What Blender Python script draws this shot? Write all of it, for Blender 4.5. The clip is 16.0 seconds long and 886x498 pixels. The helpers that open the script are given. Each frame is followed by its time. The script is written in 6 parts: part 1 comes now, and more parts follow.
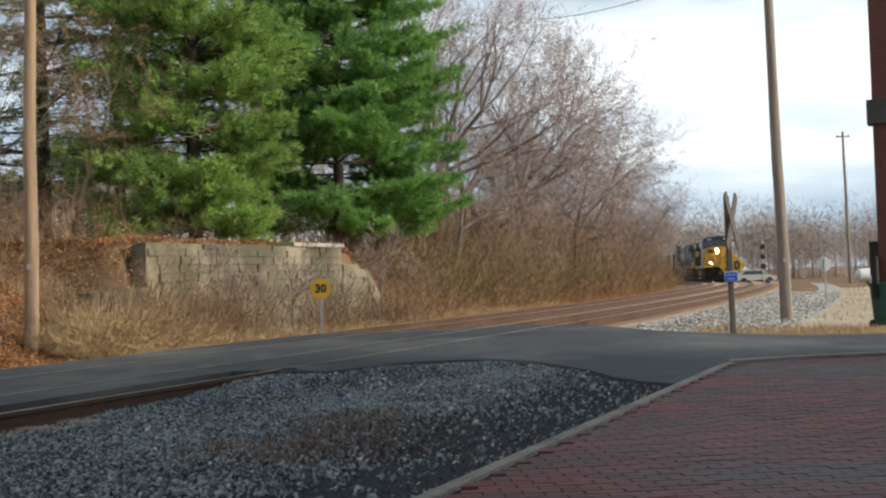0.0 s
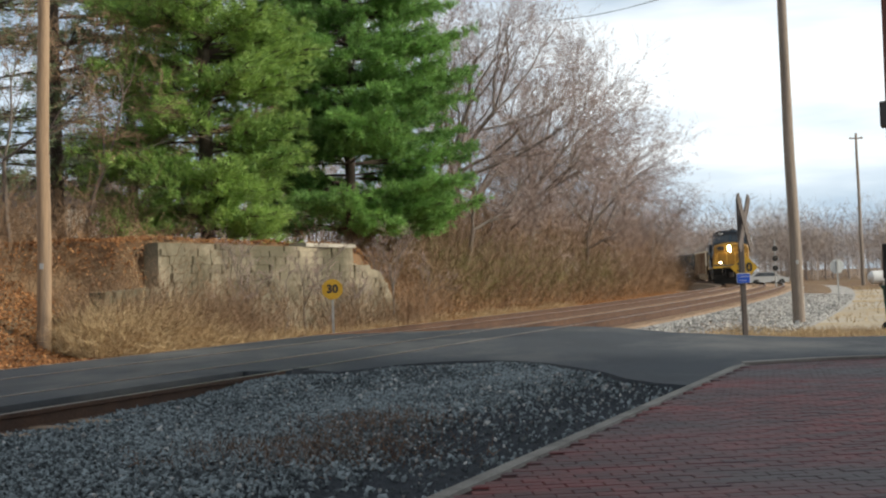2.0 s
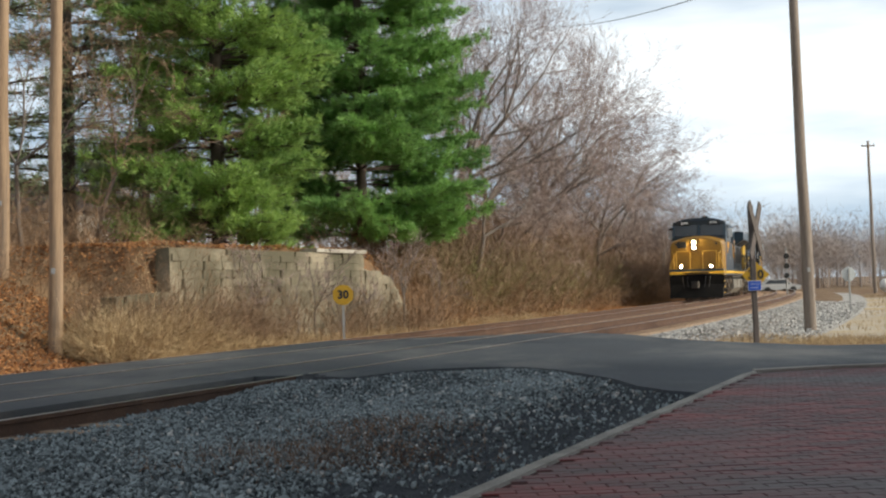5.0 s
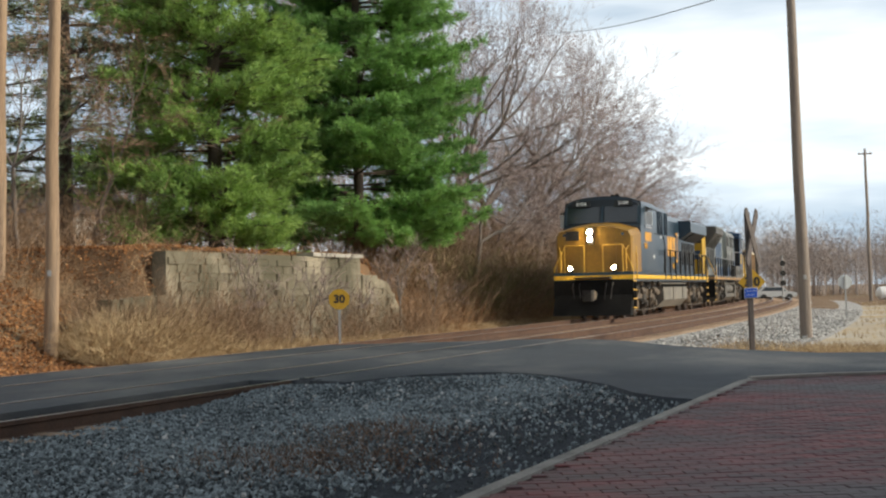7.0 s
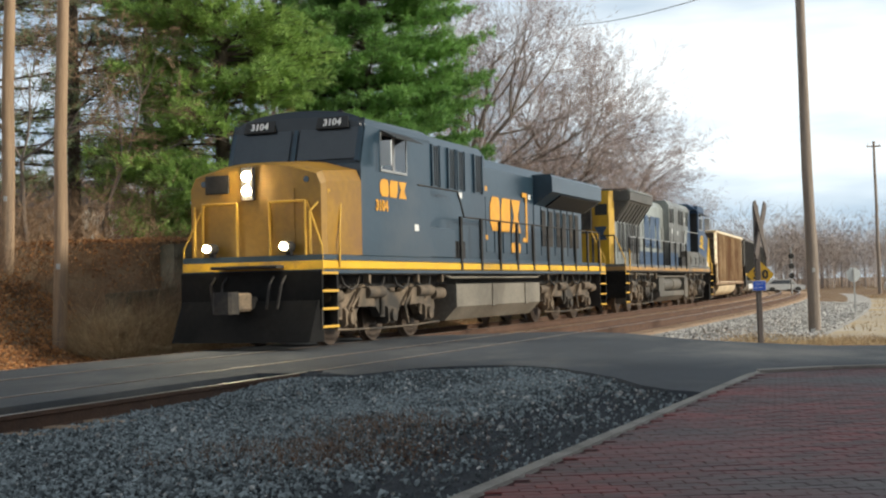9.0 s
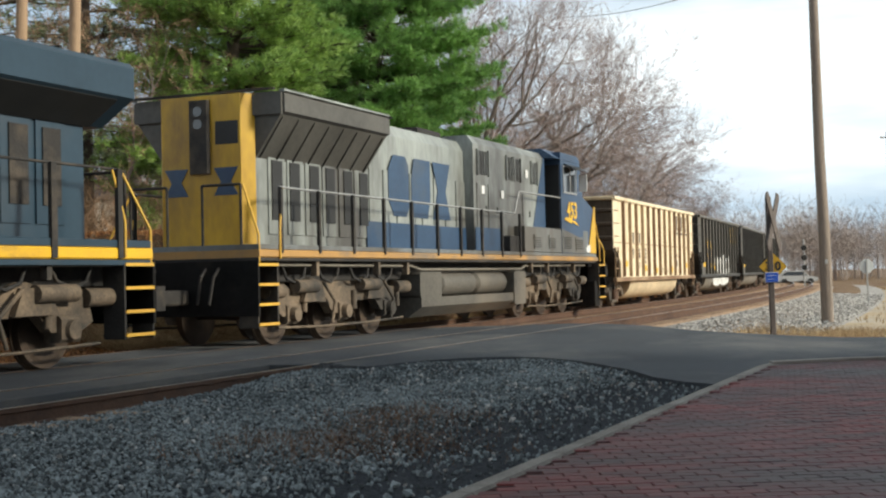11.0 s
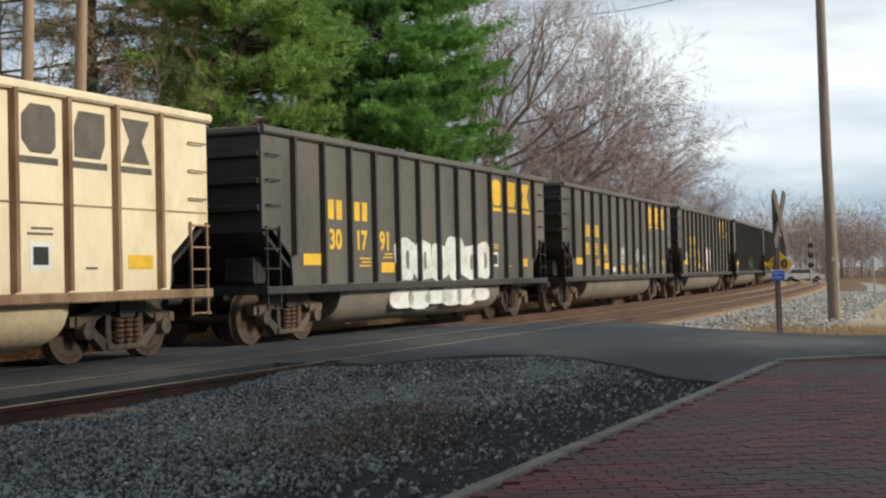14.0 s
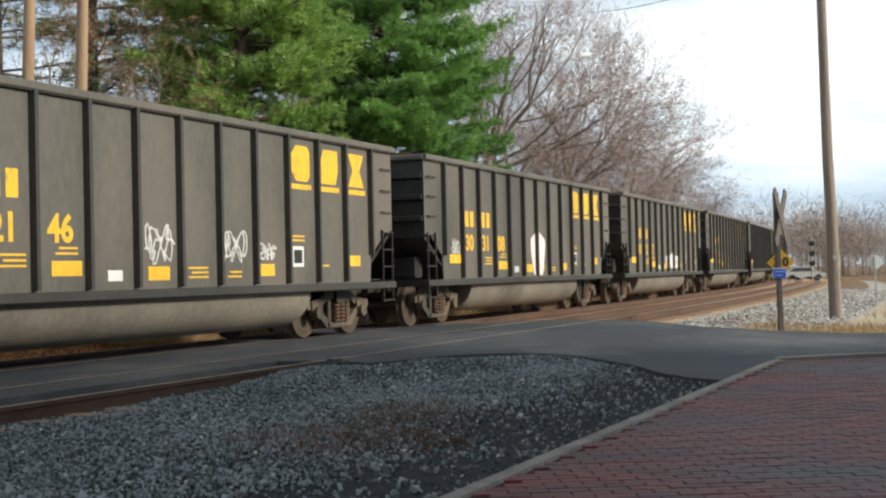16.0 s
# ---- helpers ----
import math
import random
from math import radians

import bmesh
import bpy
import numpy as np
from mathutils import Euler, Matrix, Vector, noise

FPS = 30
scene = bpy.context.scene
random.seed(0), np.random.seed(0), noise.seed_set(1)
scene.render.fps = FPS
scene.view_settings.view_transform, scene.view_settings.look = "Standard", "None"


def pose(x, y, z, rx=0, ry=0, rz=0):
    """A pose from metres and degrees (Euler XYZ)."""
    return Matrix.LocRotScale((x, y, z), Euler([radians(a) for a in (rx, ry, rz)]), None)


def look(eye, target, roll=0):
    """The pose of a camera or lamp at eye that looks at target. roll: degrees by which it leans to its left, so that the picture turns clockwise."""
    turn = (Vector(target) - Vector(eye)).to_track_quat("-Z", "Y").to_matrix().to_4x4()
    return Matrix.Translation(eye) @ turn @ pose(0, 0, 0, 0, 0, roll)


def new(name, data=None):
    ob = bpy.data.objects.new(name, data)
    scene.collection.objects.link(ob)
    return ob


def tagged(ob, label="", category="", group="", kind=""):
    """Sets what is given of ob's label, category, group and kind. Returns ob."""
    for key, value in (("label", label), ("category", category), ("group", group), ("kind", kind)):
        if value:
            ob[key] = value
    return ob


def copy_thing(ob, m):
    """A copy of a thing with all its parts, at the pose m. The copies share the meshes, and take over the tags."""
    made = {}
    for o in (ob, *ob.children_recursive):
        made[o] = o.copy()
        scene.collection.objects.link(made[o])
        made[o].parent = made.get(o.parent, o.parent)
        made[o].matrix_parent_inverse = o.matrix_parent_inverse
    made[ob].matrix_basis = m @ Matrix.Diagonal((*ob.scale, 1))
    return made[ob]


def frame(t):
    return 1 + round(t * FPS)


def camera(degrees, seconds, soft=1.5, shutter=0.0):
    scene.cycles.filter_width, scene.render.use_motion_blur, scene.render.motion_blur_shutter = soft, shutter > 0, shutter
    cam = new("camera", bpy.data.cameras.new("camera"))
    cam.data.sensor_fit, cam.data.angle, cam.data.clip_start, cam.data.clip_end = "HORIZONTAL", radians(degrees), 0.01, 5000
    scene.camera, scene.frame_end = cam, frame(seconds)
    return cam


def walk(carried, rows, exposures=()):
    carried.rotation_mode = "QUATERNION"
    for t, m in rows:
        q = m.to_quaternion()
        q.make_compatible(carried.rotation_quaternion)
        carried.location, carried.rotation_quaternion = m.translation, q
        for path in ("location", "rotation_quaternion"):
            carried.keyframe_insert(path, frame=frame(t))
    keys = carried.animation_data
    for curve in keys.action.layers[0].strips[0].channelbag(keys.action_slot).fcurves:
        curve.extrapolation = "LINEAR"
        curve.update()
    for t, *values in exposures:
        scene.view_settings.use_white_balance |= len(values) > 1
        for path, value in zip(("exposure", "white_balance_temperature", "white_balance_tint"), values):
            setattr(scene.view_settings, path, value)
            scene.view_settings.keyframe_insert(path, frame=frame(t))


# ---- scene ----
EYE = (0.0, 0.0, 1.112)
SWAY = [
    (0.0, 0.003, 1.358, 2.025),
    (0.5, 0.529, 1.230, 1.994),
    (1.0, 0.223, 1.295, 1.761),
    (1.5, 0.598, 1.345, 1.847),
    (2.0, 0.513, 1.411, 1.843),
    (2.5, 0.259, 1.652, 1.844),
    (3.0, 0.770, 1.506, 1.845),
    (3.5, 0.834, 1.441, 1.718),
    (4.0, 0.446, 1.753, 1.678),
    (4.5, 0.683, 1.748, 1.672),
    (4.7, 0.922, 1.682, 1.668),
    (7.0, 0.819, 1.909, 1.226),
    (7.5, 0.697, 1.910, 1.068),
    (8.0, 0.793, 1.889, 1.062),
    (10.5, 1.681, 1.225, 1.417),
    (11.0, 1.688, 1.265, 1.279),
    (11.5, 1.627, 1.299, 1.195),
    (12.0, 1.685, 1.338, 1.198),
    (12.5, 1.783, 1.291, 1.227),
    (13.0, 1.909, 1.258, 1.295),
    (13.5, 1.955, 1.228, 1.384),
    (14.0, 1.957, 1.169, 1.274),
    (14.5, 1.917, 1.149, 1.101),
    (15.0, 1.942, 1.127, 1.165),
    (15.5, 1.976, 1.156, 1.144),
    (16.0, 2.008, 1.107, 1.334)
]
cam = camera(37.43, 16.0, soft=2.2)
walk(cam, [(t, pose(*EYE, 90 + p, r, y)) for t, y, p, r in SWAY],
     exposures=[(0.0, 0.26, 6360, 6.5), (8.0, 0.26, 6360, 6.5), (10.3, 0.36, 6360, 4.5), (12.5, 0.36, 6360, 4.5), (13.0, 0.24, 6380, 5.5), (13.5, 0.02, 6380, 6.0), (14.0, -0.02, 6380, 6.0), (14.5, 0.1, 6380, 6.0), (15.0, 0.34, 6380, 5.5), (16.0, 0.38, 6380, 5.5)])

# ---- world and sun ----
SUN_AZ, SUN_EL = 106.0, 23.0          # degrees east of the y axis, above the horizon
world = bpy.data.worlds.new("sky")
scene.world = world
world.use_nodes = True
wn, wl = world.node_tree.nodes, world.node_tree.links
bg = wn["Background"]
sky = wn.new("ShaderNodeTexSky")
sky.sky_type, sky.sun_disc = "NISHITA", False
sky.sun_elevation, sky.sun_rotation = radians(SUN_EL), radians(SUN_AZ)
wco = wn.new("ShaderNodeTexCoord")
wmap = wn.new("ShaderNodeMapping")
wmap.inputs["Scale"].default_value = (1.6, 1.6, 9.0)
wmap.inputs["Location"].default_value = (0.35, 0.2, 0.72)
wl.new(wco.outputs["Generated"], wmap.inputs["Vector"])
wno = wn.new("ShaderNodeTexNoise")
wno.inputs["Scale"].default_value, wno.inputs["Detail"].default_value, wno.inputs["Roughness"].default_value = 1.5, 6.0, 0.5
wl.new(wmap.outputs["Vector"], wno.inputs["Vector"])
wr = wn.new("ShaderNodeValToRGB")
wr.color_ramp.elements[0].position, wr.color_ramp.elements[0].color = 0.38, (6.4, 8.0, 9.9, 1)
wr.color_ramp.elements[1].position, wr.color_ramp.elements[1].color = 0.62, (16.4, 16.7, 17.0, 1)
wl.new(wno.outputs["Fac"], wr.inputs["Fac"])
wm = wn.new("ShaderNodeMix")
wm.data_type = "RGBA"
wm.inputs["Factor"].default_value = 0.9
wl.new(sky.outputs["Color"], wm.inputs["A"])
wsep = wn.new("ShaderNodeSeparateXYZ")
wl.new(wco.outputs["Generated"], wsep.inputs["Vector"])
wh = wn.new("ShaderNodeMapRange")       # cloud deck thicker and greyer overhead
wh.inputs["From Min"].default_value, wh.inputs["From Max"].default_value = 0.12, 0.75
wh.inputs["To Min"].default_value, wh.inputs["To Max"].default_value = 1.0, 0.38
wl.new(wsep.outputs["Z"], wh.inputs["Value"])
wd = wn.new("ShaderNodeVectorMath")
wd.operation = "SCALE"
wl.new(wr.outputs["Color"], wd.inputs[0])
wl.new(wh.outputs["Result"], wd.inputs["Scale"])
wl.new(wd.outputs["Vector"], wm.inputs["B"])
wl.new(wm.outputs["Result"], bg.inputs["Color"])
bg.inputs["Strength"].default_value = 0.07
sun = new("sun", bpy.data.lights.new("sun", "SUN"))
sun.data.energy, sun.data.angle, sun.data.color = 3.6, radians(10), (1.0, 0.9, 0.75)
sa, se = radians(SUN_AZ), radians(SUN_EL)
sun.matrix_world = look((math.sin(sa) * math.cos(se) * 90, math.cos(sa) * math.cos(se) * 90, math.sin(se) * 90), (0, 0, 0))

# ---- materials ----


def mat(name, c1, c2=None, scale=4.0, rough=0.8, metal=0.0, bump=0.2, fine=40.0, dirt=None, dirt_at=0.62, rand=0.0, spec=0.5, stretch=(1, 1, 1), dist=0.02, island=0.0):
    """A surface with two scales of variation, optional stains, and fine relief."""
    m = bpy.data.materials.new(name)
    m.use_nodes = True
    n, l = m.node_tree.nodes, m.node_tree.links
    b = n["Principled BSDF"]
    c2 = c2 or tuple(0.75 * v for v in c1)
    co = n.new("ShaderNodeTexCoord")
    mp = n.new("ShaderNodeMapping")
    mp.inputs["Scale"].default_value = stretch
    if rand:        # pieces vary with their place in the whole
        oi, pv = n.new("ShaderNodeObjectInfo"), n.new("ShaderNodeVectorMath")
        l.new(co.outputs["Object"], pv.inputs[0])
        l.new(oi.outputs["Location"], pv.inputs[1])
        l.new(pv.outputs["Vector"], mp.inputs["Vector"])
    else:
        l.new(co.outputs["Object"], mp.inputs["Vector"])
    n1 = n.new("ShaderNodeTexNoise")
    n1.inputs["Scale"].default_value, n1.inputs["Detail"].default_value = scale, 5.0
    n2 = n.new("ShaderNodeTexNoise")
    n2.inputs["Scale"].default_value, n2.inputs["Detail"].default_value = fine, 3.0
    for q in (n1, n2):
        l.new(mp.outputs["Vector"], q.inputs["Vector"])
    av = n.new("ShaderNodeMath")
    av.operation = "MULTIPLY_ADD"
    av.inputs[1].default_value, av.inputs[2].default_value = 0.6, -0.1
    l.new(n2.outputs["Fac"], av.inputs[0])
    ad = n.new("ShaderNodeMath")
    ad.operation = "MULTIPLY_ADD"
    ad.inputs[1].default_value = 1.0
    l.new(n1.outputs["Fac"], ad.inputs[0])
    l.new(av.outputs[0], ad.inputs[2])
    last = ad.outputs[0]
    if rand or island:
        src = n.new("ShaderNodeObjectInfo").outputs["Random"] if rand else n.new("ShaderNodeNewGeometry").outputs["Random Per Island"]
        ra = n.new("ShaderNodeMath")
        ra.operation = "MULTIPLY_ADD"
        k = rand or island
        ra.inputs[1].default_value = k
        l.new(src, ra.inputs[0])
        sh = n.new("ShaderNodeMath")
        sh.operation = "ADD"
        sh.inputs[1].default_value = -0.5 * k
        l.new(last, sh.inputs[0])
        l.new(sh.outputs[0], ra.inputs[2])
        last = ra.outputs[0]
    rp = n.new("ShaderNodeValToRGB")
    rp.color_ramp.elements[0].position, rp.color_ramp.elements[0].color = 0.4, (*c2, 1)
    rp.color_ramp.elements[1].position, rp.color_ramp.elements[1].color = 0.95, (*c1, 1)
    l.new(last, rp.inputs["Fac"])
    out = rp.outputs["Color"]
    if dirt:
        n3 = n.new("ShaderNodeTexNoise")
        n3.inputs["Scale"].default_value, n3.inputs["Detail"].default_value, n3.inputs["Roughness"].default_value = scale * 0.45, 8.0, 0.65
        l.new(mp.outputs["Vector"], n3.inputs["Vector"])
        r3 = n.new("ShaderNodeValToRGB")
        r3.color_ramp.elements[0].position, r3.color_ramp.elements[1].position = dirt_at - 0.08, dirt_at + 0.08
        l.new(n3.outputs["Fac"], r3.inputs["Fac"])
        mx = n.new("ShaderNodeMix")
        mx.data_type = "RGBA"
        l.new(r3.outputs["Color"], mx.inputs["Factor"])
        l.new(out, mx.inputs["A"])
        mx.inputs["B"].default_value = (*dirt, 1)
        out = mx.outputs["Result"]
    l.new(out, b.inputs["Base Color"])
    b.inputs["Roughness"].default_value, b.inputs["Metallic"].default_value = rough, metal
    b.inputs["Specular IOR Level"].default_value = spec
    if bump:
        bp = n.new("ShaderNodeBump")
        bp.inputs["Strength"].default_value, bp.inputs["Distance"].default_value = bump, dist
        l.new(n2.outputs["Fac"], bp.inputs["Height"])
        l.new(bp.outputs["Normal"], b.inputs["Normal"])
    return m


def leafy(m, share):
    """Thin leaves and needles pass some light through."""
    n, l = m.node_tree.nodes, m.node_tree.links
    b, out = n["Principled BSDF"], n["Material Output"]
    tr, mx = n.new("ShaderNodeBsdfTranslucent"), n.new("ShaderNodeMixShader")
    l.new(b.inputs["Base Color"].links[0].from_socket, tr.inputs["Color"])
    mx.inputs["Fac"].default_value = share
    l.new(b.outputs["BSDF"], mx.inputs[1])
    l.new(tr.outputs["BSDF"], mx.inputs[2])
    l.new(mx.outputs["Shader"], out.inputs["Surface"])


def glow(name, colour, strength):
    m = bpy.data.materials.new(name)
    m.use_nodes = True
    b = m.node_tree.nodes["Principled BSDF"]
    b.inputs["Base Color"].default_value = (*colour, 1)
    b.inputs["Emission Color"].default_value = (*colour, 1)
    b.inputs["Emission Strength"].default_value = strength
    return m


M_ASPHALT = mat("asphalt", (0.05, 0.058, 0.07), (0.027, 0.032, 0.04), 0.7, 0.75, bump=0.5, fine=60, dirt=(0.12, 0.12, 0.118), dirt_at=0.57, stretch=(1, 0.5, 1))
M_GRAVEL = mat("ballast_stone", (0.3, 0.34, 0.35), (0.064, 0.075, 0.08), 0.5, 0.85, bump=0.0, fine=30, island=0.8)
M_PALE = mat("pale_stone", (0.58, 0.56, 0.53), (0.2, 0.19, 0.18), 1.0, 0.9, bump=0.3, fine=30, island=0.8)
M_LOT = mat("yard_gravel", (0.6, 0.53, 0.43), (0.36, 0.31, 0.25), 0.35, 0.95, bump=0.8, fine=12, dist=0.04, dirt=(0.46, 0.33, 0.17), dirt_at=0.52)
M_PALEBED = mat("pale_stone_bed", (0.52, 0.49, 0.46), (0.22, 0.205, 0.19), 4.0, 0.95, bump=1.0, fine=14, dist=0.06)
M_BED = mat("ballast_bed", (0.068, 0.075, 0.086), (0.024, 0.027, 0.033), 30.0, 0.95, bump=1.0, fine=30, dist=0.05, spec=0.15)
M_EARTH = mat("earth", (0.27, 0.155, 0.075), (0.12, 0.07, 0.038), 0.5, 0.95, bump=1.0, fine=14, dist=0.06, dirt=(0.26, 0.2, 0.12), dirt_at=0.58)
M_LEAF = mat("dead_leaf", (0.6, 0.31, 0.13), (0.22, 0.1, 0.045), 1.2, 0.85, bump=0.1, island=1.0)
M_STRAW = mat("dry_grass", (0.62, 0.47, 0.27), (0.28, 0.18, 0.09), 1.0, 0.9, bump=0.0, island=0.9)
M_TALLTWIG = mat("thicket_stem", (0.4, 0.27, 0.185), (0.17, 0.11, 0.075), 0.25, 0.9, bump=0.0, island=0.7)
M_REDLEAF = mat("red_shrub_leaf", (0.42, 0.06, 0.03), (0.2, 0.03, 0.02), 0.6, 0.9, bump=0.0, island=0.8)
M_TWIG = mat("brush_stem", (0.34, 0.22, 0.135), (0.14, 0.09, 0.052), 0.6, 0.9, bump=0.0, island=0.9)
M_RUSTBRUSH = mat("rusty_brush", (0.43, 0.24, 0.11), (0.18, 0.1, 0.05), 0.6, 0.9, bump=0.0, island=0.9)
M_GREENBRUSH = mat("green_brush", (0.25, 0.25, 0.07), (0.1, 0.1, 0.035), 0.6, 0.9, bump=0.0, island=0.9)
M_BARK = mat("grey_bark", (0.27, 0.23, 0.2), (0.11, 0.09, 0.075), 2.0, 0.95, bump=0.6, fine=25, stretch=(1, 1, 0.25))
# bark of the far woods, with distance haze put into its pale colour
M_FARTWIG = mat("hazed_far_twig_bark", (0.42, 0.35, 0.31), (0.26, 0.215, 0.19), 0.1, 0.95, bump=0.0)
M_TWIGGY = mat("twig_bark", (0.42, 0.32, 0.28), (0.22, 0.165, 0.145), 0.4, 0.95, bump=0.0)
M_NEEDLE = mat("pine_needle", (0.38, 0.54, 0.135), (0.13, 0.245, 0.06), 0.5, 0.6, bump=0.0, island=0.35, fine=2.2)
M_NEEDLE3 = mat("dull_pine_needle", (0.34, 0.4, 0.22), (0.15, 0.19, 0.1), 0.5, 0.7, bump=0.0, island=0.35, fine=2.2)
M_NEEDLE2 = mat("deep_pine_needle", (0.31, 0.54, 0.14), (0.085, 0.19, 0.055), 0.3, 0.6, bump=0.0, island=0.3, fine=2.2)
for q in (M_NEEDLE, M_NEEDLE2, M_NEEDLE3, M_LEAF):
    leafy(q, 0.4)
M_PINEBARK = mat("pine_bark", (0.12, 0.09, 0.07), (0.04, 0.03, 0.025), 3.0, 0.95, bump=0.7, fine=30)
M_POLE = mat("pole_wood", (0.42, 0.29, 0.18), (0.2, 0.13, 0.08), 2.5, 0.85, bump=0.5, fine=30, stretch=(3, 3, 0.15), dirt=(0.13, 0.1, 0.08), dirt_at=0.6)
M_GREYPOLE = mat("weathered_pole_wood", (0.33, 0.27, 0.22), (0.15, 0.12, 0.1), 2.5, 0.85, bump=0.5, fine=30, stretch=(3, 3, 0.15), dirt=(0.1, 0.08, 0.07), dirt_at=0.62)
M_RAIL = mat("rusty_rail", (0.13, 0.07, 0.042), (0.06, 0.032, 0.022), 3.0, 0.75, 0.2, bump=0.3, fine=30)
M_RAILTOP = mat("worn_rail_head", (0.5, 0.47, 0.44), (0.3, 0.27, 0.25), 3.0, 0.4, 0.6, bump=0.1)
M_TAR = mat("black_tar_filler", (0.02, 0.021, 0.023), (0.009, 0.009, 0.01), 3.0, 0.7, bump=0.6, fine=40)
M_TIE = mat("tie_wood", (0.42, 0.29, 0.19), (0.25, 0.165, 0.11), 3.0, 0.9, bump=0.7, fine=25, rand=0.2, stretch=(1, 4, 4))
M_RUSTBED = mat("rusty_ballast", (0.58, 0.4, 0.26), (0.32, 0.205, 0.13), 1.2, 0.95, bump=1.0, fine=30, dist=0.05)
M_KERB = mat("kerb_concrete", (0.4, 0.365, 0.32), (0.19, 0.173, 0.155), 2.0, 0.9, bump=0.4, fine=50, rand=0.3, dirt=(0.09, 0.085, 0.08), dirt_at=0.64)
M_BRICK = mat("paving_brick", (0.21, 0.042, 0.04), (0.062, 0.021, 0.023), 0.7, 0.58, bump=0.3, fine=30, island=0.42, dirt=(0.085, 0.062, 0.064), dirt_at=0.53, spec=0.3, stretch=(0.45, 1.3, 1))
M_BRICK1 = mat("paving_brick_piece", (0.21, 0.042, 0.04), (0.062, 0.021, 0.023), 0.7, 0.58, bump=0.3, fine=30, rand=0.42, dirt=(0.085, 0.062, 0.064), dirt_at=0.53, spec=0.3, stretch=(0.45, 1.3, 1))
M_SANDBED = mat("paving_joint", (0.075, 0.03, 0.028), (0.035, 0.018, 0.018), 4.0, 0.95, bump=0.5, spec=0.1)
M_STONE = mat("wall_stone", (0.34, 0.29, 0.205), (0.14, 0.12, 0.082), 0.9, 0.9, bump=0.9, fine=14, rand=0.3, dirt=(0.115, 0.1, 0.062), dirt_at=0.5)
M_CAP = mat("wall_cap_concrete", (0.5, 0.46, 0.38), (0.28, 0.25, 0.2), 1.5, 0.9, bump=0.5, fine=18)
M_WALLBRICK = mat("house_brick", (0.18, 0.07, 0.05), (0.08, 0.035, 0.03), 6.0, 0.85, bump=0.4, fine=30, stretch=(1, 1, 3))
M_GALV = mat("galvanised_steel", (0.45, 0.45, 0.44), (0.3, 0.3, 0.3), 6.0, 0.5, 0.6, bump=0.1)
M_YSIGN = mat("yellow_sign", (0.52, 0.32, 0.03), (0.38, 0.22, 0.02), 3.0, 0.5, bump=0.05, spec=0.3)
M_BLACK = mat("black_paint", (0.02, 0.02, 0.02), (0.01, 0.01, 0.01), 3.0, 0.6, bump=0.05)
M_BLUESIGN = mat("blue_sign", (0.015, 0.09, 0.5), (0.01, 0.06, 0.38), 3.0, 0.45, bump=0.05)
M_WHITE = mat("white_paint", (0.8, 0.8, 0.79), (0.6, 0.6, 0.58), 2.0, 0.5, bump=0.1)
M_DARKWOOD = mat("dark_weathered_wood", (0.15, 0.125, 0.115), (0.07, 0.058, 0.052), 3.0, 0.9, bump=0.4, stretch=(3, 3, 0.3))
# grey lightened to carry the sky's reflection in the colour
M_SIGNBACK = mat("sign_back", (0.6, 0.62, 0.62), (0.45, 0.46, 0.46), 3.0, 0.5, 0.1, bump=0.05)
M_GREENBIN = mat("green_plastic", (0.02, 0.09, 0.07), (0.012, 0.05, 0.04), 3.0, 0.5, bump=0.05)
M_CABLE = mat("cable_rubber", (0.05, 0.05, 0.055), (0.03, 0.03, 0.03), 3.0, 0.7, bump=0.0)
M_HOUSE = mat("pale_siding", (0.62, 0.57, 0.5), (0.45, 0.41, 0.36), 2.0, 0.8, bump=0.2)
M_ROOF = mat("dark_roof", (0.09, 0.085, 0.085), (0.05, 0.045, 0.045), 2.0, 0.9, bump=0.4)
M_GLASS = mat("dark_window_glass", (0.03, 0.04, 0.05), (0.015, 0.02, 0.03), 1.0, 0.08, bump=0.0, spec=0.8)
# rolling stock
M_LBLUE = mat("loco_blue_paint", (0.025, 0.05, 0.074), (0.015, 0.032, 0.049), 0.8, 0.3, bump=0.06, fine=8, dirt=(0.045, 0.06, 0.075), dirt_at=0.6)
M_LGREY = mat("loco_grey_paint", (0.36, 0.385, 0.365), (0.17, 0.185, 0.175), 0.9, 0.42, bump=0.06, fine=8, dirt=(0.075, 0.07, 0.062), dirt_at=0.54, stretch=(1, 1, 0.3))
M_LDARK = mat("dark_windscreen_band", (0.012, 0.02, 0.03), (0.008, 0.012, 0.018), 0.8, 0.3, bump=0.03, fine=8)
M_LBLUE2 = mat("faded_blue_paint", (0.03, 0.07, 0.14), (0.018, 0.042, 0.09), 0.8, 0.45, bump=0.06, fine=8, dirt=(0.06, 0.075, 0.1), dirt_at=0.62)
M_PILOT = mat("black_pilot_paint", (0.014, 0.013, 0.013), (0.006, 0.006, 0.006), 1.5, 0.8, bump=0.2, fine=12, dirt=(0.03, 0.025, 0.02), dirt_at=0.62, spec=0.15)
M_LYEL = mat("loco_yellow_paint", (0.36, 0.19, 0.018), (0.22, 0.115, 0.014), 0.9, 0.45, bump=0.06, fine=8, dirt=(0.2, 0.1, 0.03), dirt_at=0.64)
M_LYEL2 = mat("end_yellow_paint", (0.62, 0.37, 0.014), (0.36, 0.2, 0.012), 0.9, 0.45, bump=0.06, fine=8, dirt=(0.2, 0.11, 0.03), dirt_at=0.62, stretch=(1, 1, 0.4))
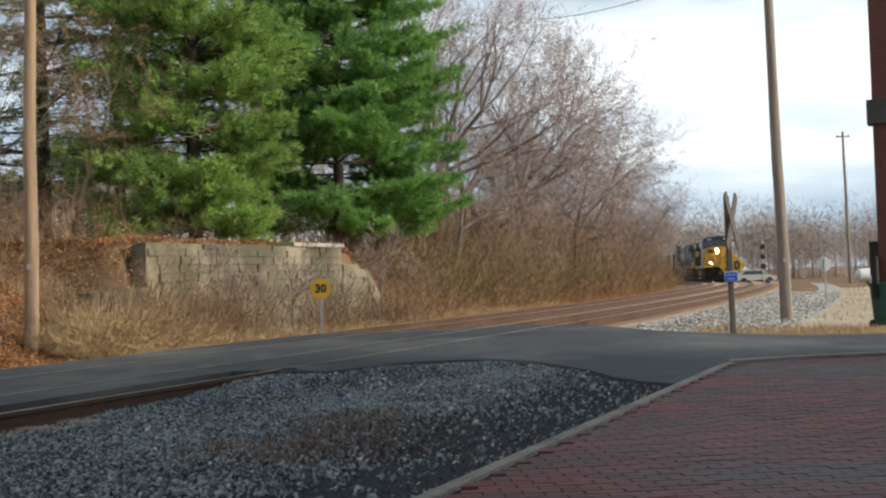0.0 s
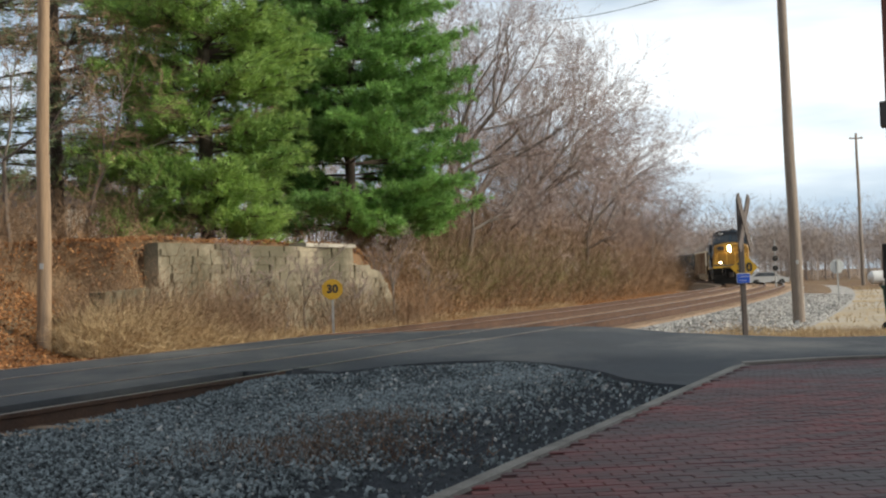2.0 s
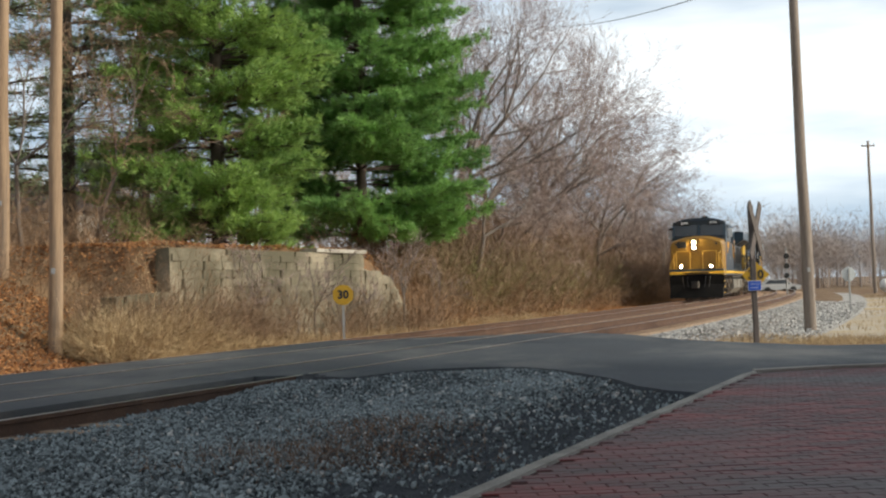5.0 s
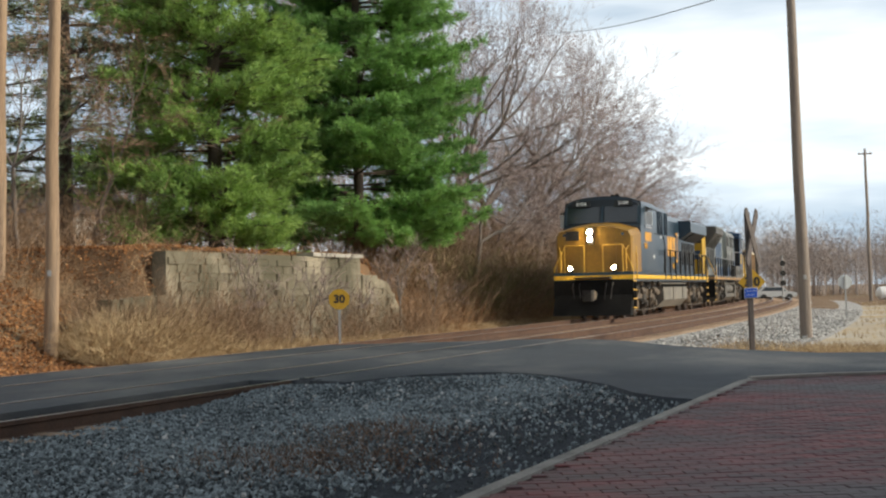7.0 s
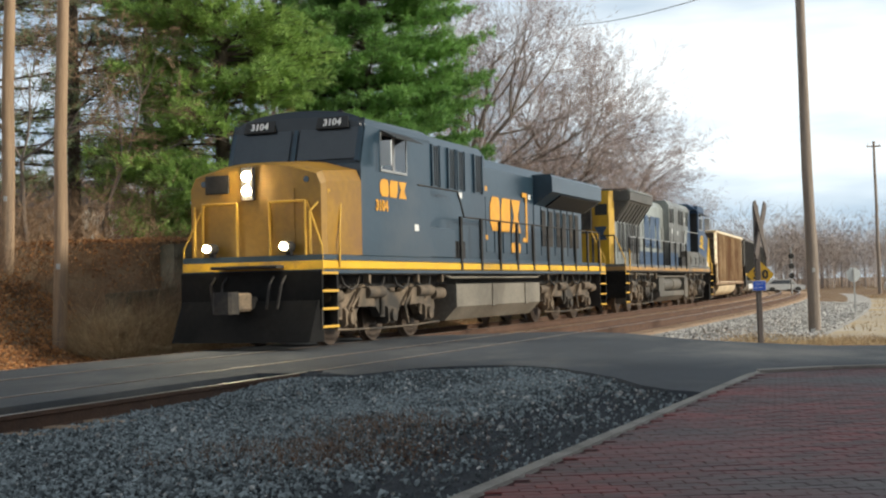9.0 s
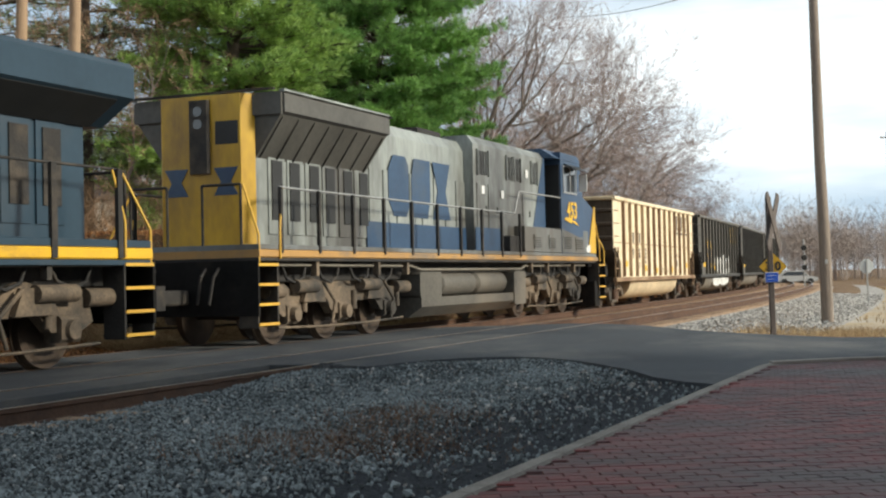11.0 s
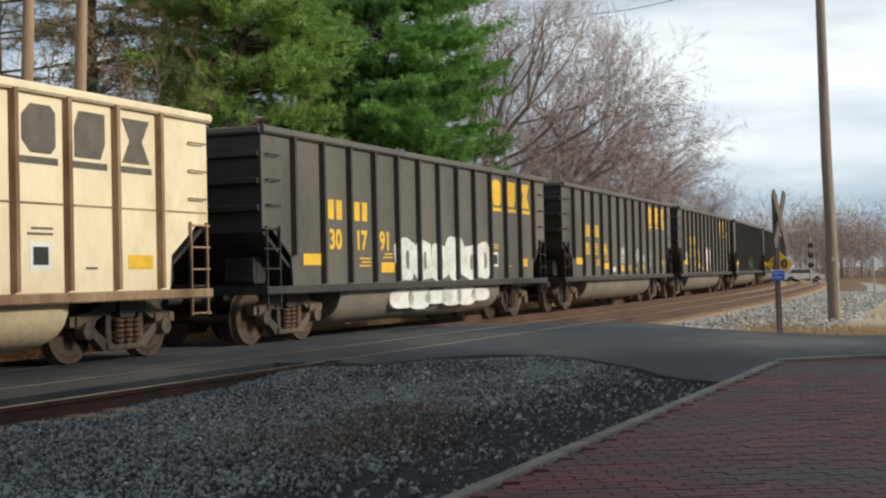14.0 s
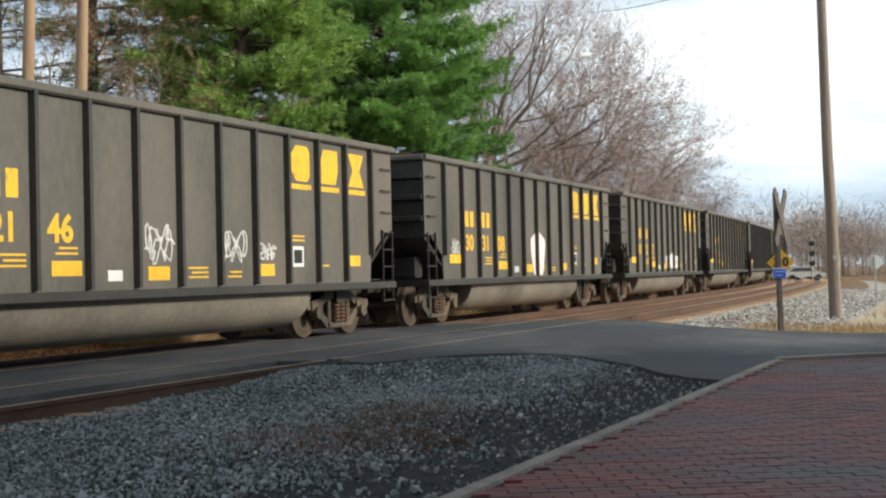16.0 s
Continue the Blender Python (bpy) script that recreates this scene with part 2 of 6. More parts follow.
M_LSILL = mat("sill_stripe_yellow", (0.8, 0.48, 0.02), (0.6, 0.33, 0.02), 2.0, 0.5, bump=0.05, dirt=(0.22, 0.12, 0.05), dirt_at=0.62, stretch=(0.5, 1, 1))
M_LSILL2 = mat("dirty_sill_stripe", (0.5, 0.27, 0.07), (0.3, 0.18, 0.08), 2.0, 0.6, bump=0.05, dirt=(0.2, 0.15, 0.1), dirt_at=0.55, stretch=(0.5, 1, 1))
M_RAILING = mat("railing_yellow", (0.7, 0.42, 0.05), (0.5, 0.28, 0.04), 3.0, 0.5, bump=0.0)
M_UNDER = mat("underframe_grime", (0.035, 0.032, 0.03), (0.013, 0.012, 0.012), 2.0, 0.85, bump=0.4, fine=20, dirt=(0.085, 0.068, 0.052), dirt_at=0.6)
M_TRUCK = mat("truck_casting_grime", (0.24, 0.178, 0.12), (0.075, 0.056, 0.04), 1.6, 0.85, bump=0.4, fine=20, dirt=(0.04, 0.035, 0.03), dirt_at=0.53)
M_TANK = mat("fuel_tank_grime", (0.24, 0.215, 0.175), (0.12, 0.108, 0.09), 0.9, 0.75, bump=0.2, fine=14, dirt=(0.12, 0.1, 0.08), dirt_at=0.62)
M_WHEEL = mat("wheel_steel", (0.12, 0.085, 0.06), (0.045, 0.033, 0.026), 4.0, 0.6, 0.4, bump=0.2)
M_TREAD = mat("polished_tread", (0.6, 0.58, 0.55), (0.45, 0.43, 0.4), 4.0, 0.3, 1.0, bump=0.05)
M_LOGO = mat("orange_logo_paint", (0.75, 0.36, 0.03), (0.56, 0.26, 0.025), 3.0, 0.5, bump=0.0)
M_LETTER = mat("yellow_lettering", (0.85, 0.52, 0.03), (0.6, 0.35, 0.03), 6.0, 0.6, bump=0.0, dirt=(0.3, 0.2, 0.06), dirt_at=0.66)
M_CARDARK = mat("black_gondola_paint", (0.125, 0.119, 0.104), (0.062, 0.058, 0.05), 0.7, 0.6, bump=0.15, fine=10, dirt=(0.13, 0.11, 0.09), dirt_at=0.56, stretch=(1, 1, 0.4))
# post paint; on the car ends its darkness stands in for shade
M_POST = mat("dark_post_shaded_end_paint", (0.045, 0.042, 0.036), (0.02, 0.019, 0.017), 1.0, 0.6, bump=0.15, fine=10, stretch=(1, 1, 0.4))
M_CARBEIGE = mat("beige_gondola_paint", (0.82, 0.72, 0.52), (0.68, 0.56, 0.38), 0.7, 0.6, bump=0.1, fine=6, dirt=(0.5, 0.34, 0.18), dirt_at=0.64, stretch=(1, 1, 0.6))
M_RUSTPOST = mat("rusty_beige_post", (0.46, 0.33, 0.2), (0.2, 0.125, 0.07), 1.2, 0.75, bump=0.2, fine=14, dirt=(0.16, 0.085, 0.045), dirt_at=0.52, stretch=(1, 1, 0.3))
# grime and the shade of the beige car's end in one colour
M_GRIMESHADE = mat("grimy_shaded_brown_end", (0.11, 0.08, 0.058), (0.045, 0.034, 0.027), 0.8, 0.8, bump=0.2, fine=10, stretch=(1, 1, 0.3))
M_TUBDARK = mat("grey_tub_steel", (0.22, 0.195, 0.16), (0.11, 0.096, 0.08), 0.8, 0.7, bump=0.15, fine=10)
M_TUBBEIGE = mat("beige_tub_steel", (0.68, 0.55, 0.36), (0.4, 0.31, 0.2), 0.8, 0.7, bump=0.15, fine=10)
M_DARKLETTER = mat("dark_lettering", (0.14, 0.12, 0.1), (0.08, 0.07, 0.06), 5.0, 0.7, bump=0.0)
M_GRAFFITI = mat("white_spray_paint", (0.78, 0.78, 0.76), (0.45, 0.45, 0.43), 2.5, 0.7, bump=0.0, fine=12)
M_PINKSPRAY = mat("pink_spray_paint", (0.86, 0.76, 0.75), (0.72, 0.58, 0.58), 2.0, 0.7, bump=0.0)
M_RADIATOR = mat("grimy_shaded_radiator_paint", (0.1, 0.095, 0.085), (0.05, 0.048, 0.043), 0.8, 0.6, bump=0.1, fine=10)
M_TANK2 = mat("black_oily_tank", (0.13, 0.118, 0.1), (0.06, 0.055, 0.047), 0.9, 0.7, bump=0.2, fine=14, dirt=(0.15, 0.125, 0.095), dirt_at=0.62)
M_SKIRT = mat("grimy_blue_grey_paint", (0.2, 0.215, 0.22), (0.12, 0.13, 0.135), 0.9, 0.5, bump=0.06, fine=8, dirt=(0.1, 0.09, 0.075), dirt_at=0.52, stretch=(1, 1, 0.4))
M_WEED = mat("withered_weed", (0.26, 0.155, 0.1), (0.1, 0.06, 0.04), 0.6, 0.9, bump=0.0, island=0.9)
M_COAL = mat("coal", (0.03, 0.03, 0.03), (0.012, 0.012, 0.012), 6.0, 0.6, bump=1.0, fine=20, dist=0.1)
M_LAMP = glow("headlight_glow", (1.0, 0.84, 0.55), 260.0)
M_LAMP2 = glow("ditch_light_glow", (1.0, 0.82, 0.5), 110.0)

# ---- mesh building ----


class Mesh:
    """Collects vertices and faces of one part."""

    def __init__(self):
        self.v, self.f, self.sm = [], [], []

    def add(self, verts, faces, smooth=False):
        o = len(self.v)
        self.v += [tuple(p) for p in verts]
        self.f += [tuple(i + o for i in f) for f in faces]
        self.sm += [smooth] * len(faces)
        return self

    def box(self, x0, x1, y0, y1, z0, z1, c=0.0):
        """A box; c cuts the four edges that run along its longest side."""
        d = [(x1 - x0, 0), (y1 - y0, 1), (z1 - z0, 2)]
        ax = max(d)[1]
        lo, hi = [x0, y0, z0], [x1, y1, z1]
        a, b = [i for i in range(3) if i != ax]
        c = min(c, 0.45 * (hi[a] - lo[a]), 0.45 * (hi[b] - lo[b]))
        if c > 0:
            pr = [(lo[a] + c, lo[b]), (hi[a] - c, lo[b]), (hi[a], lo[b] + c), (hi[a], hi[b] - c), (hi[a] - c, hi[b]), (lo[a] + c, hi[b]), (lo[a], hi[b] - c), (lo[a], lo[b] + c)]
        else:
            pr = [(lo[a], lo[b]), (hi[a], lo[b]), (hi[a], hi[b]), (lo[a], hi[b])]
        return self.prism(pr, ax, lo[ax], hi[ax])

    def prism(self, prof, ax, p0, p1, smooth=False, prof2=None):
        """A profile swept along axis ax. The profile's coordinates are the other two axes, in order."""
        n = len(prof)

        def at(q, w):
            q = list(q)
            q.insert(ax, w)
            return q
        vs = [at(q, p0) for q in prof] + [at(q, p1) for q in (prof2 or prof)]
        self.add(vs, [(i, (i + 1) % n, n + (i + 1) % n, n + i) for i in range(n)], smooth)
        return self.add(vs, [tuple(range(n))[::-1], tuple(range(n, 2 * n))])

    def tube(self, p0, p1, r0, r1=None, n=8, cap=True):
        p0, p1 = Vector(p0), Vector(p1)
        r1 = r0 if r1 is None else r1
        d = (p1 - p0).normalized()
        u = d.orthogonal().normalized()
        w = d.cross(u)
        vs = []
        for p, r in ((p0, r0), (p1, r1)):
            vs += [p + (u * math.cos(2 * math.pi * i / n) + w * math.sin(2 * math.pi * i / n)) * r for i in range(n)]
        self.add(vs, [(i, (i + 1) % n, n + (i + 1) % n, n + i) for i in range(n)], n > 5)
        if cap:
            self.add(vs, [tuple(range(n))[::-1], tuple(range(n, 2 * n))])
        return self

    def pipe(self, pts, r, n=6):
        for a, b in zip(pts, pts[1:]):
            self.tube(a, b, r, r, n)
        return self

    def data(self, name, material):
        me = bpy.data.meshes.new(name)
        me.from_pydata(self.v, [], self.f)
        me.polygons.foreach_set("use_smooth", self.sm)
        me.materials.append(material)
        bm = bmesh.new()
        bm.from_mesh(me)
        bmesh.ops.recalc_face_normals(bm, faces=bm.faces)
        bm.to_mesh(me)
        bm.free()
        return me


def part(name, mesh, material, parent=None, label="", m=None):
    ob = new(name, mesh.data(name, material) if isinstance(mesh, Mesh) else mesh)
    if parent:
        ob.parent = parent
    if m is not None:
        ob.matrix_basis = m
    if label:
        tagged(ob, label)
    return ob


def thing(name, label, category, m=None, group="", kind=""):
    ob = new(name)
    ob.empty_display_size = 0.2
    if m is not None:
        ob.matrix_basis = m
    return tagged(ob, label, category, group, kind)


def bulk(name, verts, faces, material, parent=None, label="", category="", kind="stuff", smooth=False):
    """One object from arrays of vertices and faces."""
    me = bpy.data.meshes.new(name)
    v, f = np.asarray(verts, dtype=np.float32), np.asarray(faces, dtype=np.int32)
    k = f.shape[1]
    me.vertices.add(len(v))
    me.vertices.foreach_set("co", v.ravel())
    me.loops.add(f.size)
    me.loops.foreach_set("vertex_index", f.ravel())
    me.polygons.add(len(f))
    me.polygons.foreach_set("loop_start", np.arange(0, f.size, k, dtype=np.int32))
    me.polygons.foreach_set("use_smooth", np.full(len(f), smooth))
    me.update(calc_edges=True)
    me.materials.append(material)
    ob = new(name, me)
    if parent:
        ob.parent = parent
    return tagged(ob, label, category, "", kind)


def letters(text, size, material, parent, m, name="lettering", label="", thick=0.004, bold=0.0):
    cu = bpy.data.curves.new("text", "FONT")
    cu.body, cu.size, cu.align_x, cu.align_y, cu.extrude, cu.offset = text, size, "CENTER", "CENTER", thick, bold
    cu.resolution_u = 3
    tmp = new("text", cu)
    me = bpy.data.meshes.new_from_object(tmp.evaluated_get(bpy.context.evaluated_depsgraph_get()))
    bpy.data.objects.remove(tmp)
    me.materials.clear()
    me.materials.append(material)
    ob = new(name, me)
    ob.parent, ob.matrix_basis = parent, m
    if label:
        tagged(ob, label)
    return ob


# ---- the line of the tracks ----
TH, DIST = radians(21.433), 12.727
S_KNOT = [10, 40, 70, 100, 130, 160, 190]
CURVE = [0.00007, 0.00172, 0.00124, 0.00147, 0.00299, 0.00295, 0.00295]
PS = np.arange(-140, 420.1, 0.5)
_k = np.interp(PS, S_KNOT, CURVE, left=0)
_i0 = int(np.searchsorted(PS, 0))
_a = np.cumsum(_k) * 0.5
PH = TH - (_a - _a[_i0])
PX, PY = np.cumsum(np.sin(PH)) * 0.5, np.cumsum(np.cos(PH)) * 0.5
PX += -math.cos(TH) * DIST - PX[_i0]
PY += math.sin(TH) * DIST - PY[_i0]
SIDING = 3.544


def line(s, off=0.0, z=0.0):
    """The place s metres along the main track, off metres to its camera side."""
    a = float(np.interp(s, PS, PH))
    return Vector((float(np.interp(s, PS, PX)) + math.cos(a) * off, float(np.interp(s, PS, PY)) - math.sin(a) * off, z))


def heading(s):
    return float(np.interp(s, PS, PH))


def along(x, y):
    """Arrays of s and off for places in plan."""
    x, y = np.asarray(x, float), np.asarray(y, float)
    idx = np.empty(x.shape, int)
    fx, fy, fi = x.ravel(), y.ravel(), idx.ravel()
    for a in range(0, len(fx), 4000):
        d = (fx[a:a + 4000, None] - PX[None, ::4]) ** 2 + (fy[a:a + 4000, None] - PY[None, ::4]) ** 2
        fi[a:a + 4000] = np.minimum(np.argmin(d, 1) * 4, len(PS) - 1)
    idx = fi.reshape(x.shape)
    dx, dy, h = x - PX[idx], y - PY[idx], PH[idx]
    return PS[idx] + dx * np.sin(h) + dy * np.cos(h), dx * np.cos(h) - dy * np.sin(h)


WALL_OFF, WALL_A, WALL_B = -4.6, 25.7, 36.4


def smooth(v, a, b):
    t = np.clip((v - a) / (b - a), 0, 1)
    return t * t * (3 - 2 * t)


def ground_z(x, y):
    s, o = along(x, y)
    z = np.full(s.shape, -0.24)
    # shoulder towards the camera and the open land beyond the road
    z = z - 0.16 * smooth(o, 6.4, 9.0) * smooth(s, 26, 34)
    # ditch, then the bank on the far side
    z = z - 0.1 * smooth(-o, 1.9, 3.0)
    inwall = smooth(s, WALL_A - 1.2, WALL_A) * (1 - smooth(s, WALL_B + 1.0, WALL_B + 4.5))
    rise = 2.5 * smooth(-o, 3.6, 10.0) + 1.2 * smooth(-o, 10, 22)
    step = 2.65 * smooth(-o, 4.75, 5.1) + 1.0 * smooth(-o, 8, 20)
    z = z + rise * (1 - inwall) + step * inwall
    bumps = 0.5 * np.sin(x * 0.9 + 1.3 * np.sin(y * 0.5)) * np.sin(y * 0.8 + x * 0.3) + 0.5 * np.sin(x * 2.1 + y * 1.7) * 0.4
    z = z + 0.14 * bumps * smooth(-o, 3.4, 6.0) + 0.05 * bumps * smooth(o, 8.0, 12.0) * smooth(s, 30, 40)
    return z


def axis_steps(lo, hi, step, far):
    mid = np.arange(lo, hi + step * 0.5, step)
    up, dn, w = [], [], step
    p = hi
    while p < far:
        w *= 1.25
        p += w
        up.append(p)
    p, w = lo, step
    while p > -far:
        w *= 1.25
        p -= w
        dn.append(p)
    return np.array(dn[::-1] + list(mid) + up)


GX, GY = axis_steps(-34, 46, 0.5, 3000), axis_steps(-6, 130, 0.6, 3000)
gx, gy = np.meshgrid(GX, GY)
gz = ground_z(gx, gy)
nx, ny = len(GX), len(GY)
quad = (np.arange(ny - 1)[:, None] * nx + np.arange(nx - 1)[None, :]).ravel()
ground = bulk("ground", np.stack([gx, gy, gz], -1).reshape(-1, 3), np.stack([quad, quad + 1, quad + nx + 1, quad + nx], -1), M_EARTH,
              label="brown leaf-strewn earth rising into a bank beside the tracks", category="ground", kind="structure", smooth=True)


def slab(name, outline, z0, z1, material, label, category, kind="structure"):
    """A flat piece of paving with a thickness, from its outline in plan."""
    bm = bmesh.new()
    top = [bm.verts.new((p[0], p[1], z1)) for p in outline]
    low = [bm.verts.new((p[0], p[1], z0)) for p in outline]
    f = bm.faces.new(top)
    n = len(top)
    for i in range(n):
        bm.faces.new((top[i], low[i], low[(i + 1) % n], top[(i + 1) % n]))
    bmesh.ops.triangulate(bm, faces=[f])
    bmesh.ops.recalc_face_normals(bm, faces=bm.faces)
    me = bpy.data.meshes.new(name)
    bm.to_mesh(me)
    bm.free()
    me.materials.append(material)
    return tagged(new(name, me), label, category, "", kind)


# road over the crossing, with the worn lip towards the gravel
lip = [(15.3, 4.34), (15.2, 4.9), (15.05, 5.2), (16.3, 5.5), (16.75, 5.8), (16.95, 6.1), (17.05, 6.5), (16.97, 6.9), (16.5, 7.5), (15.8, 8.05), (14.9, 8.7), (13.85, 9.25), (13.3, 9.7), (13.0, 10.12)]
road_line = [line(s, -0.85) for s in np.arange(-70, 26.1, 4)] + [line(26.8, 0.4), line(27.6, 1.8), line(28.4, 2.8), line(28.9, 3.6), line(28.4, 4.8), line(27.4, 5.8), line(24.8, 7.45), line(23.3, 8.97), line(22.2, 10.3), line(22.3, 11.6)]
road_line += [Vector((16, 19.9, 0)), Vector((60, 17.5, 0)), Vector((60, 12.2, 0)), Vector((16, 16.4, 0)), Vector((5.3, 16.05, 0)), Vector((3.42, 15.55, 0))]
road_line += [line(s, o) for s, o in reversed(lip)] + [line(15.25, 3.66)] + [line(s, 3.62) for s in np.arange(14, -70, -4)]
slab("road", road_line, -0.3, -0.005, M_ASPHALT, "worn dark grey asphalt laid over the tracks at the crossing", "road")

slab("flangeway_fill", [line(q, 3.625) for q in (10.7, 12, 13.5, 15.24)] + [line(q, 4.25) for q in (15.2, 13.5, 12, 10.75)], -0.3, -0.07, M_TAR, "black tar filler between road and exposed rail", "road")
slab("flangeway_bed", [line(q, 3.625) for q in (-60, -20, 0, 6, 10.68)] + [line(q, 4.25) for q in (10.73, 6, 0, -20, -60)], -0.3, -0.1, M_RUSTBED, "rusty ballast between road and exposed rail", "ballast")

# ---- tracks ----
RAIL_PROF = [(-0.07, -0.185), (0.07, -0.185), (0.07, -0.165), (0.012, -0.145), (0.012, -0.05), (0.036, -0.04), (0.036, -0.004), (0.028, 0.0), (-0.028, 0.0), (-0.036, -0.004), (-0.036, -0.04), (-0.012, -0.05), (-0.012, -0.145), (-0.07, -0.165)]


def rail(parent, off, s0, s1):
    m = Mesh()
    ss = np.arange(s0, s1 + 0.1, 2.0)
    k = len(RAIL_PROF)
    vs = [line(s, off + a, z) for s in ss for a, z in RAIL_PROF]
    m.add(vs, [(j * k + i, j * k + (i + 1) % k, (j + 1) * k + (i + 1) % k, (j + 1) * k + i) for j in range(len(ss) - 1) for i in range(k)])
    m.add(vs, [tuple(range(k)), tuple(range(len(vs) - k, len(vs)))[::-1]])
    part("rail", m, M_RAIL, parent)
    t = Mesh()
    vs = [line(s, off + a, 0.003) for s in ss for a in (-0.035, 0.035)]
    t.add(vs, [(2 * j, 2 * j + 1, 2 * j + 3, 2 * j + 2) for j in range(len(ss) - 1)])
    part("rail_head", t, M_RAILTOP, parent, "worn bright running band on the rail")


def ballast_bed(parent, off, s0, s1):
    m = Mesh()
    ss = np.arange(s0, s1 + 0.1, 3.0)
    pr = [(-2.3, -0.5), (-1.6, -0.2), (1.6, -0.2), (2.3, -0.5)]
    vs = [line(s, off + a, z) for s in ss for a, z in pr]
    m.add(vs, [(j * 4 + i, j * 4 + i + 1, j * 4 + i + 5, j * 4 + i + 4) for j in range(len(ss) - 1) for i in range(3)])
    part("ballast_bed", m, M_RUSTBED, parent, "rust-stained ballast bed")


main_track = thing("railway_track", "rusty main track curving through brown ballast", "railway track", kind="structure")
siding_track = thing("railway_track", "rusty siding track beside the main line", "railway track", kind="structure")
for tr, off in ((main_track, 0.0), (siding_track, SIDING)):
    for side in (-0.7525, 0.7525):
        rail(tr, off + side, -70, 300)
    ballast_bed(tr, off, 24, 300)

# ---- plants ----


def blades(pos, direc, length, width, rng, bend=0.0):
    """Thin triangles from arrays of roots and directions."""
    n = len(pos)
    side = np.cross(direc, rng.normal(size=(n, 3)))
    side /= np.linalg.norm(side, axis=1, keepdims=True) + 1e-9
    w = side * (width * 0.5)[:, None]
    v = np.stack([pos - w, pos + w, pos + direc * length[:, None]], 1).reshape(-1, 3)
    return v, np.arange(3 * n).reshape(-1, 3)


def unit(a):
    return a / (np.linalg.norm(a, axis=-1, keepdims=True) + 1e-9)


def pine(name_label, x, y, z, height, reach, low, seed, needle, lean=0.0, density=1.0, flare=0.75, gap=(0.24, 0.44)):
    """A white pine: whorled limbs carrying flat plumes of needle tufts."""
    rng = np.random.default_rng(seed)
    T = thing("pine_tree", name_label, "pine tree", pose(x, y, z), group="pines on the bank")
    tr = Mesh()
    tr.tube((0, 0, -0.5), (lean * 0.5, 0, height * 0.5), 0.22, 0.15, 10).tube((lean * 0.5, 0, height * 0.5), (lean, 0, height), 0.15, 0.03, 8)
    roots, dirs, limb = [], [], Mesh()
    zz = low
    while zz < height - 0.4:
        f = (zz - low) / (height - low)
        for k in range(rng.integers(5, 8)):
            a = rng.uniform(0, 2 * math.pi)
            r = reach * (1 - f) ** flare * rng.uniform(0.55, 1.18) + 0.4
            up = rng.uniform(-0.2, 0.08) + 0.3 * f
            curl = rng.uniform(0.1, 0.32)
            p0 = np.array([lean * zz / height, 0, zz + rng.uniform(-0.15, 0.15)])
            fw = np.array([math.cos(a), math.sin(a), 0])

            def at(q):
                return p0 + fw * r * q + np.array([0, 0, r * (up * q + curl * q * q * (1 - 0.4 * q))])
            limb.tube(at(0), at(0.5), 0.05, 0.03, 4, False).tube(at(0.5), at(1.0), 0.03, 0.01, 4, False)
            nb = int((r * 5.5 + 3) * min(1.0, 0.55 + density))
            for b in range(nb):
                q = 0.22 + 0.78 * (b + rng.uniform(0, 1)) / nb
                ba = a + (1 if b % 2 else -1) * rng.uniform(0.45, 1.15) * (1.1 - q * 0.6)
                bl = (0.42 * r * (1 - q) + 0.4) * rng.uniform(0.7, 1.25)
                bd = np.array([math.cos(ba), math.sin(ba), rng.uniform(-0.12, 0.22)])
                c0 = at(q)
                limb.tube(c0, c0 + bd * bl, 0.014, 0.006, 3, False)
                m = max(1, int(bl / 0.19 * density + rng.uniform(0, 1)))
                t = rng.uniform(0.2, 1.05, m)
                roots.append(c0[None] + bd[None] * (bl * t)[:, None] + rng.normal(size=(m, 3)) * np.array([0.08, 0.08, 0.1]))
                dirs.append(np.tile(bd * 0.8 + np.array([0, 0, 0.3]), (m, 1)))
        zz += rng.uniform(*gap)
    part("trunk", tr, M_PINEBARK, T)
    fl = np.array([q if len(q) == 4 else (*q, q[-1]) for q in limb.f])
    bulk("limbwork", np.array(limb.v), fl, M_PINEBARK, T, kind="stuff")
    roots, dirs = np.concatenate(roots), np.concatenate(dirs)
    # each tuft: needles spreading forwards and up from its twig
    K = 15
    pos = roots[:, None] + rng.normal(size=(len(roots), K, 3)) * 0.045
    dd = unit(dirs[:, None] + rng.normal(size=(len(roots), K, 3)) * 0.55)
    n = len(roots) * K
    v, f = blades(pos.reshape(-1, 3), dd.reshape(-1, 3), rng.uniform(0.14, 0.3, n), rng.uniform(0.024, 0.042, n), rng)
    bulk("crown", v, f, needle, T, "dense soft green needles", kind="")
    return T


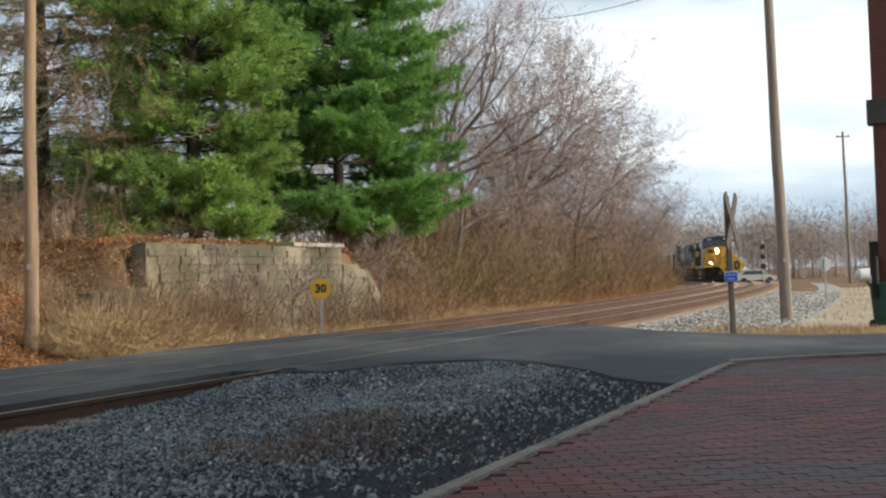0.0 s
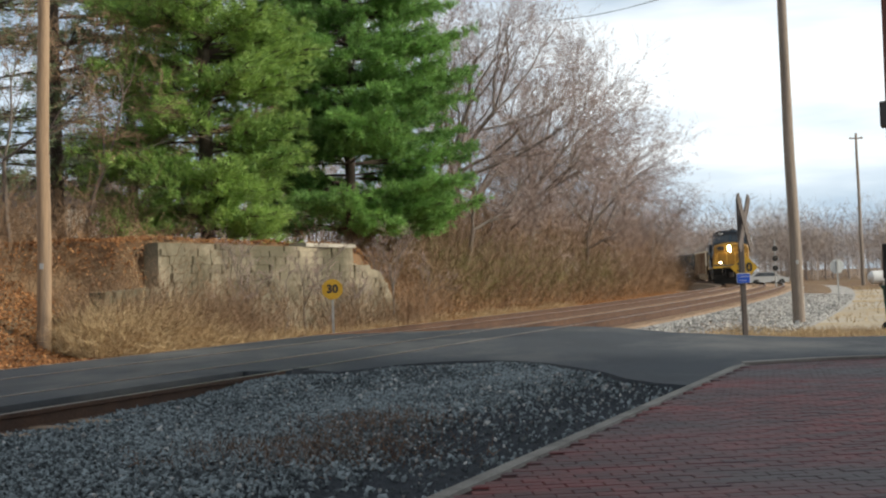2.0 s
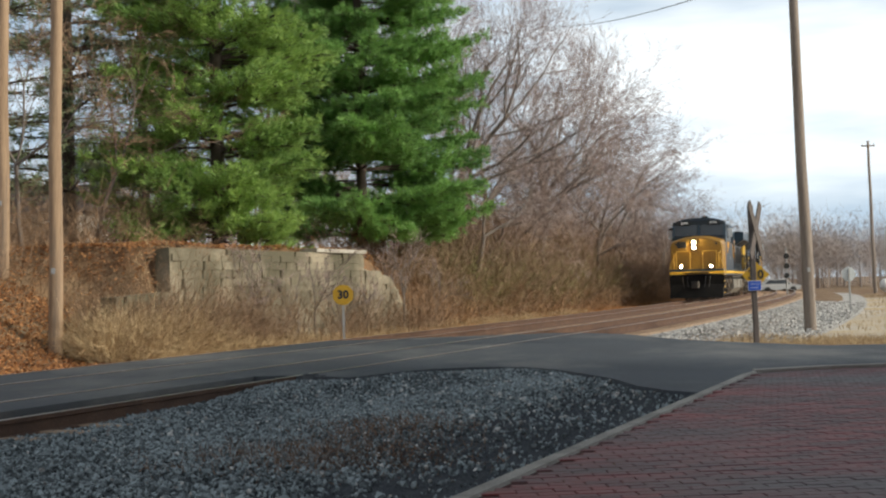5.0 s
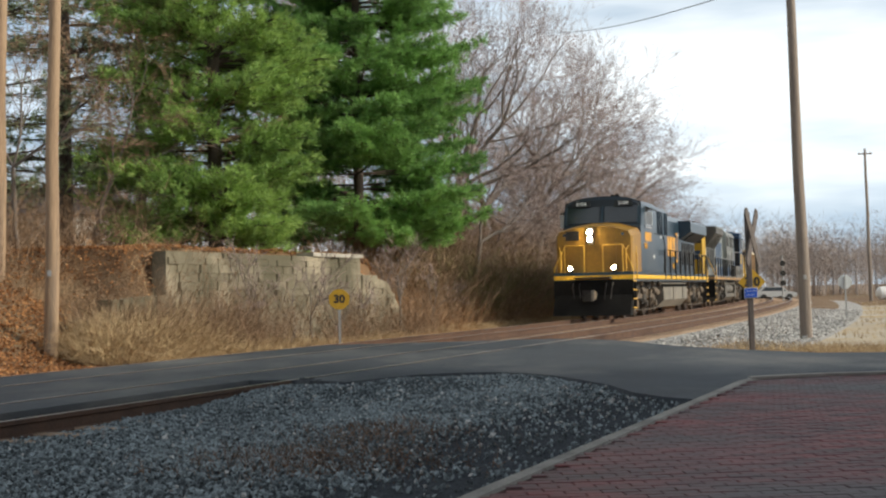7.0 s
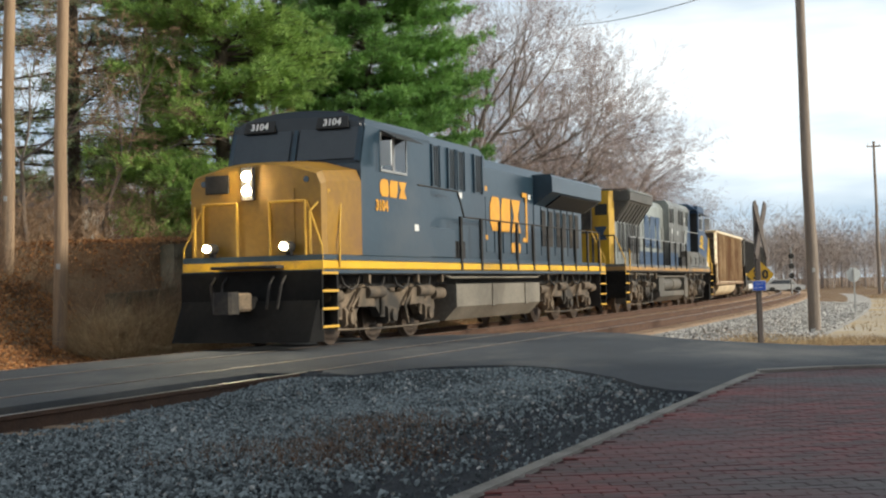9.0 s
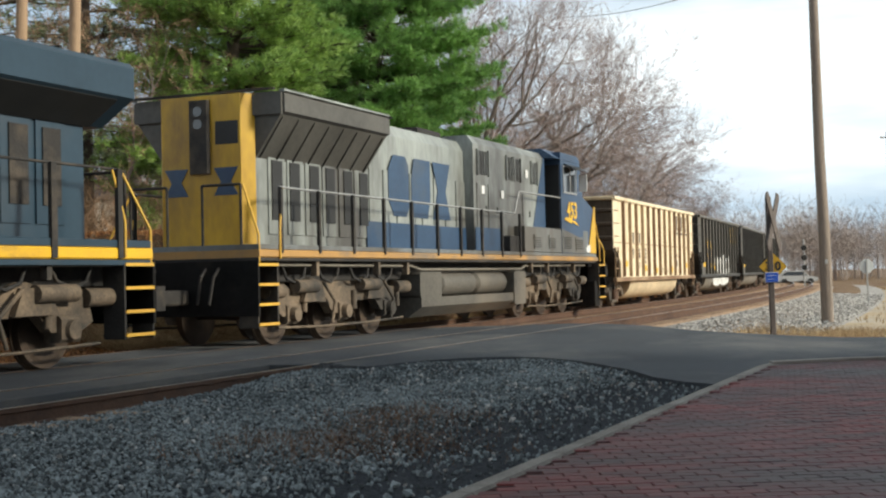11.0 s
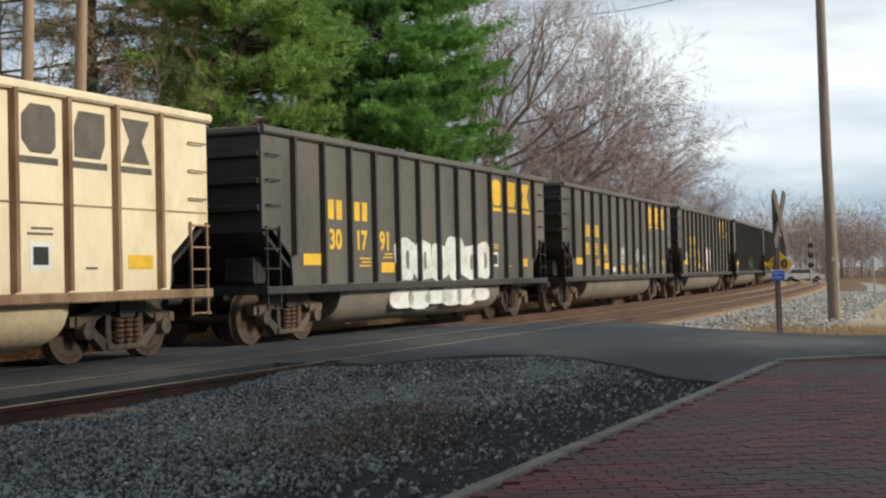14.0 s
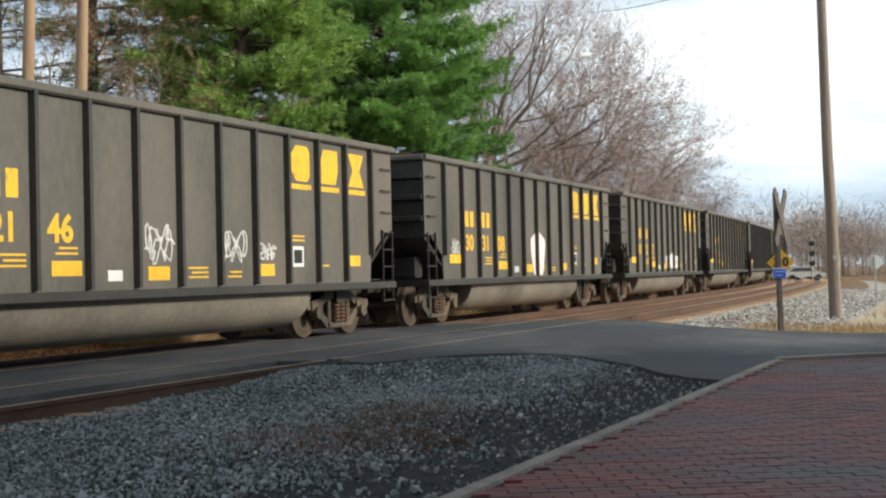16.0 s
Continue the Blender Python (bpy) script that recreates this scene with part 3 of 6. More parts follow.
def bare_tree(name_label, x, y, z, height, seed, spread=0.55, depth=6, droop=0.0, group="bare trees on the bank", twig=M_TWIGGY, lean=(0, 0), forks=(2, 4), thin=1.0):
    """A leafless tree grown by forking limbs."""
    rng = np.random.default_rng(seed)
    T = thing("bare_tree", name_label, "tree", pose(x, y, z), group=group)
    segs = []

    def grow(p, d, length, r, lev):
        steps = 3 if lev < 3 else 2
        for i in range(steps):
            d = unit(d + rng.normal(size=3) * 0.13 + np.array([0, 0, 0.06 if lev < 3 else -droop * 0.25]))
            q = p + d * length / steps
            r2 = r * (1 - 0.28 / steps)
            segs.append((p, q, r, r2, lev))
            p, r = q, r2
            if lev > 0 and lev < depth and rng.random() < 0.82:
                sd = unit(d + rng.normal(size=3) * spread * 1.1)
                grow(p, sd, length * rng.uniform(0.45, 0.7), r * 0.55, lev + 1 + (lev > 1))
        if lev < depth:
            for k in range(rng.integers(*forks)):
                sd = unit(d + rng.normal(size=3) * spread + np.array([0, 0, 0.1]))
                grow(p, sd, length * rng.uniform(0.6, 0.85), r * rng.uniform(0.55, 0.75), lev + 1)

    grow(np.array([0.0, 0.0, -0.3]), unit(np.array([lean[0], lean[1], 1.0])), height * 0.3, 0.016 * height * thin, 0)
    for nm, sel, mt, k in (("trunk", [q for q in segs if q[4] < 2], M_BARK, 7), ("branchwork", [q for q in segs if 2 <= q[4] < 4], M_BARK, 4), ("twigwork", [q for q in segs if q[4] >= 4], twig, 3)):
        if not sel:
            continue
        if nm == "twigwork":
            p, q = np.array([a[0] for a in sel]), np.array([a[1] for a in sel])
            r0 = np.maximum(np.array([a[2] for a in sel]), 0.007)
            d = unit(q - p)
            u = unit(np.cross(d, np.array([0.31, 0.77, 0.55])))
            w = np.cross(d, u)
            ring = np.stack([u, -0.5 * u + 0.866 * w, -0.5 * u - 0.866 * w], 1) * r0[:, None, None]
            v = np.concatenate([p[:, None] + ring, (q + d * 0.05)[:, None]], 1).reshape(-1, 3)
            base = (np.arange(len(sel)) * 4)[:, None, None]
            bulk(nm, v, (base + np.array([(0, 1, 3), (1, 2, 3), (2, 0, 3)])[None]).reshape(-1, 3), mt, T, kind="stuff")
            continue
        p, q = np.array([a[0] for a in sel]), np.array([a[1] for a in sel])
        r0, r1 = np.maximum(np.array([a[2] for a in sel]), 0.006), np.maximum(np.array([a[3] for a in sel]), 0.005)
        d = unit(q - p)
        u = unit(np.cross(d, np.array([0.31, 0.77, 0.55])))
        w = np.cross(d, u)
        ang = np.arange(k) * 2 * math.pi / k
        ring = np.cos(ang)[None, :, None] * u[:, None] + np.sin(ang)[None, :, None] * w[:, None]
        v = np.concatenate([p[:, None] + ring * r0[:, None, None], q[:, None] + ring * r1[:, None, None]], 1).reshape(-1, 3)
        base = (np.arange(len(sel)) * 2 * k)[:, None]
        i = np.arange(k)
        f = np.stack([base + i, base + (i + 1) % k, base + k + (i + 1) % k, base + k + i], -1).reshape(-1, 4)
        bulk(nm, v, f, mt, T, kind="" if nm == "trunk" else "stuff", smooth=k > 4)
    return T


def spot(s, o):
    p = line(s, o)
    return p.x, p.y, float(ground_z(np.array([p.x]), np.array([p.y]))[0])



pine("tall white pine with bright soft green needles above the wall", *spot(32.3, -7.3), 19.0, 2.9, -0.1, 11, M_NEEDLE, flare=0.4, density=0.9, gap=(0.28, 0.5))
pine("tall dense dark green pine above the stone wall", *spot(46.2, -9.0), 23.0, 4.5, 1.3, 12, M_NEEDLE2, flare=0.35, density=1.2)
pine("thin sparse pine with a bare lower trunk", *spot(42.5, -16.5), 20.0, 4.6, 2.4, 13, M_NEEDLE3, density=0.36, flare=0.4, gap=(0.8, 1.3))
pine("thin sparse pine with dead lower boughs", *spot(33.0, -13.0), 17.0, 3.4, 1.6, 14, M_NEEDLE3, density=0.26, flare=0.4, gap=(0.8, 1.3))
pine("thin sparse pine with dead lower boughs", *spot(27.5, -12.0), 15.0, 2.8, 1.2, 15, M_NEEDLE3, density=0.18, flare=0.35, gap=(0.9, 1.4))

TREES = [(64, -10.5, 17, 0.4, 0.0), (58, -14, 15, 0.36, 0.0), (70, -8, 13.5, 0.5, 0.1), (66, -12, 15, 0.5, 0.0), (80, -7, 12, 0.55, 0.1), (92, -7, 10.5, 0.55, 0.5), (104, -6, 10, 0.6, 0.9), (54, -7, 9, 0.55, 0.1)]
grown = []
for i, (s, o, h, sp, dr) in enumerate(TREES):
    grown.append(bare_tree("leafless grey-brown tree with fine twigs on the bank", *spot(s, o), h, 100 + i, sp, 7, dr))
grown.append(bare_tree("slender brown leafless tree among scrub on the bank", *spot(26.5, -9.5), 8.5, 208, 0.42, 6, 0.25, twig=M_TWIG, thin=0.5))
MORE = [(64, -10.5, 3), (68, -9.5, 2), (74, -9.5, 1), (75, -7, 4), (84, -9, 4), (86, -7, 5), (95, -8.5, 4), (98, -6.5, 5), (108, -6, 5), (110, -8.5, 4), (115, -6, 5), (120, -7, 6), (57, -8.5, 7), (63, -7, 7), (76, -6, 7),
        (30, -21, 3), (29.5, -9.5, 8), (22, -12, 8), (50, -16, 2), (56, -18, 1), (72, -11.5, 3), (82, -7.5, 4), (67, -7.5, 4)]
for j, (s, o, k) in enumerate(MORE):
    x, y, z = spot(s, o)
    copy_thing(grown[k], pose(x, y, z, 0, 0, 47 * j + 20))


for j, (sq, oq, hq) in enumerate([(29.2, -4.1, 3.6), (30.6, -4.0, 3.2), (32.3, -4.2, 3.9), (33.4, -3.9, 3.0), (35.4, -4.1, 2.6), (38.2, -4.2, 4.4), (39.4, -4.6, 4.0), (41.6, -4.4, 3.4), (27.6, -4.1, 2.6)]):
    bare_tree("slender leafless sapling in front of the stone wall", *spot(sq, oq), hq, 300 + j, 0.45, 4, 0.0, "saplings at the wall", lean=(0.12 * math.sin(j * 2.1), 0.05), thin=0.62)


def scatter(rng, n, s0, s1, o0, o1):
    s, o = rng.uniform(s0, s1, n), rng.uniform(o0, o1, n)
    h = np.interp(s, PS, PH)
    x, y = np.interp(s, PS, PX) + np.cos(h) * o, np.interp(s, PS, PY) - np.sin(h) * o
    return x, y, ground_z(x, y), s, o


def brush(name, label, n, s0, s1, o0, o1, hmin, hmax, width, material, seed, tilt=0.35, clump=0.0, sub=3):
    """A thicket of thin stems with side shoots."""
    rng = np.random.default_rng(seed)
    x, y, z, s, o = scatter(rng, n, s0, s1, o0, o1)
    if clump:
        keep = np.sin(x * 1.1 + seed) * np.sin(y * 0.9 + 2 * seed) + rng.normal(size=n) * 0.4 > clump - 0.6
        x, y, z = x[keep], y[keep], z[keep]
        n = len(x)
    p = np.stack([x, y, z - 0.05], 1)
    d = unit(np.stack([rng.normal(size=n) * tilt, rng.normal(size=n) * tilt, np.ones(n)], 1))
    ln = rng.uniform(hmin, hmax, n)
    vs, fs, k = [], [], 0
    v, f = blades(p, d, ln, np.full(n, width), rng)
    vs.append(v), fs.append(f)
    k = len(v)
    for _ in range(sub):
        t = rng.uniform(0.2, 0.9, n)
        q = p + d * (ln * t)[:, None]
        dd = unit(d + rng.normal(size=(n, 3)) * 0.7)
        v, f = blades(q, dd, ln * rng.uniform(0.2, 0.55, n), np.full(n, width * 0.7), rng)
        vs.append(v), fs.append(f + k)
        k += len(v)
    return bulk(name, np.concatenate(vs), np.concatenate(fs), material, None, label, "brush", "stuff")


brush("brush_thicket", "tangled brown leafless brush covering the bank", 17000, 44, 125, -11, -4.2, 0.5, 3.2, 0.02, M_TWIG, 1, 0.85, 0.1, 5)
brush("brush_thicket", "tall tangled brown thicket of bare stems and vines", 5600, 52, 116, -12, -5.5, 1.6, 4.6, 0.02, M_TALLTWIG, 31, 0.42, 0.2, 13)
brush("red_shrub", "small shrub still holding dark red leaves", 160, 57.2, 58.6, -6.4, -5.7, 0.3, 0.9, 0.05, M_REDLEAF, 32, 0.5, 0.0, 5)
brush("brush_thicket", "rust-brown leafless brush low on the bank", 9000, 40, 118, -9, -3.8, 0.3, 1.7, 0.02, M_RUSTBRUSH, 2, 1.0, 0.35, 5)
brush("brush_thicket", "dull green brambles among the brown brush", 4500, 48, 80, -8.5, -5, 0.6, 2.9, 0.02, M_GREENBRUSH, 3, 0.8, 0.45, 4)
brush("brush_thicket", "grey-brown scrub behind the pole", 2600, 16, 33, -15, -7.0, 0.6, 2.6, 0.016, M_TWIG, 4, 0.8, 0.0, 5)
brush("brush_thicket", "rusty leaf-hung scrub on the slope", 900, 14, 27, -10, -4.6, 0.25, 0.8, 0.016, M_RUSTBRUSH, 5, 0.9)
brush("dry_grass", "matted pale dry grass at the foot of the wall", 9000, 22.4, 26.6, -5.2, -3.3, 0.25, 0.95, 0.013, M_STRAW, 6, 1.1, 0.2, 3)
brush("dry_grass", "matted pale dry grass before the wall", 3600, 26.2, 30.5, -4.3, -3.2, 0.2, 0.75, 0.013, M_STRAW, 17, 1.1, 0.25, 3)
brush("dry_grass", "sparse pale dry grass along the foot of the bank", 9000, 26, 60, -4.5, -3.2, 0.15, 0.5, 0.016, M_STRAW, 7, 0.6, 0.3, 2)
brush("brush_thicket", "thin brown stems in front of the stone wall", 1500, 26, 41, -4.45, -3.5, 0.5, 2.0, 0.013, M_TWIG, 16, 0.45, 0.1, 5)
brush("brush_thicket", "thin brown bush before the end of the wall", 2200, 23.2, 28.6, -5.0, -3.9, 0.6, 2.1, 0.013, M_TWIG, 18, 0.8, 0.0, 6)
brush("brush_thicket", "dry straw-coloured weeds round the end of the wall", 5200, 22.2, 26.0, -4.5, -3.7, 0.5, 1.45, 0.013, M_STRAW, 19, 0.85, 0.0, 4)
brush("dry_grass", "strip of dry grass beside the road", 12000, 24.6, 33, 7.4, 15, 0.06, 0.26, 0.014, M_STRAW, 8, 0.7, 0.0, 1)
brush("dry_grass", "dry grass on the open ground", 20000, 34, 110, 9.2, 30, 0.08, 0.32, 0.035, M_STRAW, 9, 0.6, 0.55, 1)

# fallen leaves
rng = np.random.default_rng(21)
for s0, s1, o0, o1, n in ((12, 40, -12, -1.2, 95000), (40, 95, -7, -1.6, 40000)):
    x, y, z, s, o = scatter(rng, n, s0, s1, o0, o1)
    c = np.stack([x, y, np.maximum(z, -0.3) + rng.uniform(0.01, 0.08, n)], 1)
    u = unit(rng.normal(size=(n, 3)) * np.array([1, 1, 0.45]))
    w = unit(np.cross(u, rng.normal(size=(n, 3)) * np.array([0.5, 0.5, 1.0])))
    a, b = rng.uniform(0.03, 0.055, n)[:, None], rng.uniform(0.02, 0.04, n)[:, None]
    v = np.stack([c - u * a, c - w * b, c + u * a, c + w * b], 1).reshape(-1, 3)
    bulk("fallen_leaves", v, np.arange(4 * n).reshape(-1, 4), M_LEAF, None, "carpet of orange-brown fallen leaves", "leaves", "stuff")

# far woods closing the view
rng = np.random.default_rng(31)
vs, fs, k = [], [], 0
for i in range(330):
    az = radians(rng.uniform(-32, 34))
    r = rng.uniform(175, 300) if az > radians(6) else rng.uniform(75, 130)
    x, y = r * math.sin(az), r * math.cos(az)
    if az < radians(6) and rng.random() < 0.82:
        continue
    if az < radians(6):
        s_, o_ = along(np.array([x]), np.array([y]))
        if o_[0] > -20:
            continue
    h = rng.uniform(8.5, 13) * (0.75 + r / 900)
    z0 = float(ground_z(np.array([x]), np.array([y]))[0])
    n = 950
    base = np.array([x, y, z0])
    q = rng.normal(size=(n, 3)) * np.array([h * 0.17, h * 0.17, h * 0.2]) + np.array([0, 0, h * 0.5])
    q[:, 2] = np.clip(q[:, 2], 0.2, h)
    d = unit(q * np.array([1, 1, 0.15]) / h + rng.normal(size=(n, 3)) * 0.5 + np.array([0, 0, 0.35]))
    pos = np.concatenate([base + q, base[None] + rng.normal(size=(4, 3)) * np.array([0.8, 0.8, 0])])
    dd = np.concatenate([d, np.tile(np.array([[0, 0, 1.0]]), (4, 1))])
    ln = np.concatenate([rng.uniform(0.12, 0.3, n) * h * 0.6, np.full(4, h * 0.8)])
    wd = np.concatenate([rng.uniform(0.03, 0.07, n), np.full(4, 0.2)])
    v, f = blades(pos, dd, ln, wd, rng)
    vs.append(v), fs.append(f + k)
    k += len(v)
bulk("far_woods", np.concatenate(vs), np.concatenate(fs), M_FARTWIG, None, "hazy line of leafless woods in the distance", "woods", "stuff")

# ---- retaining wall ----
wall = thing("retaining_wall", "old weathered stone block retaining wall with a concrete cap", "retaining wall", kind="structure")
core = Mesh()
pts = [(WALL_A, 2.22), (WALL_B, 2.22), (WALL_B + 0.02, 1.75), (WALL_B + 2.1, 1.5), (WALL_B + 3.5, 0.3), (WALL_B + 3.5, -0.6), (WALL_A - 2.1, -0.6), (WALL_A - 2.1, 1.1), (WALL_A, 1.2)]
fr = [line(s, WALL_OFF - 0.06, z) for s, z in pts]
bk = [line(s, WALL_OFF - 0.45, z) for s, z in pts]
n = len(pts)
core.add(fr + bk, [tuple(range(n)), tuple(range(n, 2 * n))[::-1]] + [(i, (i + 1) % n, n + (i + 1) % n, n + i) for i in range(n)])
part("wall_core", core, M_STONE, wall)
cap = Mesh()
a, b = line(WALL_B - 3.4, WALL_OFF + 0.05), line(WALL_B, WALL_OFF + 0.05)
a2, b2 = line(WALL_B - 3.4, WALL_OFF - 0.5), line(WALL_B, WALL_OFF - 0.5)
cap.add([(p.x, p.y, z) for z in (2.22, 2.33) for p in (a, b, b2, a2)], [(0, 1, 2, 3), (4, 5, 6, 7), (0, 1, 5, 4), (1, 2, 6, 5), (2, 3, 7, 6), (3, 0, 4, 7)])
part("cap_stone", cap, M_CAP, wall, "pale concrete cap")

# ---- poles, signs and wires ----


def utility_pole(s, o, height, r, lean, material, label, arm=False, base=None):
    x, y, z = spot(s, o)
    P = thing("utility_pole", label, "utility pole", pose(x, y, z - 0.05, lean[0], lean[1], 0), group="utility poles")
    m = Mesh()
    prev = (0, 0, 0)
    for i in range(1, 7):
        q = (0.02 * math.sin(i * 2.1), 0.02 * math.cos(i * 1.7), height * i / 6)
        m.tube(prev, q, r * (1 - 0.4 * (i - 1) / 6), r * (1 - 0.4 * i / 6), 14)
        prev = q
    part("pole_shaft", m, material, P)
    if arm:
        part("cross_arm", Mesh().box(-0.6, 0.6, -0.05, 0.05, height - 0.5, height - 0.38, 0.01), material, P)
        for xx in (-0.5, 0.5):
            part("insulator", Mesh().tube((xx, 0, height - 0.38), (xx, 0, height - 0.25), 0.04, 0.03, 8), M_GALV, P)
    else:
        part("pole_tag", Mesh().box(-0.04, 0.04, -r - 0.012, -r + 0.004, 1.7, 1.82), M_GALV, P)
    return P


utility_pole(21.97, -5.0, 13.0, 0.15, (0, 1.3), M_POLE, "tan wooden utility pole rising from leaves at the bank")
utility_pole(24.15, -8.2, 13.0, 0.16, (0, 1.3), M_POLE, "tan wooden utility pole higher on the bank")
utility_pole(36.2, 8.6, 13.5, 0.165, (0, -1.0), M_GREYPOLE, "leaning weathered grey-brown utility pole beside the road")
utility_pole(118, 11.1, 13.3, 0.17, (0, -0.7), M_GREYPOLE, "thin distant utility pole with a short cross-arm", True)

wire = thing("overhead_cable", "thin dark cable hanging high over the tracks", "cable")
wa, wb = Vector((5.3, 74.8, 15.9)), Vector((7.0, 27.4, 7.6))
wp = [wa.lerp(wb, i / 16) - Vector((0, 0, 0.35 * math.sin(math.pi * i / 16))) for i in range(17)]
part("cable", Mesh().pipe(wp, 0.013, 5), M_CABLE, wire)

sx, sy, sz = spot(30.9, -2.75)
sp = thing("speed_sign", "yellow round-cornered speed sign on a steel post", "sign", pose(sx, sy, sz, 0, 0, 5))
part("post", Mesh().box(-0.03, 0.03, -0.02, 0.02, -0.1, 1.25), M_GALV, sp, "galvanised post")
oct_ = [(0.27 * math.cos(a) * (1.06 if i % 2 else 1.0), 1.32 + 0.27 * math.sin(a)) for i, a in enumerate(np.linspace(0, 2 * math.pi, 17)[:-1])]
part("sign_plate", Mesh().prism(oct_, 1, -0.03, -0.022), M_YSIGN, sp)
letters("30", 0.3, M_BLACK, sp, pose(0, -0.034, 1.32, 90, 0, 0), "sign_number", bold=0.012)

cx, cy, cz = 5.42, 24.6, -0.26
cb = thing("railroad_crossing_sign", "weathered crossing sign post with crossed boards seen edge-on", "crossing sign", pose(cx, cy, cz, 0, -0.8, 0))
part("post", Mesh().box(-0.048, 0.048, -0.048, 0.048, -0.2, 2.75, 0.01), M_DARKWOOD, cb)
part("crossed_board", Mesh().prism([(-0.62, -0.1), (0.62, -0.1), (0.66, 0.0), (0.62, 0.1), (-0.62, 0.1), (-0.66, 0)], 1, -0.012, 0.012), M_DARKWOOD, cb, m=pose(0.06, -0.09, 2.28, 0, 0, 62) @ pose(0, 0, 0, 0, -52, 0))
part("crossed_board", Mesh().prism([(-0.62, -0.1), (0.62, -0.1), (0.66, 0.0), (0.62, 0.1), (-0.62, 0.1), (-0.66, 0)], 1, -0.012, 0.012), M_DARKWOOD, cb, m=pose(0.06, -0.12, 2.28, 0, 0, 62) @ pose(0, 0, 0, 0, 52, 0))
part("blue_plate", Mesh().box(-0.115, 0.115, -0.09, -0.08, 1.16, 1.33), M_BLUESIGN, cb, "small blue notice plate")
part("plate_border", Mesh().box(-0.125, 0.125, -0.08, -0.075, 1.15, 1.34), M_WHITE, cb)
part("plate_text", Mesh().box(-0.09, 0.09, -0.094, -0.0905, 1.275, 1.282).box(-0.09, 0.06, -0.094, -0.0905, 1.205, 1.212), M_WHITE, cb)

dx_, dy_, dz_ = 8.05, 36.4, -0.4
ds = thing("speed_sign", "yellow diamond speed sign standing behind the crossing post", "sign", pose(dx_, dy_, dz_))
part("post", Mesh().box(-0.03, 0.03, -0.02, 0.02, -0.1, 1.6), M_GALV, ds)
part("sign_plate", Mesh().prism([(0, -0.38), (0.38, 0), (0, 0.38), (-0.38, 0)], 1, -0.03, -0.022), M_YSIGN, ds, m=pose(0, 0, 1.62))
letters("3 0", 0.34, M_BLACK, ds, pose(0, -0.036, 1.62, 90, 0, 0), "sign_number", bold=0.012)

stx, sty, stz = 16.00, 54.71, -0.4
st = thing("stop_sign", "back of an octagonal stop sign on a leaning post", "stop sign", pose(stx, sty, stz, 0, -1.2, 0))
part("post", Mesh().box(-0.03, 0.03, -0.03, 0.03, -0.1, 1.85), M_GALV, st)
part("sign_plate", Mesh().prism([(0.31 * math.cos(radians(22.5 + 45 * i)), 1.6 + 0.31 * math.sin(radians(22.5 + 45 * i))) for i in range(8)], 1, 0.035, 0.04), M_SIGNBACK, st, "bare grey aluminium back")

sgx, sgy, sgz = 26.15, 106.85, -0.4
sig = thing("signal_mast", "dark trackside signal mast with three round lamps", "railway signal", pose(sgx, sgy, sgz))
part("mast", Mesh().tube((0, 0, 0), (0, 0, 4.0), 0.07, 0.06, 8), M_GALV, sig)
for z in (1.7, 2.5, 3.3):
    part("target", Mesh().tube((0, -0.12, z), (0, -0.08, z), 0.23, 0.23, 16), M_BLACK, sig)
    part("lamp_hood", Mesh().tube((0, -0.3, z), (0, -0.12, z), 0.1, 0.1, 10), M_UNDER, sig)

# ---- right-hand yard ----
tx, ty, tz = 33.3, 98.5, -0.38
tk = thing("propane_tank", "long white propane tank on low saddles", "tank", pose(tx, ty, tz))
part("tank_shell", Mesh().tube((-2.0, 0, 0.75), (2.0, 0, 0.75), 0.5, 0.5, 20).tube((-2.25, 0, 0.75), (-2.0, 0, 0.75), 0.25, 0.5, 20).tube((2.0, 0, 0.75), (2.25, 0, 0.75), 0.5, 0.25, 20), M_WHITE, tk)
for x in (-1.2, 1.2):
    part("saddle", Mesh().box(x - 0.12, x + 0.12, -0.4, 0.4, -0.05, 0.4, 0.02), M_KERB, tk)

def parked_car(x, y, z, turn, paint, label):
    C = thing("parked_car", label, "car", pose(x, y, z, 0, 0, turn), group="parked vehicles far off")
    part("body", Mesh().prism([(-2.2, 0.3), (2.2, 0.3), (2.25, 0.75), (1.3, 0.9), (0.7, 1.4), (-1.3, 1.42), (-2.1, 0.95), (-2.25, 0.7)], 1, -0.85, 0.85), paint, C)
    for y_ in (-0.86, 0.86):
        part("window", Mesh().prism([(-1.7, 0.95), (1.05, 0.92), (0.62, 1.32), (-1.2, 1.34)], 1, y_ - 0.01, y_ + 0.01), M_GLASS, C)
        for x_ in (-1.4, 1.4):
            part("wheel", Mesh().tube((x_, y_ - 0.1, 0.32), (x_, y_ + 0.05, 0.32), 0.32, 0.32, 14), M_BLACK, C)
    return C


parked_car(32.79, 138.16, -0.4, 8, M_GALV, "grey car parked far beyond the curve")

yard = slab("yard", [tuple(line(q, 8.9))[:2] for q in range(26, 96, 6)][::-1] + [(7.8, 26.0), (30, 24), (75, 30), (75, 100)], -0.6, -0.375, M_LOT, "grey patchy gravel yard beyond the road", "yard")

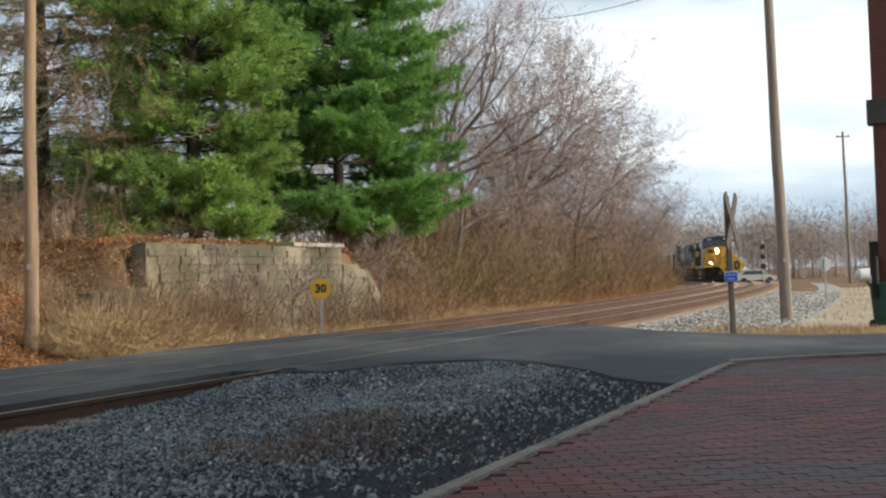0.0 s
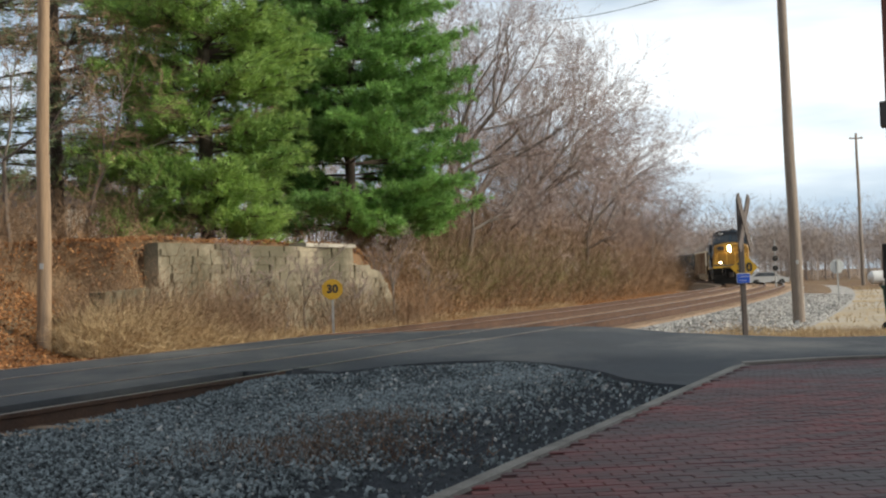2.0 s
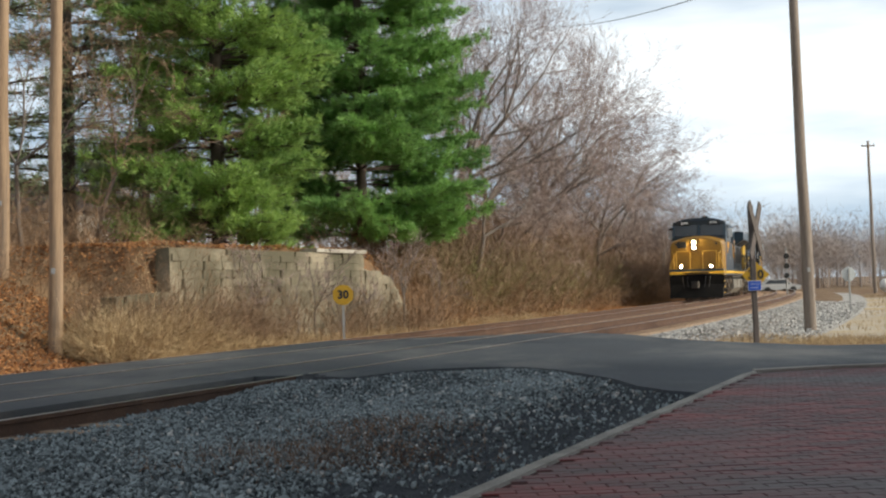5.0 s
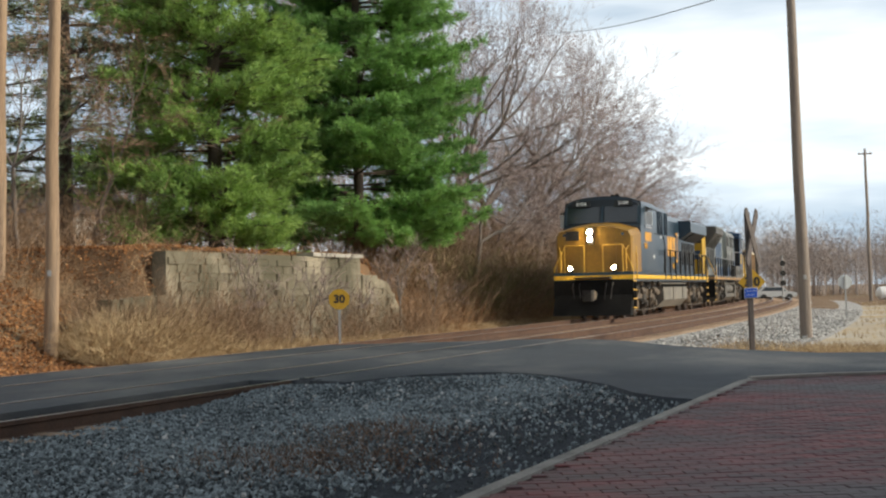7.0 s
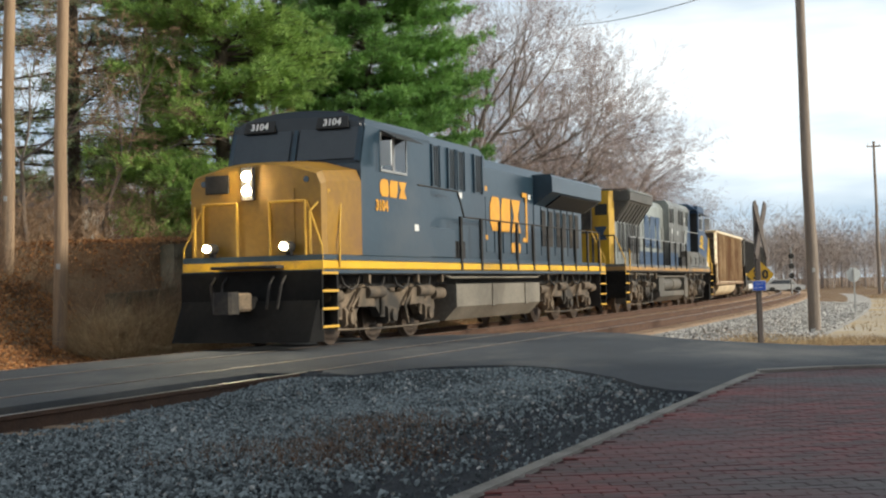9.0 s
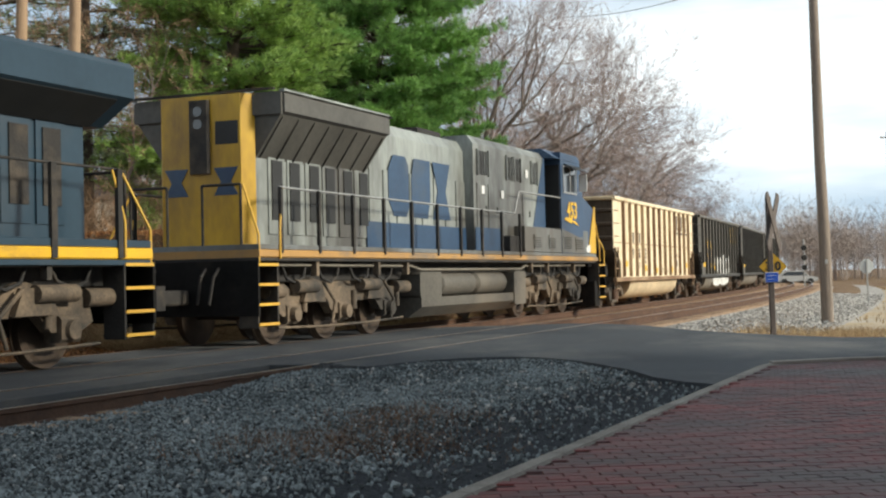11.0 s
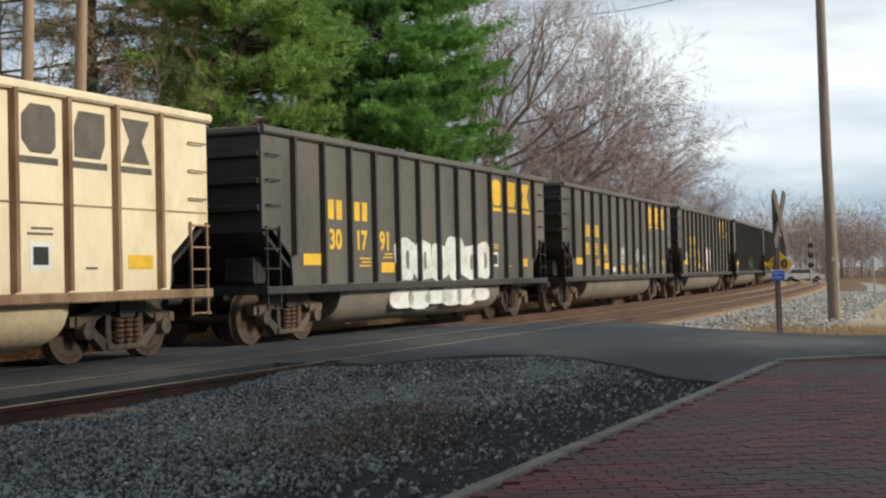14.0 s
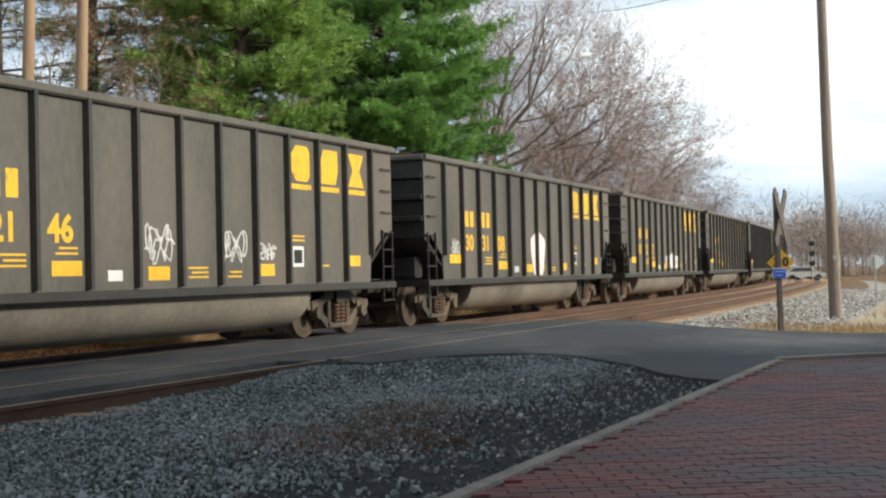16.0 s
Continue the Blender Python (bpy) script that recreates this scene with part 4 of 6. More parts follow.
bn = thing("waste_bin", "dark green wheeled waste bin with a hinged lid", "waste bin", pose(10.15, 29.6, -0.37, 0, 0, 20))
part("bin_body", Mesh().prism([(-0.28, -0.3), (0.28, -0.3), (0.28, 0.3), (-0.28, 0.3)], 2, 0.08, 1.0, prof2=[(-0.33, -0.37), (0.33, -0.37), (0.33, 0.37), (-0.33, 0.37)]), M_GREENBIN, bn)
part("lid", Mesh().box(-0.36, 0.36, -0.42, 0.38, 1.0, 1.07, 0.02), M_GREENBIN, bn)
for x in (-0.3, 0.3):
    part("wheel", Mesh().tube((x - 0.04, 0.3, 0.12), (x + 0.04, 0.3, 0.12), 0.12, 0.12, 12), M_BLACK, bn)

# slim stand-in for a brick building's edge, narrowed to soften its shadow
pier = thing("brick_pier", "tall slim dark brick edge of a building with a projecting stone band", "pier", Matrix.Translation((10.0, 30.0, 0)) @ Matrix.Rotation(-TH, 4, "Z"))
part("shaft", Mesh().box(0, 0.5, 0, 0.45, -0.5, 8.0, 0.02), M_WALLBRICK, pier)
part("stone_band", Mesh().box(-0.12, 0.62, -0.12, 0.57, 4.35, 4.9), M_ROOF, pier)
part("cap", Mesh().box(-0.15, 0.65, -0.15, 0.6, 8.0, 8.25), M_ROOF, pier)
for i in range(2):
    part("meter_box", Mesh().box(-0.14 - 0.06 * i, 0.0, -0.5 + 0.6 * i, 0.0 + 0.6 * i, 0.35 + 0.5 * i, 1.3 + 0.35 * i, 0.03), M_UNDER, pier)

# unseen building added behind and beside the camera to shade the foreground
c0 = line(-2, 26.5)
shade_block = thing("station_building", "unseen two-storey brick building added to shade the near ground", "building", Matrix.Translation((c0.x, c0.y, 0)) @ Matrix.Rotation(-TH, 4, "Z"))
part("wall", Mesh().box(-7, 7, -15, 20.8, -0.3, 7.4), M_WALLBRICK, shade_block)
part("roof", Mesh().prism([(-8.0, 7.4), (8.0, 7.4), (0.4, 10.2), (-0.4, 10.2)], 1, -16.0, 21.6), M_ROOF, shade_block)

# pale house glimpsed behind the trees
hx, hy, hz = spot(62, -36)
house = thing("house", "pale house glimpsed through the branches", "house", pose(hx, hy, hz - 0.3, 0, 0, -10))
part("wall", Mesh().box(-5, 5, -4, 4, 0, 2.7), M_HOUSE, house)
part("roof", Mesh().prism([(-4.6, 2.6), (4.6, 2.6), (0, 4.4)], 0, -5.3, 5.3), M_ROOF, house)
for x in (-3.6, -1.2, 1.2, 3.6):
    w = part("window", Mesh().box(x - 0.5, x + 0.5, -4.03, -3.98, 1.0, 2.1), M_GLASS, house)
    part("head_trim", Mesh().box(x - 0.58, x + 0.58, -4.05, -4.0, 2.1, 2.18), M_WHITE, w)
    part("sill", Mesh().box(x - 0.58, x + 0.58, -4.05, -4.0, 0.92, 1.0), M_WHITE, w)

# ---- gravel ----


def stones(name, label, s, o, z, size, material, seed, flat=0.65):
    rng = np.random.default_rng(seed)
    n = len(s)
    h = np.interp(s, PS, PH)
    c = np.stack([np.interp(s, PS, PX) + np.cos(h) * o, np.interp(s, PS, PY) - np.sin(h) * o, z], 1)
    g = (1 + 5 ** 0.5) / 2
    iv = unit(np.array([(-1, g, 0), (1, g, 0), (-1, -g, 0), (1, -g, 0), (0, -1, g), (0, 1, g), (0, -1, -g), (0, 1, -g), (g, 0, -1), (g, 0, 1), (-g, 0, -1), (-g, 0, 1)], float))
    fi = np.array([(0, 11, 5), (0, 5, 1), (0, 1, 7), (0, 7, 10), (0, 10, 11), (1, 5, 9), (5, 11, 4), (11, 10, 2), (10, 7, 6), (7, 1, 8), (3, 9, 4), (3, 4, 2), (3, 2, 6), (3, 6, 8), (3, 8, 9), (4, 9, 5), (2, 4, 11), (6, 2, 10), (8, 6, 7), (9, 8, 1)])
    if size < 0.1:
        iv = np.array([(1, 0, 0), (-1, 0, 0), (0, 1, 0), (0, -1, 0), (0, 0, 1), (0, 0, -1)], float)
        fi = np.array([(0, 2, 4), (2, 1, 4), (1, 3, 4), (3, 0, 4), (2, 0, 5), (1, 2, 5), (3, 1, 5), (0, 3, 5)])
    nv = len(iv)
    sc = size * rng.lognormal(0, 0.32, n)
    v = iv[None] * rng.uniform(0.62, 1.2, (n, nv, 1)) * np.array([1, 0.8, flat]) * sc[:, None, None] * 0.5
    q = rng.normal(size=(n, 4))
    q /= np.linalg.norm(q, axis=1, keepdims=True)
    w, x, y, zz = q.T
    R = np.stack([1 - 2 * (y * y + zz * zz), 2 * (x * y - zz * w), 2 * (x * zz + y * w), 2 * (x * y + zz * w), 1 - 2 * (x * x + zz * zz), 2 * (y * zz - x * w), 2 * (x * zz - y * w), 2 * (y * zz + x * w), 1 - 2 * (x * x + y * y)], -1).reshape(n, 3, 3)
    v = np.einsum("nij,nkj->nki", R, v) + c[:, None]
    f = (np.arange(n) * nv)[:, None, None] + fi[None]
    return bulk(name, v.reshape(-1, 3), f.reshape(-1, 3), material, None, label, "gravel", "stuff")


rng = np.random.default_rng(41)
LIP_S, LIP_O = [p[0] for p in lip], [p[1] for p in lip]


def bed_z(s, o):
    """The gravel's height: heaped a little towards the road's lip, low by the kerb."""
    edge = np.interp(o, LIP_O[2:], LIP_S[2:])
    return -0.045 - 0.12 * smooth(edge - s, 0.0, 4.0) + 0.015 * np.sin(s * 2.3) * np.sin(o * 1.9)


bs, bo = np.arange(-4, 18.1, 0.25), np.arange(4.3, 10.16, 0.25)
S2, O2 = np.meshgrid(bs, bo)
hh = np.interp(S2, PS, PH)
bv = np.stack([np.interp(S2, PS, PX) + np.cos(hh) * O2, np.interp(S2, PS, PY) - np.sin(hh) * O2, bed_z(S2, O2) - 0.02], -1)
nb = len(bs)
qd = (np.arange(len(bo) - 1)[:, None] * nb + np.arange(nb - 1)[None, :]).ravel()
bulk("gravel_bed", bv.reshape(-1, 3), np.stack([qd, qd + 1, qd + nb + 1, qd + nb], -1), M_BED, None, "dark fine gravel between siding and kerb", "gravel bed", "structure", True)
n = 98000
s, o = rng.uniform(2.0, 17.5, n), rng.uniform(4.42, 10.1, n)
edge = np.interp(o, LIP_O[2:], LIP_S[2:]) + 0.08
edge = np.where(o < 5.2, 15.0, edge)
keep = (s < edge) & (rng.random(n) < 0.1 + 0.9 * smooth(-o, -9.0 - 0.4 * np.sin(s), -7.3))
s, o = s[keep], o[keep]
stones("gravel", "coarse grey ballast stones of mixed tone", s, o, bed_z(s, o) + rng.uniform(-0.012, 0.012, len(s)), 0.041, M_GRAVEL, 42)
n = 1700
s, o = rng.uniform(3.0, 16.5, n), rng.uniform(4.8, 9.6, n)
keep = (s < np.interp(o, LIP_O[2:], LIP_S[2:])) & (rng.random(n) < 0.3 + 0.7 * smooth(s, 8.0, 14.0))
s, o = s[keep], o[keep]
stones("gravel", "scattered pale stones among the dark ballast", s, o, bed_z(s, o) + 0.012, 0.042, M_PALE, 45)
# withered weeds in two patches
n = 2600
s = np.concatenate([rng.normal(9.0, 0.5, n), rng.normal(10.9, 0.45, n // 2)])
o = np.concatenate([rng.normal(7.9, 0.55, n), rng.normal(7.6, 0.4, n // 2)])
n = len(s)
h = np.interp(s, PS, PH)
wp_ = np.stack([np.interp(s, PS, PX) + np.cos(h) * o, np.interp(s, PS, PY) - np.sin(h) * o, bed_z(s, o) - 0.01], 1)
v, f = blades(wp_, unit(rng.normal(size=(n, 3)) * 0.8 + np.array([0, 0, 0.7])), rng.uniform(0.05, 0.15, n), np.full(n, 0.008), rng)
bulk("weeds", v, f, M_WEED, None, "withered brown weeds growing through the gravel", "weeds", "stuff")
n = 16000
s, o = rng.uniform(25.5, 75, n), 5.5 + 3.4 * rng.random(n) ** 1.3
keep = s > 24.8 + np.maximum(0, 8.2 - o) * 1.6
s, o = s[keep], o[keep]
zz = np.interp(o, [5.3, 6.0, 9.0], [-0.19, -0.24, -0.36])
stones("gravel", "pale crushed stone on the track shoulder", s, o, zz + 0.02, 0.085, M_PALE, 43)
sh = Mesh()
ss = np.arange(24.5, 120, 2.5)
vs = [line(q, a, z) for q in ss for a, z in ((5.2, -0.2), (6.0, -0.25), (9.0, -0.37), (9.6, -0.5))]
sh.add(vs, [(j * 4 + i, j * 4 + i + 1, j * 4 + i + 5, j * 4 + i + 4) for j in range(len(ss) - 1) for i in range(3)], True)
tagged(part("ballast_shoulder", sh, M_PALEBED), "pale crushed stone shoulder beside the siding", "ballast", kind="structure")

# ---- rolling stock: x forward, y to the left, z up from the rail ----


def wheel_data(r, name):
    m = Mesh()
    for y in (-0.75, 0.75):
        o = 1 if y > 0 else -1
        m.tube((0, y - 0.02 * o, 0), (0, y + 0.09 * o, 0), r, r - 0.01, 28)
        m.tube((0, y - 0.05 * o, 0), (0, y - 0.02 * o, 0), r + 0.028, r + 0.028, 28)
        m.tube((0, y + 0.09 * o, 0), (0, y + 0.1 * o, 0), r - 0.07, r - 0.12, 28)
        m.tube((0, y + 0.1 * o, 0), (0, y + 0.2 * o, 0), 0.13, 0.1, 12)
        for i in range(3):
            a = i * 2.094
            m.box(r * 0.5 * math.cos(a) - 0.03, r * 0.5 * math.cos(a) + 0.03, y + 0.085 * o - 0.02, y + 0.085 * o + 0.02, r * 0.5 * math.sin(a) - 0.03, r * 0.5 * math.sin(a) + 0.03)
    m.tube((0, -0.75, 0), (0, 0.75, 0), 0.09, 0.09, 10)
    return m.data(name, M_WHEEL)


LOCO_R, CAR_R = 0.53, 0.46
LOCO_WHEEL, CAR_WHEEL = wheel_data(LOCO_R, "loco_wheelset"), wheel_data(CAR_R, "car_wheelset")
rolling = []        # wheelsets, with their place on the truck and radius


def wheelset(parent, x, r, data, sign=1):
    w = new("wheelset", data)
    w.parent = parent
    w.matrix_basis = pose(x, 0, r)
    rolling.append((w, x, r, sign))
    return w


def loco_truck(loco, x, flip, sign):
    tr = new("truck")
    tr.parent = loco
    tr.matrix_basis = pose(x, 0, 0)
    m = Mesh()
    for y in (-1.12, 1.12):
        o = 1 if y > 0 else -1
        ya, yb = y - 0.09, y + 0.09
        # cast side frame with dips between the axles
        prof = [(-2.55, 0.62), (-2.3, 0.5), (-1.7, 0.5), (-1.45, 0.72), (-0.65, 0.72), (-0.4, 0.5), (0.4, 0.5), (0.65, 0.72), (1.45, 0.72), (1.7, 0.5), (2.3, 0.5), (2.55, 0.62),
                (2.45, 0.95), (1.9, 1.0), (1.2, 1.18), (0.6, 1.0), (-0.6, 1.0), (-1.2, 1.18), (-1.9, 1.0), (-2.45, 0.95)]
        m.prism(prof, 1, ya, yb)
        for ax in (-2.0, 0.0, 2.0):
            m.box(ax - 0.2, ax + 0.2, y - 0.13, y + 0.13 + 0.04 * o, 0.36, 0.72, 0.05)
            m.tube((ax, y, 0.53), (ax, y + 0.24 * o, 0.53), 0.15, 0.13, 12)
            m.tube((ax + 0.42, y + 0.12 * o, 0.56), (ax + 0.42, y + 0.12 * o, 0.92), 0.06, 0.06, 8)
        for bx in (-1.3, 1.3):
            m.prism([(bx - 0.42, 0.74), (bx + 0.42, 0.74), (bx + 0.25, 1.1), (bx - 0.25, 1.1)], 1, y + 0.1 * o, y + 0.2 * o)
            m.tube((bx - 0.75, y + 0.2 * o, 1.02), (bx + 0.05, y + 0.2 * o, 1.02), 0.12, 0.12, 10)
            m.pipe([(bx + 0.3, y + 0.22 * o, 1.08), (bx + 0.75, y + 0.22 * o, 0.72), (bx + 0.6, y + 0.22 * o, 0.34)], 0.035)
        m.tube((-2.95, y + 0.1 * o, 0.95), (-2.35, y + 0.1 * o, 0.95), 0.13, 0.13, 10)
        m.tube((2.35, y + 0.1 * o, 0.95), (2.95, y + 0.1 * o, 0.95), 0.13, 0.13, 10)
        m.pipe([(-2.6, y + 0.16 * o, 0.32), (-1.0, y + 0.16 * o, 0.28), (1.0, y + 0.16 * o, 0.28), (2.6, y + 0.16 * o, 0.32)], 0.025)
    m.box(-0.6, 0.6, -1.1, 1.1, 0.7, 1.1, 0.05)
    part("side_frames", m, M_TRUCK, tr, "dust-caked cast truck side frame")
    for ax in (-2.0, 0.0, 2.0):
        wheelset(tr, ax, LOCO_R, LOCO_WHEEL, sign)
    return tr


def loco(name_label, rows_sign, hood_mat, cab_mat, nose_mat, rear_mat, tank_kind, number, stripe):
    """A six-axle diesel locomotive; its cab is towards +x."""
    L = thing("locomotive", name_label, "locomotive", group="locomotives of the train")
    sg = rows_sign
    E = 10.15
    # cab back, cab front, nose end, shift of the front steps
    ca, cf, ne, fs = (6.62, 8.78, 10.1, 0.95) if stripe else (4.9, 8.45, 9.85, 0.0)
    d = cf - 8.45
    tank_mat = M_TANK2 if stripe else M_TANK
    part("sill", Mesh().box(-E, E + 0.19 * fs, -1.5, 1.5, 1.52 if stripe else 1.47, 1.65 if stripe else 1.63, 0.02), M_LSILL2 if stripe else M_LSILL, L, "yellow stripe along the frame")
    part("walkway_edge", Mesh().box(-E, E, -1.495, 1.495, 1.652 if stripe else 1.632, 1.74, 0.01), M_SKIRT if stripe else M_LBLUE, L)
    if stripe:
        part("frame_rail", Mesh().box(-E, E, -1.48, 1.48, 1.46, 1.518, 0.01), M_UNDER, L)
    part("underframe", Mesh().box(-E + 0.02, E - 0.02, -0.95, 0.95, 1.1, 1.47, 0.02).box(-E - 0.9, -E, -0.16, 0.16, 0.75, 1.0, 0.03).box(E, E + 0.9, -0.16, 0.16, 0.75, 1.0, 0.03)
         .box(-E - 1.1, -E - 0.75, -0.2, 0.2, 0.68, 1.08, 0.05).box(E + 0.75, E + 1.1, -0.2, 0.2, 0.68, 1.08, 0.05), M_UNDER, L, "black underframe with couplers")
    for y in (-1, 1):
        part("air_line", Mesh().pipe([(-9.4, y * 1.32, 1.4), (-3.6, y * 1.32, 1.38), (-3.2, y * 1.36, 1.3), (3.4, y * 1.36, 1.3), (3.8, y * 1.32, 1.38), (9.4, y * 1.32, 1.4)], 0.03), M_TANK, L, "dusty pipe under the walkway")
        for x0 in (-8.6, -7.3, -6.0, -4.9, 4.9, 6.1, 7.4, 8.6):
            part("hose", Mesh().pipe([(x0 - 0.45, y * 1.28, 1.4), (x0 - 0.3, y * 1.3, 1.16), (x0, y * 1.32, 1.08), (x0 + 0.3, y * 1.3, 1.18), (x0 + 0.42, y * 1.28, 1.4)], 0.028), M_UNDER, L)
        for x0 in (-8.0, -5.4, -4.0, 4.1, 5.5, 8.0):
            part("bracket", Mesh().box(x0 - 0.05, x0 + 0.05, y * 1.38 - 0.06, y * 1.38 + 0.06, 1.2, 1.46), M_TRUCK, L)
    if not stripe:
        part("frame_rail", Mesh().box(-E, E, -1.49, 1.49, 1.385, 1.466, 0.01), M_LBLUE, L)
    # fuel tank
    t = Mesh()
    if tank_kind == "plain":
        t.prism([(-1.42, 1.15), (-1.42, 0.62), (-1.1, 0.3), (1.1, 0.3), (1.42, 0.62), (1.42, 1.15)], 0, -3.2, 3.2)
        t.box(-2.0, -1.85, -1.45, 1.45, 0.6, 1.15).box(0.6, 0.75, -1.45, 1.45, 0.6, 1.15)
        part("fuel_tank", t, tank_mat, L, "dusty grey fuel tank")
    else:
        t.prism([(-1.42, 0.7), (-1.42, 0.5), (-1.1, 0.28), (1.1, 0.28), (1.42, 0.5), (1.42, 0.7)], 0, -3.3, 3.3)
        t.box(-3.3, -2.1, -1.4, 1.4, 0.7, 1.25, 0.05).box(2.6, 3.5, -1.45, 1.45, 0.4, 1.25, 0.05)
        part("fuel_tank", t, tank_mat, L, "dusty grey fuel tank")
        for y in (-1.12, 1.12):
            for xa, xb in ((-1.9, 0.05), (0.35, 2.2)):
                part("air_reservoir", Mesh().tube((xa, y, 0.98), (xb, y, 0.98), 0.27, 0.27, 16).tube((xa - 0.08, y, 0.98), (xa, y, 0.98), 0.18, 0.27, 16).tube((xb, y, 0.98), (xb + 0.08, y, 0.98), 0.27, 0.18, 16), tank_mat, L)
    for x in (-6.6, 6.6):
        loco_truck(L, x, 1, sg)
    # long hood
    h = Mesh().prism([(-0.95, 1.74), (0.95, 1.74), (0.95, 4.15), (0.8, 4.4), (-0.8, 4.4), (-0.95, 4.15)], 0, -9.3, 4.3)
    part("long_hood", h, hood_mat, L)
    part("equipment_cab", Mesh().prism([(-1.2, 1.74), (1.2, 1.74), (1.2, 4.35), (1.05, 4.55), (-1.05, 4.55), (-1.2, 4.35)], 0, 0.5, 6.05 if stripe else 4.9), hood_mat, L, "wider flush section behind the cab")
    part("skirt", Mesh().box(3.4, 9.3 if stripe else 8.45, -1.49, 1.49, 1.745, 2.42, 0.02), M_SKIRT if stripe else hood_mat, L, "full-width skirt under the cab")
    part("battery_box", Mesh().box(2.5, 3.38, -1.4, 1.4, 1.745, 2.15, 0.03), M_UNDER, L)
    for xa, xb in (((0.75, 1.5), (2.85, 3.3), (3.45, 3.95), (4.85, 5.35)) if stripe else ((0.75, 1.3), (2.0, 2.45), (2.6, 3.05), (3.6, 4.05))):
        for y in (-1, 1):
            g = Mesh().box(xa, xb, y * 1.205 - 0.012, y * 1.205 + 0.012, 3.62 if stripe else 3.42, 4.2 if stripe else 4.32)
            part("air_grille", g, M_BLACK, L, "dark intake grille")
            fr = Mesh()
            za, zb = (3.62, 4.2) if stripe else (3.42, 4.32)
            for xx in (xa - 0.03, xb - 0.01):
                fr.box(xx, xx + 0.04, y * 1.215 - 0.03, y * 1.215 + 0.03, za - 0.03, zb + 0.03)
            for k in range(4):
                fr.box(xa + (xb - xa) * (k + 0.5) / 4 - 0.012, xa + (xb - xa) * (k + 0.5) / 4 + 0.012, y * 1.22 - 0.012, y * 1.22 + 0.012, za, zb)
            part("grille_frame", fr, hood_mat, L)
    # radiator wings
    rt, rm = (4.38, M_RADIATOR) if stripe else (4.24, M_LBLUE)
    if stripe:
        wing = [(-0.95, rt - 1.12), (-1.46, rt - 0.4), (-1.54, rt - 0.36), (-1.54, rt - 0.05), (-1.46, rt), (1.46, rt), (1.54, rt - 0.05), (1.54, rt - 0.36), (1.46, rt - 0.4), (0.95, rt - 1.12)]
        part("radiator_cab", Mesh().prism(wing, 0, -9.28, -5.0), rm, L, "overhanging radiator housing")
        for y in (-1, 1):
            part("wing_edge", Mesh().box(-9.3, -5.0, y * 1.5 - 0.05, y * 1.5 + 0.05, rt - 0.01, rt + 0.03), M_LGREY, L, "pale top edge of the radiator wing")
            for k in range(8):
                x = -9.2 + k * 0.58
                part("wing_bracket", Mesh().prism([(y * 0.97, rt - 1.1), (y * 1.45, rt - 0.42), (y * 1.45, rt - 0.46), (y * 1.0, rt - 1.12)], 0, x, x + 0.02), rm, L)
    else:
        part("radiator_cab", Mesh().prism([(-0.95, rt - 0.88), (-1.52, rt - 0.5), (-1.52, rt - 0.08), (-1.45, rt), (1.45, rt), (1.52, rt - 0.08), (1.52, rt - 0.5), (0.95, rt - 0.88)], 0, -9.75, -4.3), rm, L, "overhanging radiator housing")
        part("radiator_grille", Mesh().prism([(-1.44, rt - 0.53), (-1.0, rt - 0.83), (-1.0, rt - 0.9), (-1.5, rt - 0.56)], 0, -9.4, -5.3).prism([(1.44, rt - 0.53), (1.0, rt - 0.83), (1.0, rt - 0.9), (1.5, rt - 0.56)], 0, -9.4, -5.3), M_BLACK, L)
    for i in range(5):
        x = -9.5 + i * 1.2
        part("roof_rib", Mesh().box(x, x + 0.05, -1.45, 1.45, rt, rt + 0.04), M_UNDER, L)
    if stripe:
        part("rear_hood_end", Mesh().prism([(-0.8, 1.76), (0.8, 1.76), (0.8, rt - 0.02), (-0.8, rt - 0.02)], 0, -9.52, -9.3, prof2=[(-0.96, 1.76), (0.96, 1.76), (0.96, rt - 0.02), (-0.96, rt - 0.02)]), rear_mat, L, "yellow hood end with cut corners")
        # takes the grimy wing colour, whose darkness here stands in for shade
        part("rear_wing_end", Mesh().box(-9.34, -9.285, -1.5, 1.5, rt - 0.4, rt - 0.03), rm, L, "end of the radiator housing, shade painted dark")
        part("rear_light_box", Mesh().box(-9.6, -9.5, -0.2, 0.2, 3.0, rt - 0.1, 0.03), M_UNDER, L)
        for z in (rt - 0.3, rt - 0.52):
            part("rear_lamp", Mesh().tube((-9.62, 0, z), (-9.6, 0, z), 0.09, 0.09, 14), M_GLASS, L)
        for y in (-0.5, 0.5):
            part("end_mark", Mesh().prism([(y - 0.24, 2.62), (y + 0.24, 2.62), (y + 0.1, 2.86), (y + 0.24, 3.1), (y - 0.24, 3.1), (y - 0.1, 2.86)], 0, -9.535, -9.5), M_LBLUE2, L, "dark blue mark on the hood end")
        part("rear_grille", Mesh().box(-9.53, -9.5, -0.75, -0.3, 3.5, 3.9), M_BLACK, L)
    else:
        part("rear_hood_end", Mesh().box(-9.34, -9.3, -0.94, 0.94, 1.76, 4.1), rear_mat, L, "painted hood end")
        part("radiator_end", Mesh().box(-9.8, -9.75, -1.4, 1.4, rt - 0.4, rt - 0.08), rm, L)
        part("rear_light_box", Mesh().box(-9.86, -9.75, 0.55, 1.0, 3.75, 4.25).box(-9.42, -9.3, 0.2, 0.6, 3.2, 4.1), M_UNDER, L)
